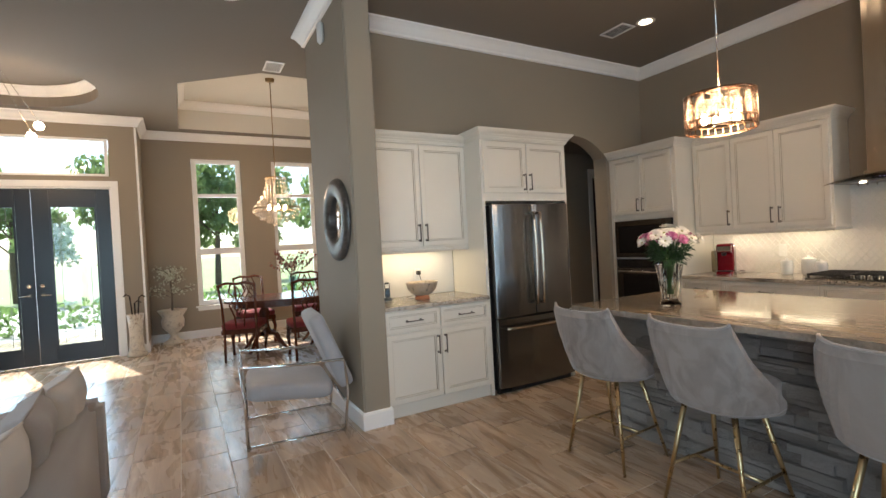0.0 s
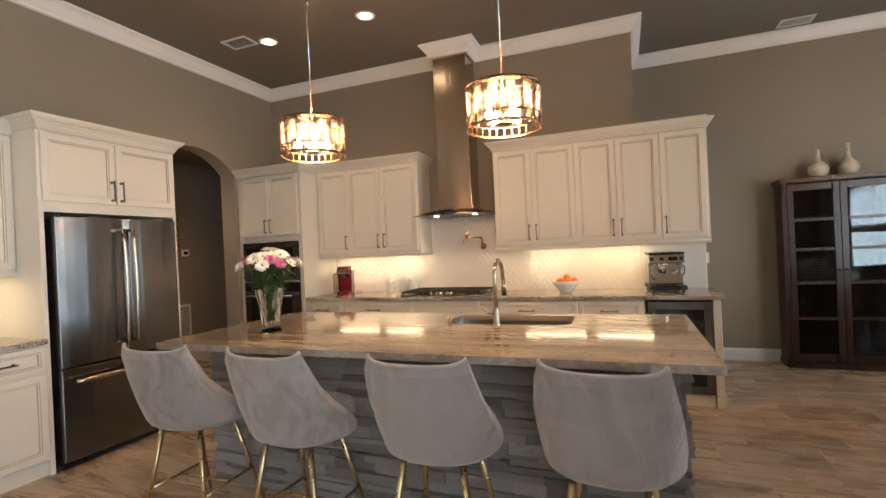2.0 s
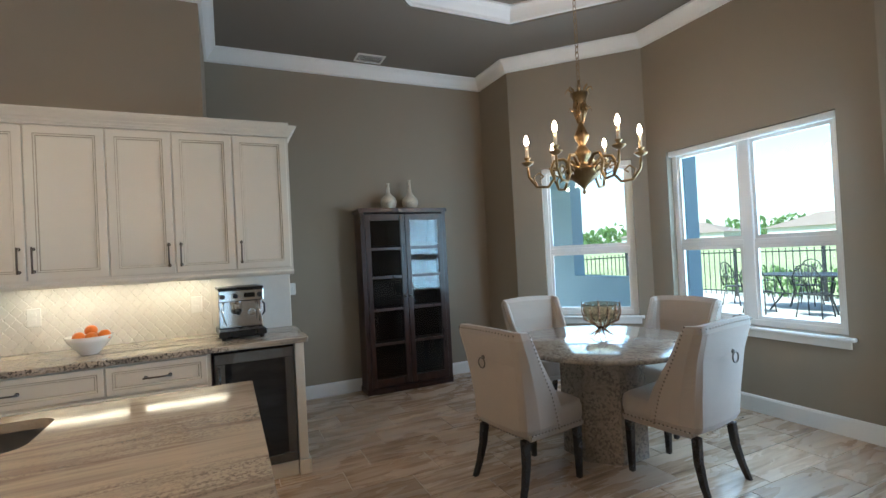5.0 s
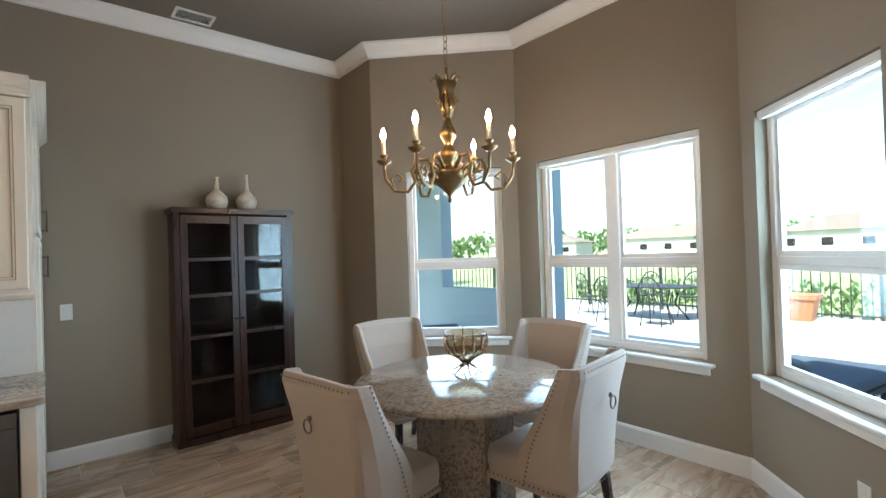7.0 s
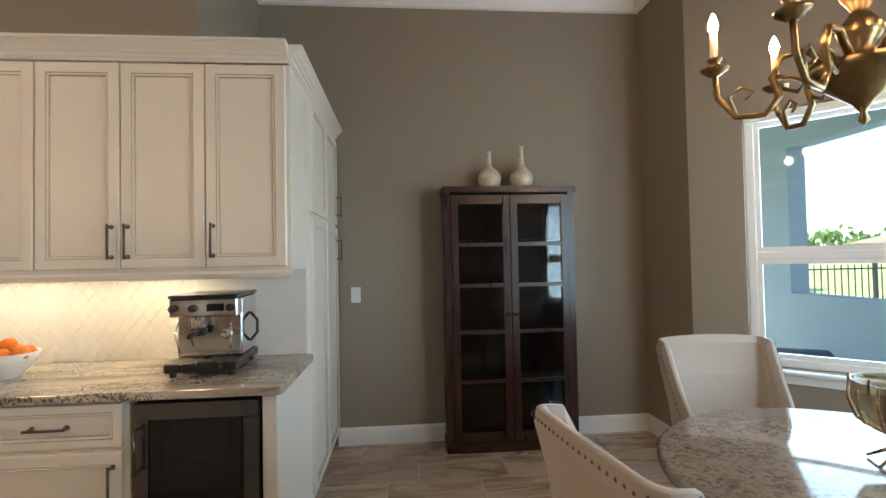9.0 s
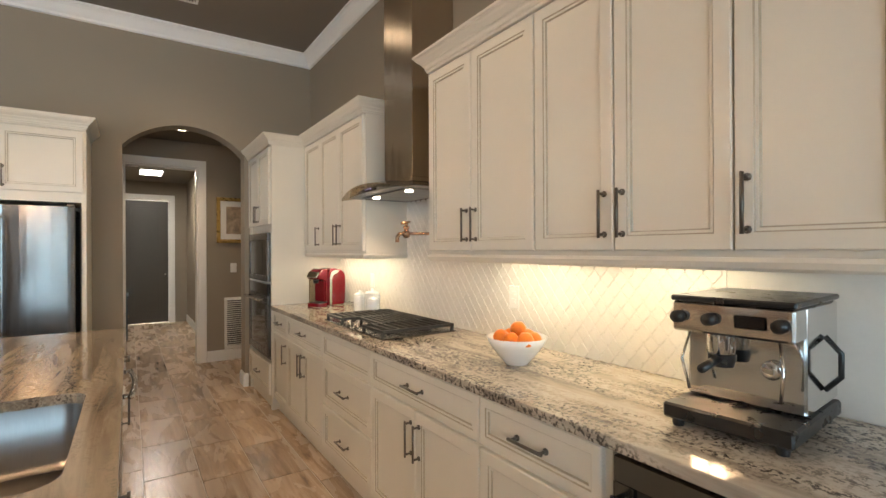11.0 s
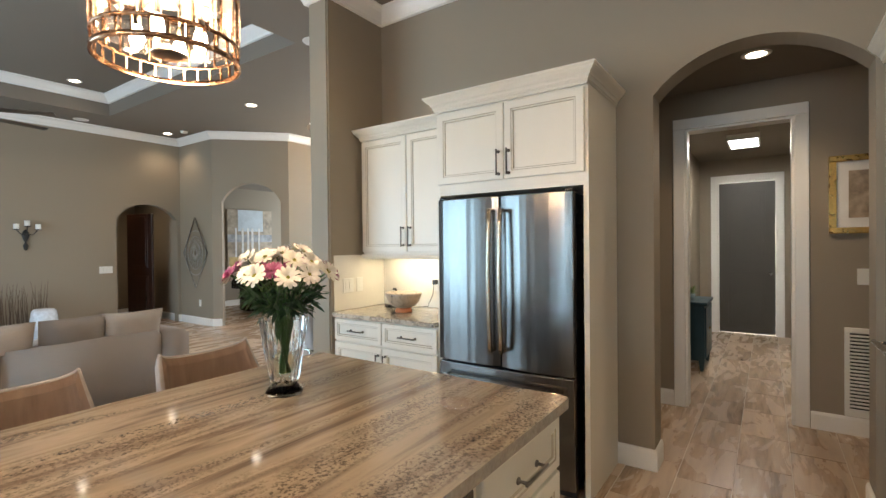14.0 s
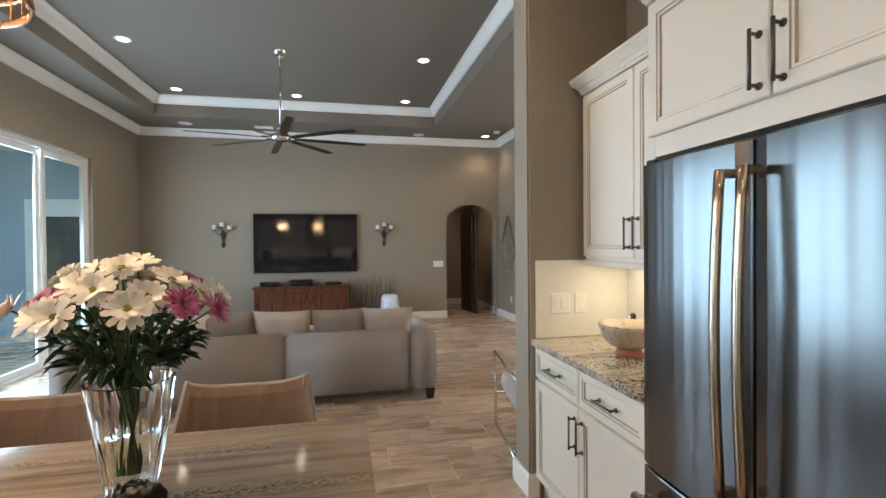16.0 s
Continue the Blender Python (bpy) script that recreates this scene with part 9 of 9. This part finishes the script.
def lounger(m):
    l = thing("sun_lounger", m, "slate blue cushioned outdoor lounge chair", "sun lounger", "loungers on the patio")
    part("frame", B().box(-0.32, 0.32, -0.9, 0.9, 0.22, 0.27, 0.01), IRON, l)
    part("mattress", cushion(0.60, 1.15, 0.11, 0.05, m=pose(0, 0.32, 0.27)), DARKCUSHION, l)
    part("backrest", cushion(0.60, 0.60, 0.11, 0.05, m=pose(0, -0.50, 0.44, -38, 0, 0)), DARKCUSHION, l)
    for s in (-1, 1):
        for y in (-0.8, 0.8):
            part("leg", B().box(s * 0.28 - 0.02, s * 0.28 + 0.02, y - 0.02, y + 0.02, 0, 0.2195), IRON, l)
    return l


lg = lounger(pose(9.65, -0.75, -0.06, 0, 0, -60))
for x, y, a in ((9.9, -2.3, -100), (9.3, -3.9, -120), (7.6, -4.9, -80), (8.9, 1.6, -30)):
    copy_thing(lg, pose(x, y, -0.06, 0, 0, a))


# ---- floor tiles ----
TW, TH, TG = 0.592, 0.2965, 0.0055
tiles_root = structure_root("floor_tiles", pose(0, 0, 0), "wood-look porcelain floor tiles in staggered rows")


def tile_mesh():
    x, y, c = TW / 2 - TG / 2, TH / 2 - TG / 2, 0.0015
    v = [(-x, -y, -0.004), (x, -y, -0.004), (x, y, -0.004), (-x, y, -0.004), (-x, -y, -c), (x, -y, -c), (x, y, -c), (-x, y, -c), (-x + c, -y + c, 0), (x - c, -y + c, 0), (x - c, y - c, 0), (-x + c, y - c, 0)]
    f = [(0, 1, 5, 4), (1, 2, 6, 5), (2, 3, 7, 6), (3, 0, 4, 7), (4, 5, 9, 8), (5, 6, 10, 9), (6, 7, 11, 10), (7, 4, 8, 11), (8, 9, 10, 11)]
    return v, f


tv, tf = tile_mesh()
tme = bpy.data.meshes.new("tile")
tme.from_pydata(tv, [], tf)
tme.materials.append(FLOOR)
far_v, far_f = {}, {}
near = []
row = 0
y = -1.759 - 37 * TH
while y < 1.9:
    off = ((row - 37) % 3) * TW / 3
    x = 5.134 - 21.5 * TW + off
    while x < 8.6:
        near.append((x, y))
        x += TW
    y += TH
    row += 1
inside = lambda x, y: 0.3 < x < 6.4 and -4.4 < y < 0.9
pieces = [p for p in near if inside(*p)]
others = [p for p in near if not inside(*p)]
keep = sorted(pieces, key=lambda p: (p[0] - 4.3) ** 2 + (p[1] + 2.0) ** 2)
for x, y in keep[:300]:
    piece("tile", tme, tiles_root, pose(x, y, 0))
others += keep[300:]
groups = {}
for i, (x, y) in enumerate(others):
    groups.setdefault(i * 7 % 24, []).append((x, y))
for g in sorted(groups):
    v, f = [], []
    for x, y in groups[g]:
        o = len(v)
        v += [(x + a, y + c, e) for a, c, e in tv]
        f += [tuple(o + i for i in q) for q in tf]
    me = bpy.data.meshes.new("tiles_far")
    me.from_pydata(v, [], f)
    me.materials.append(FLOOR)
    ob = piece("tiles", me, tiles_root, pose(0, 0, 0))
    tagged(ob, kind="stuff")
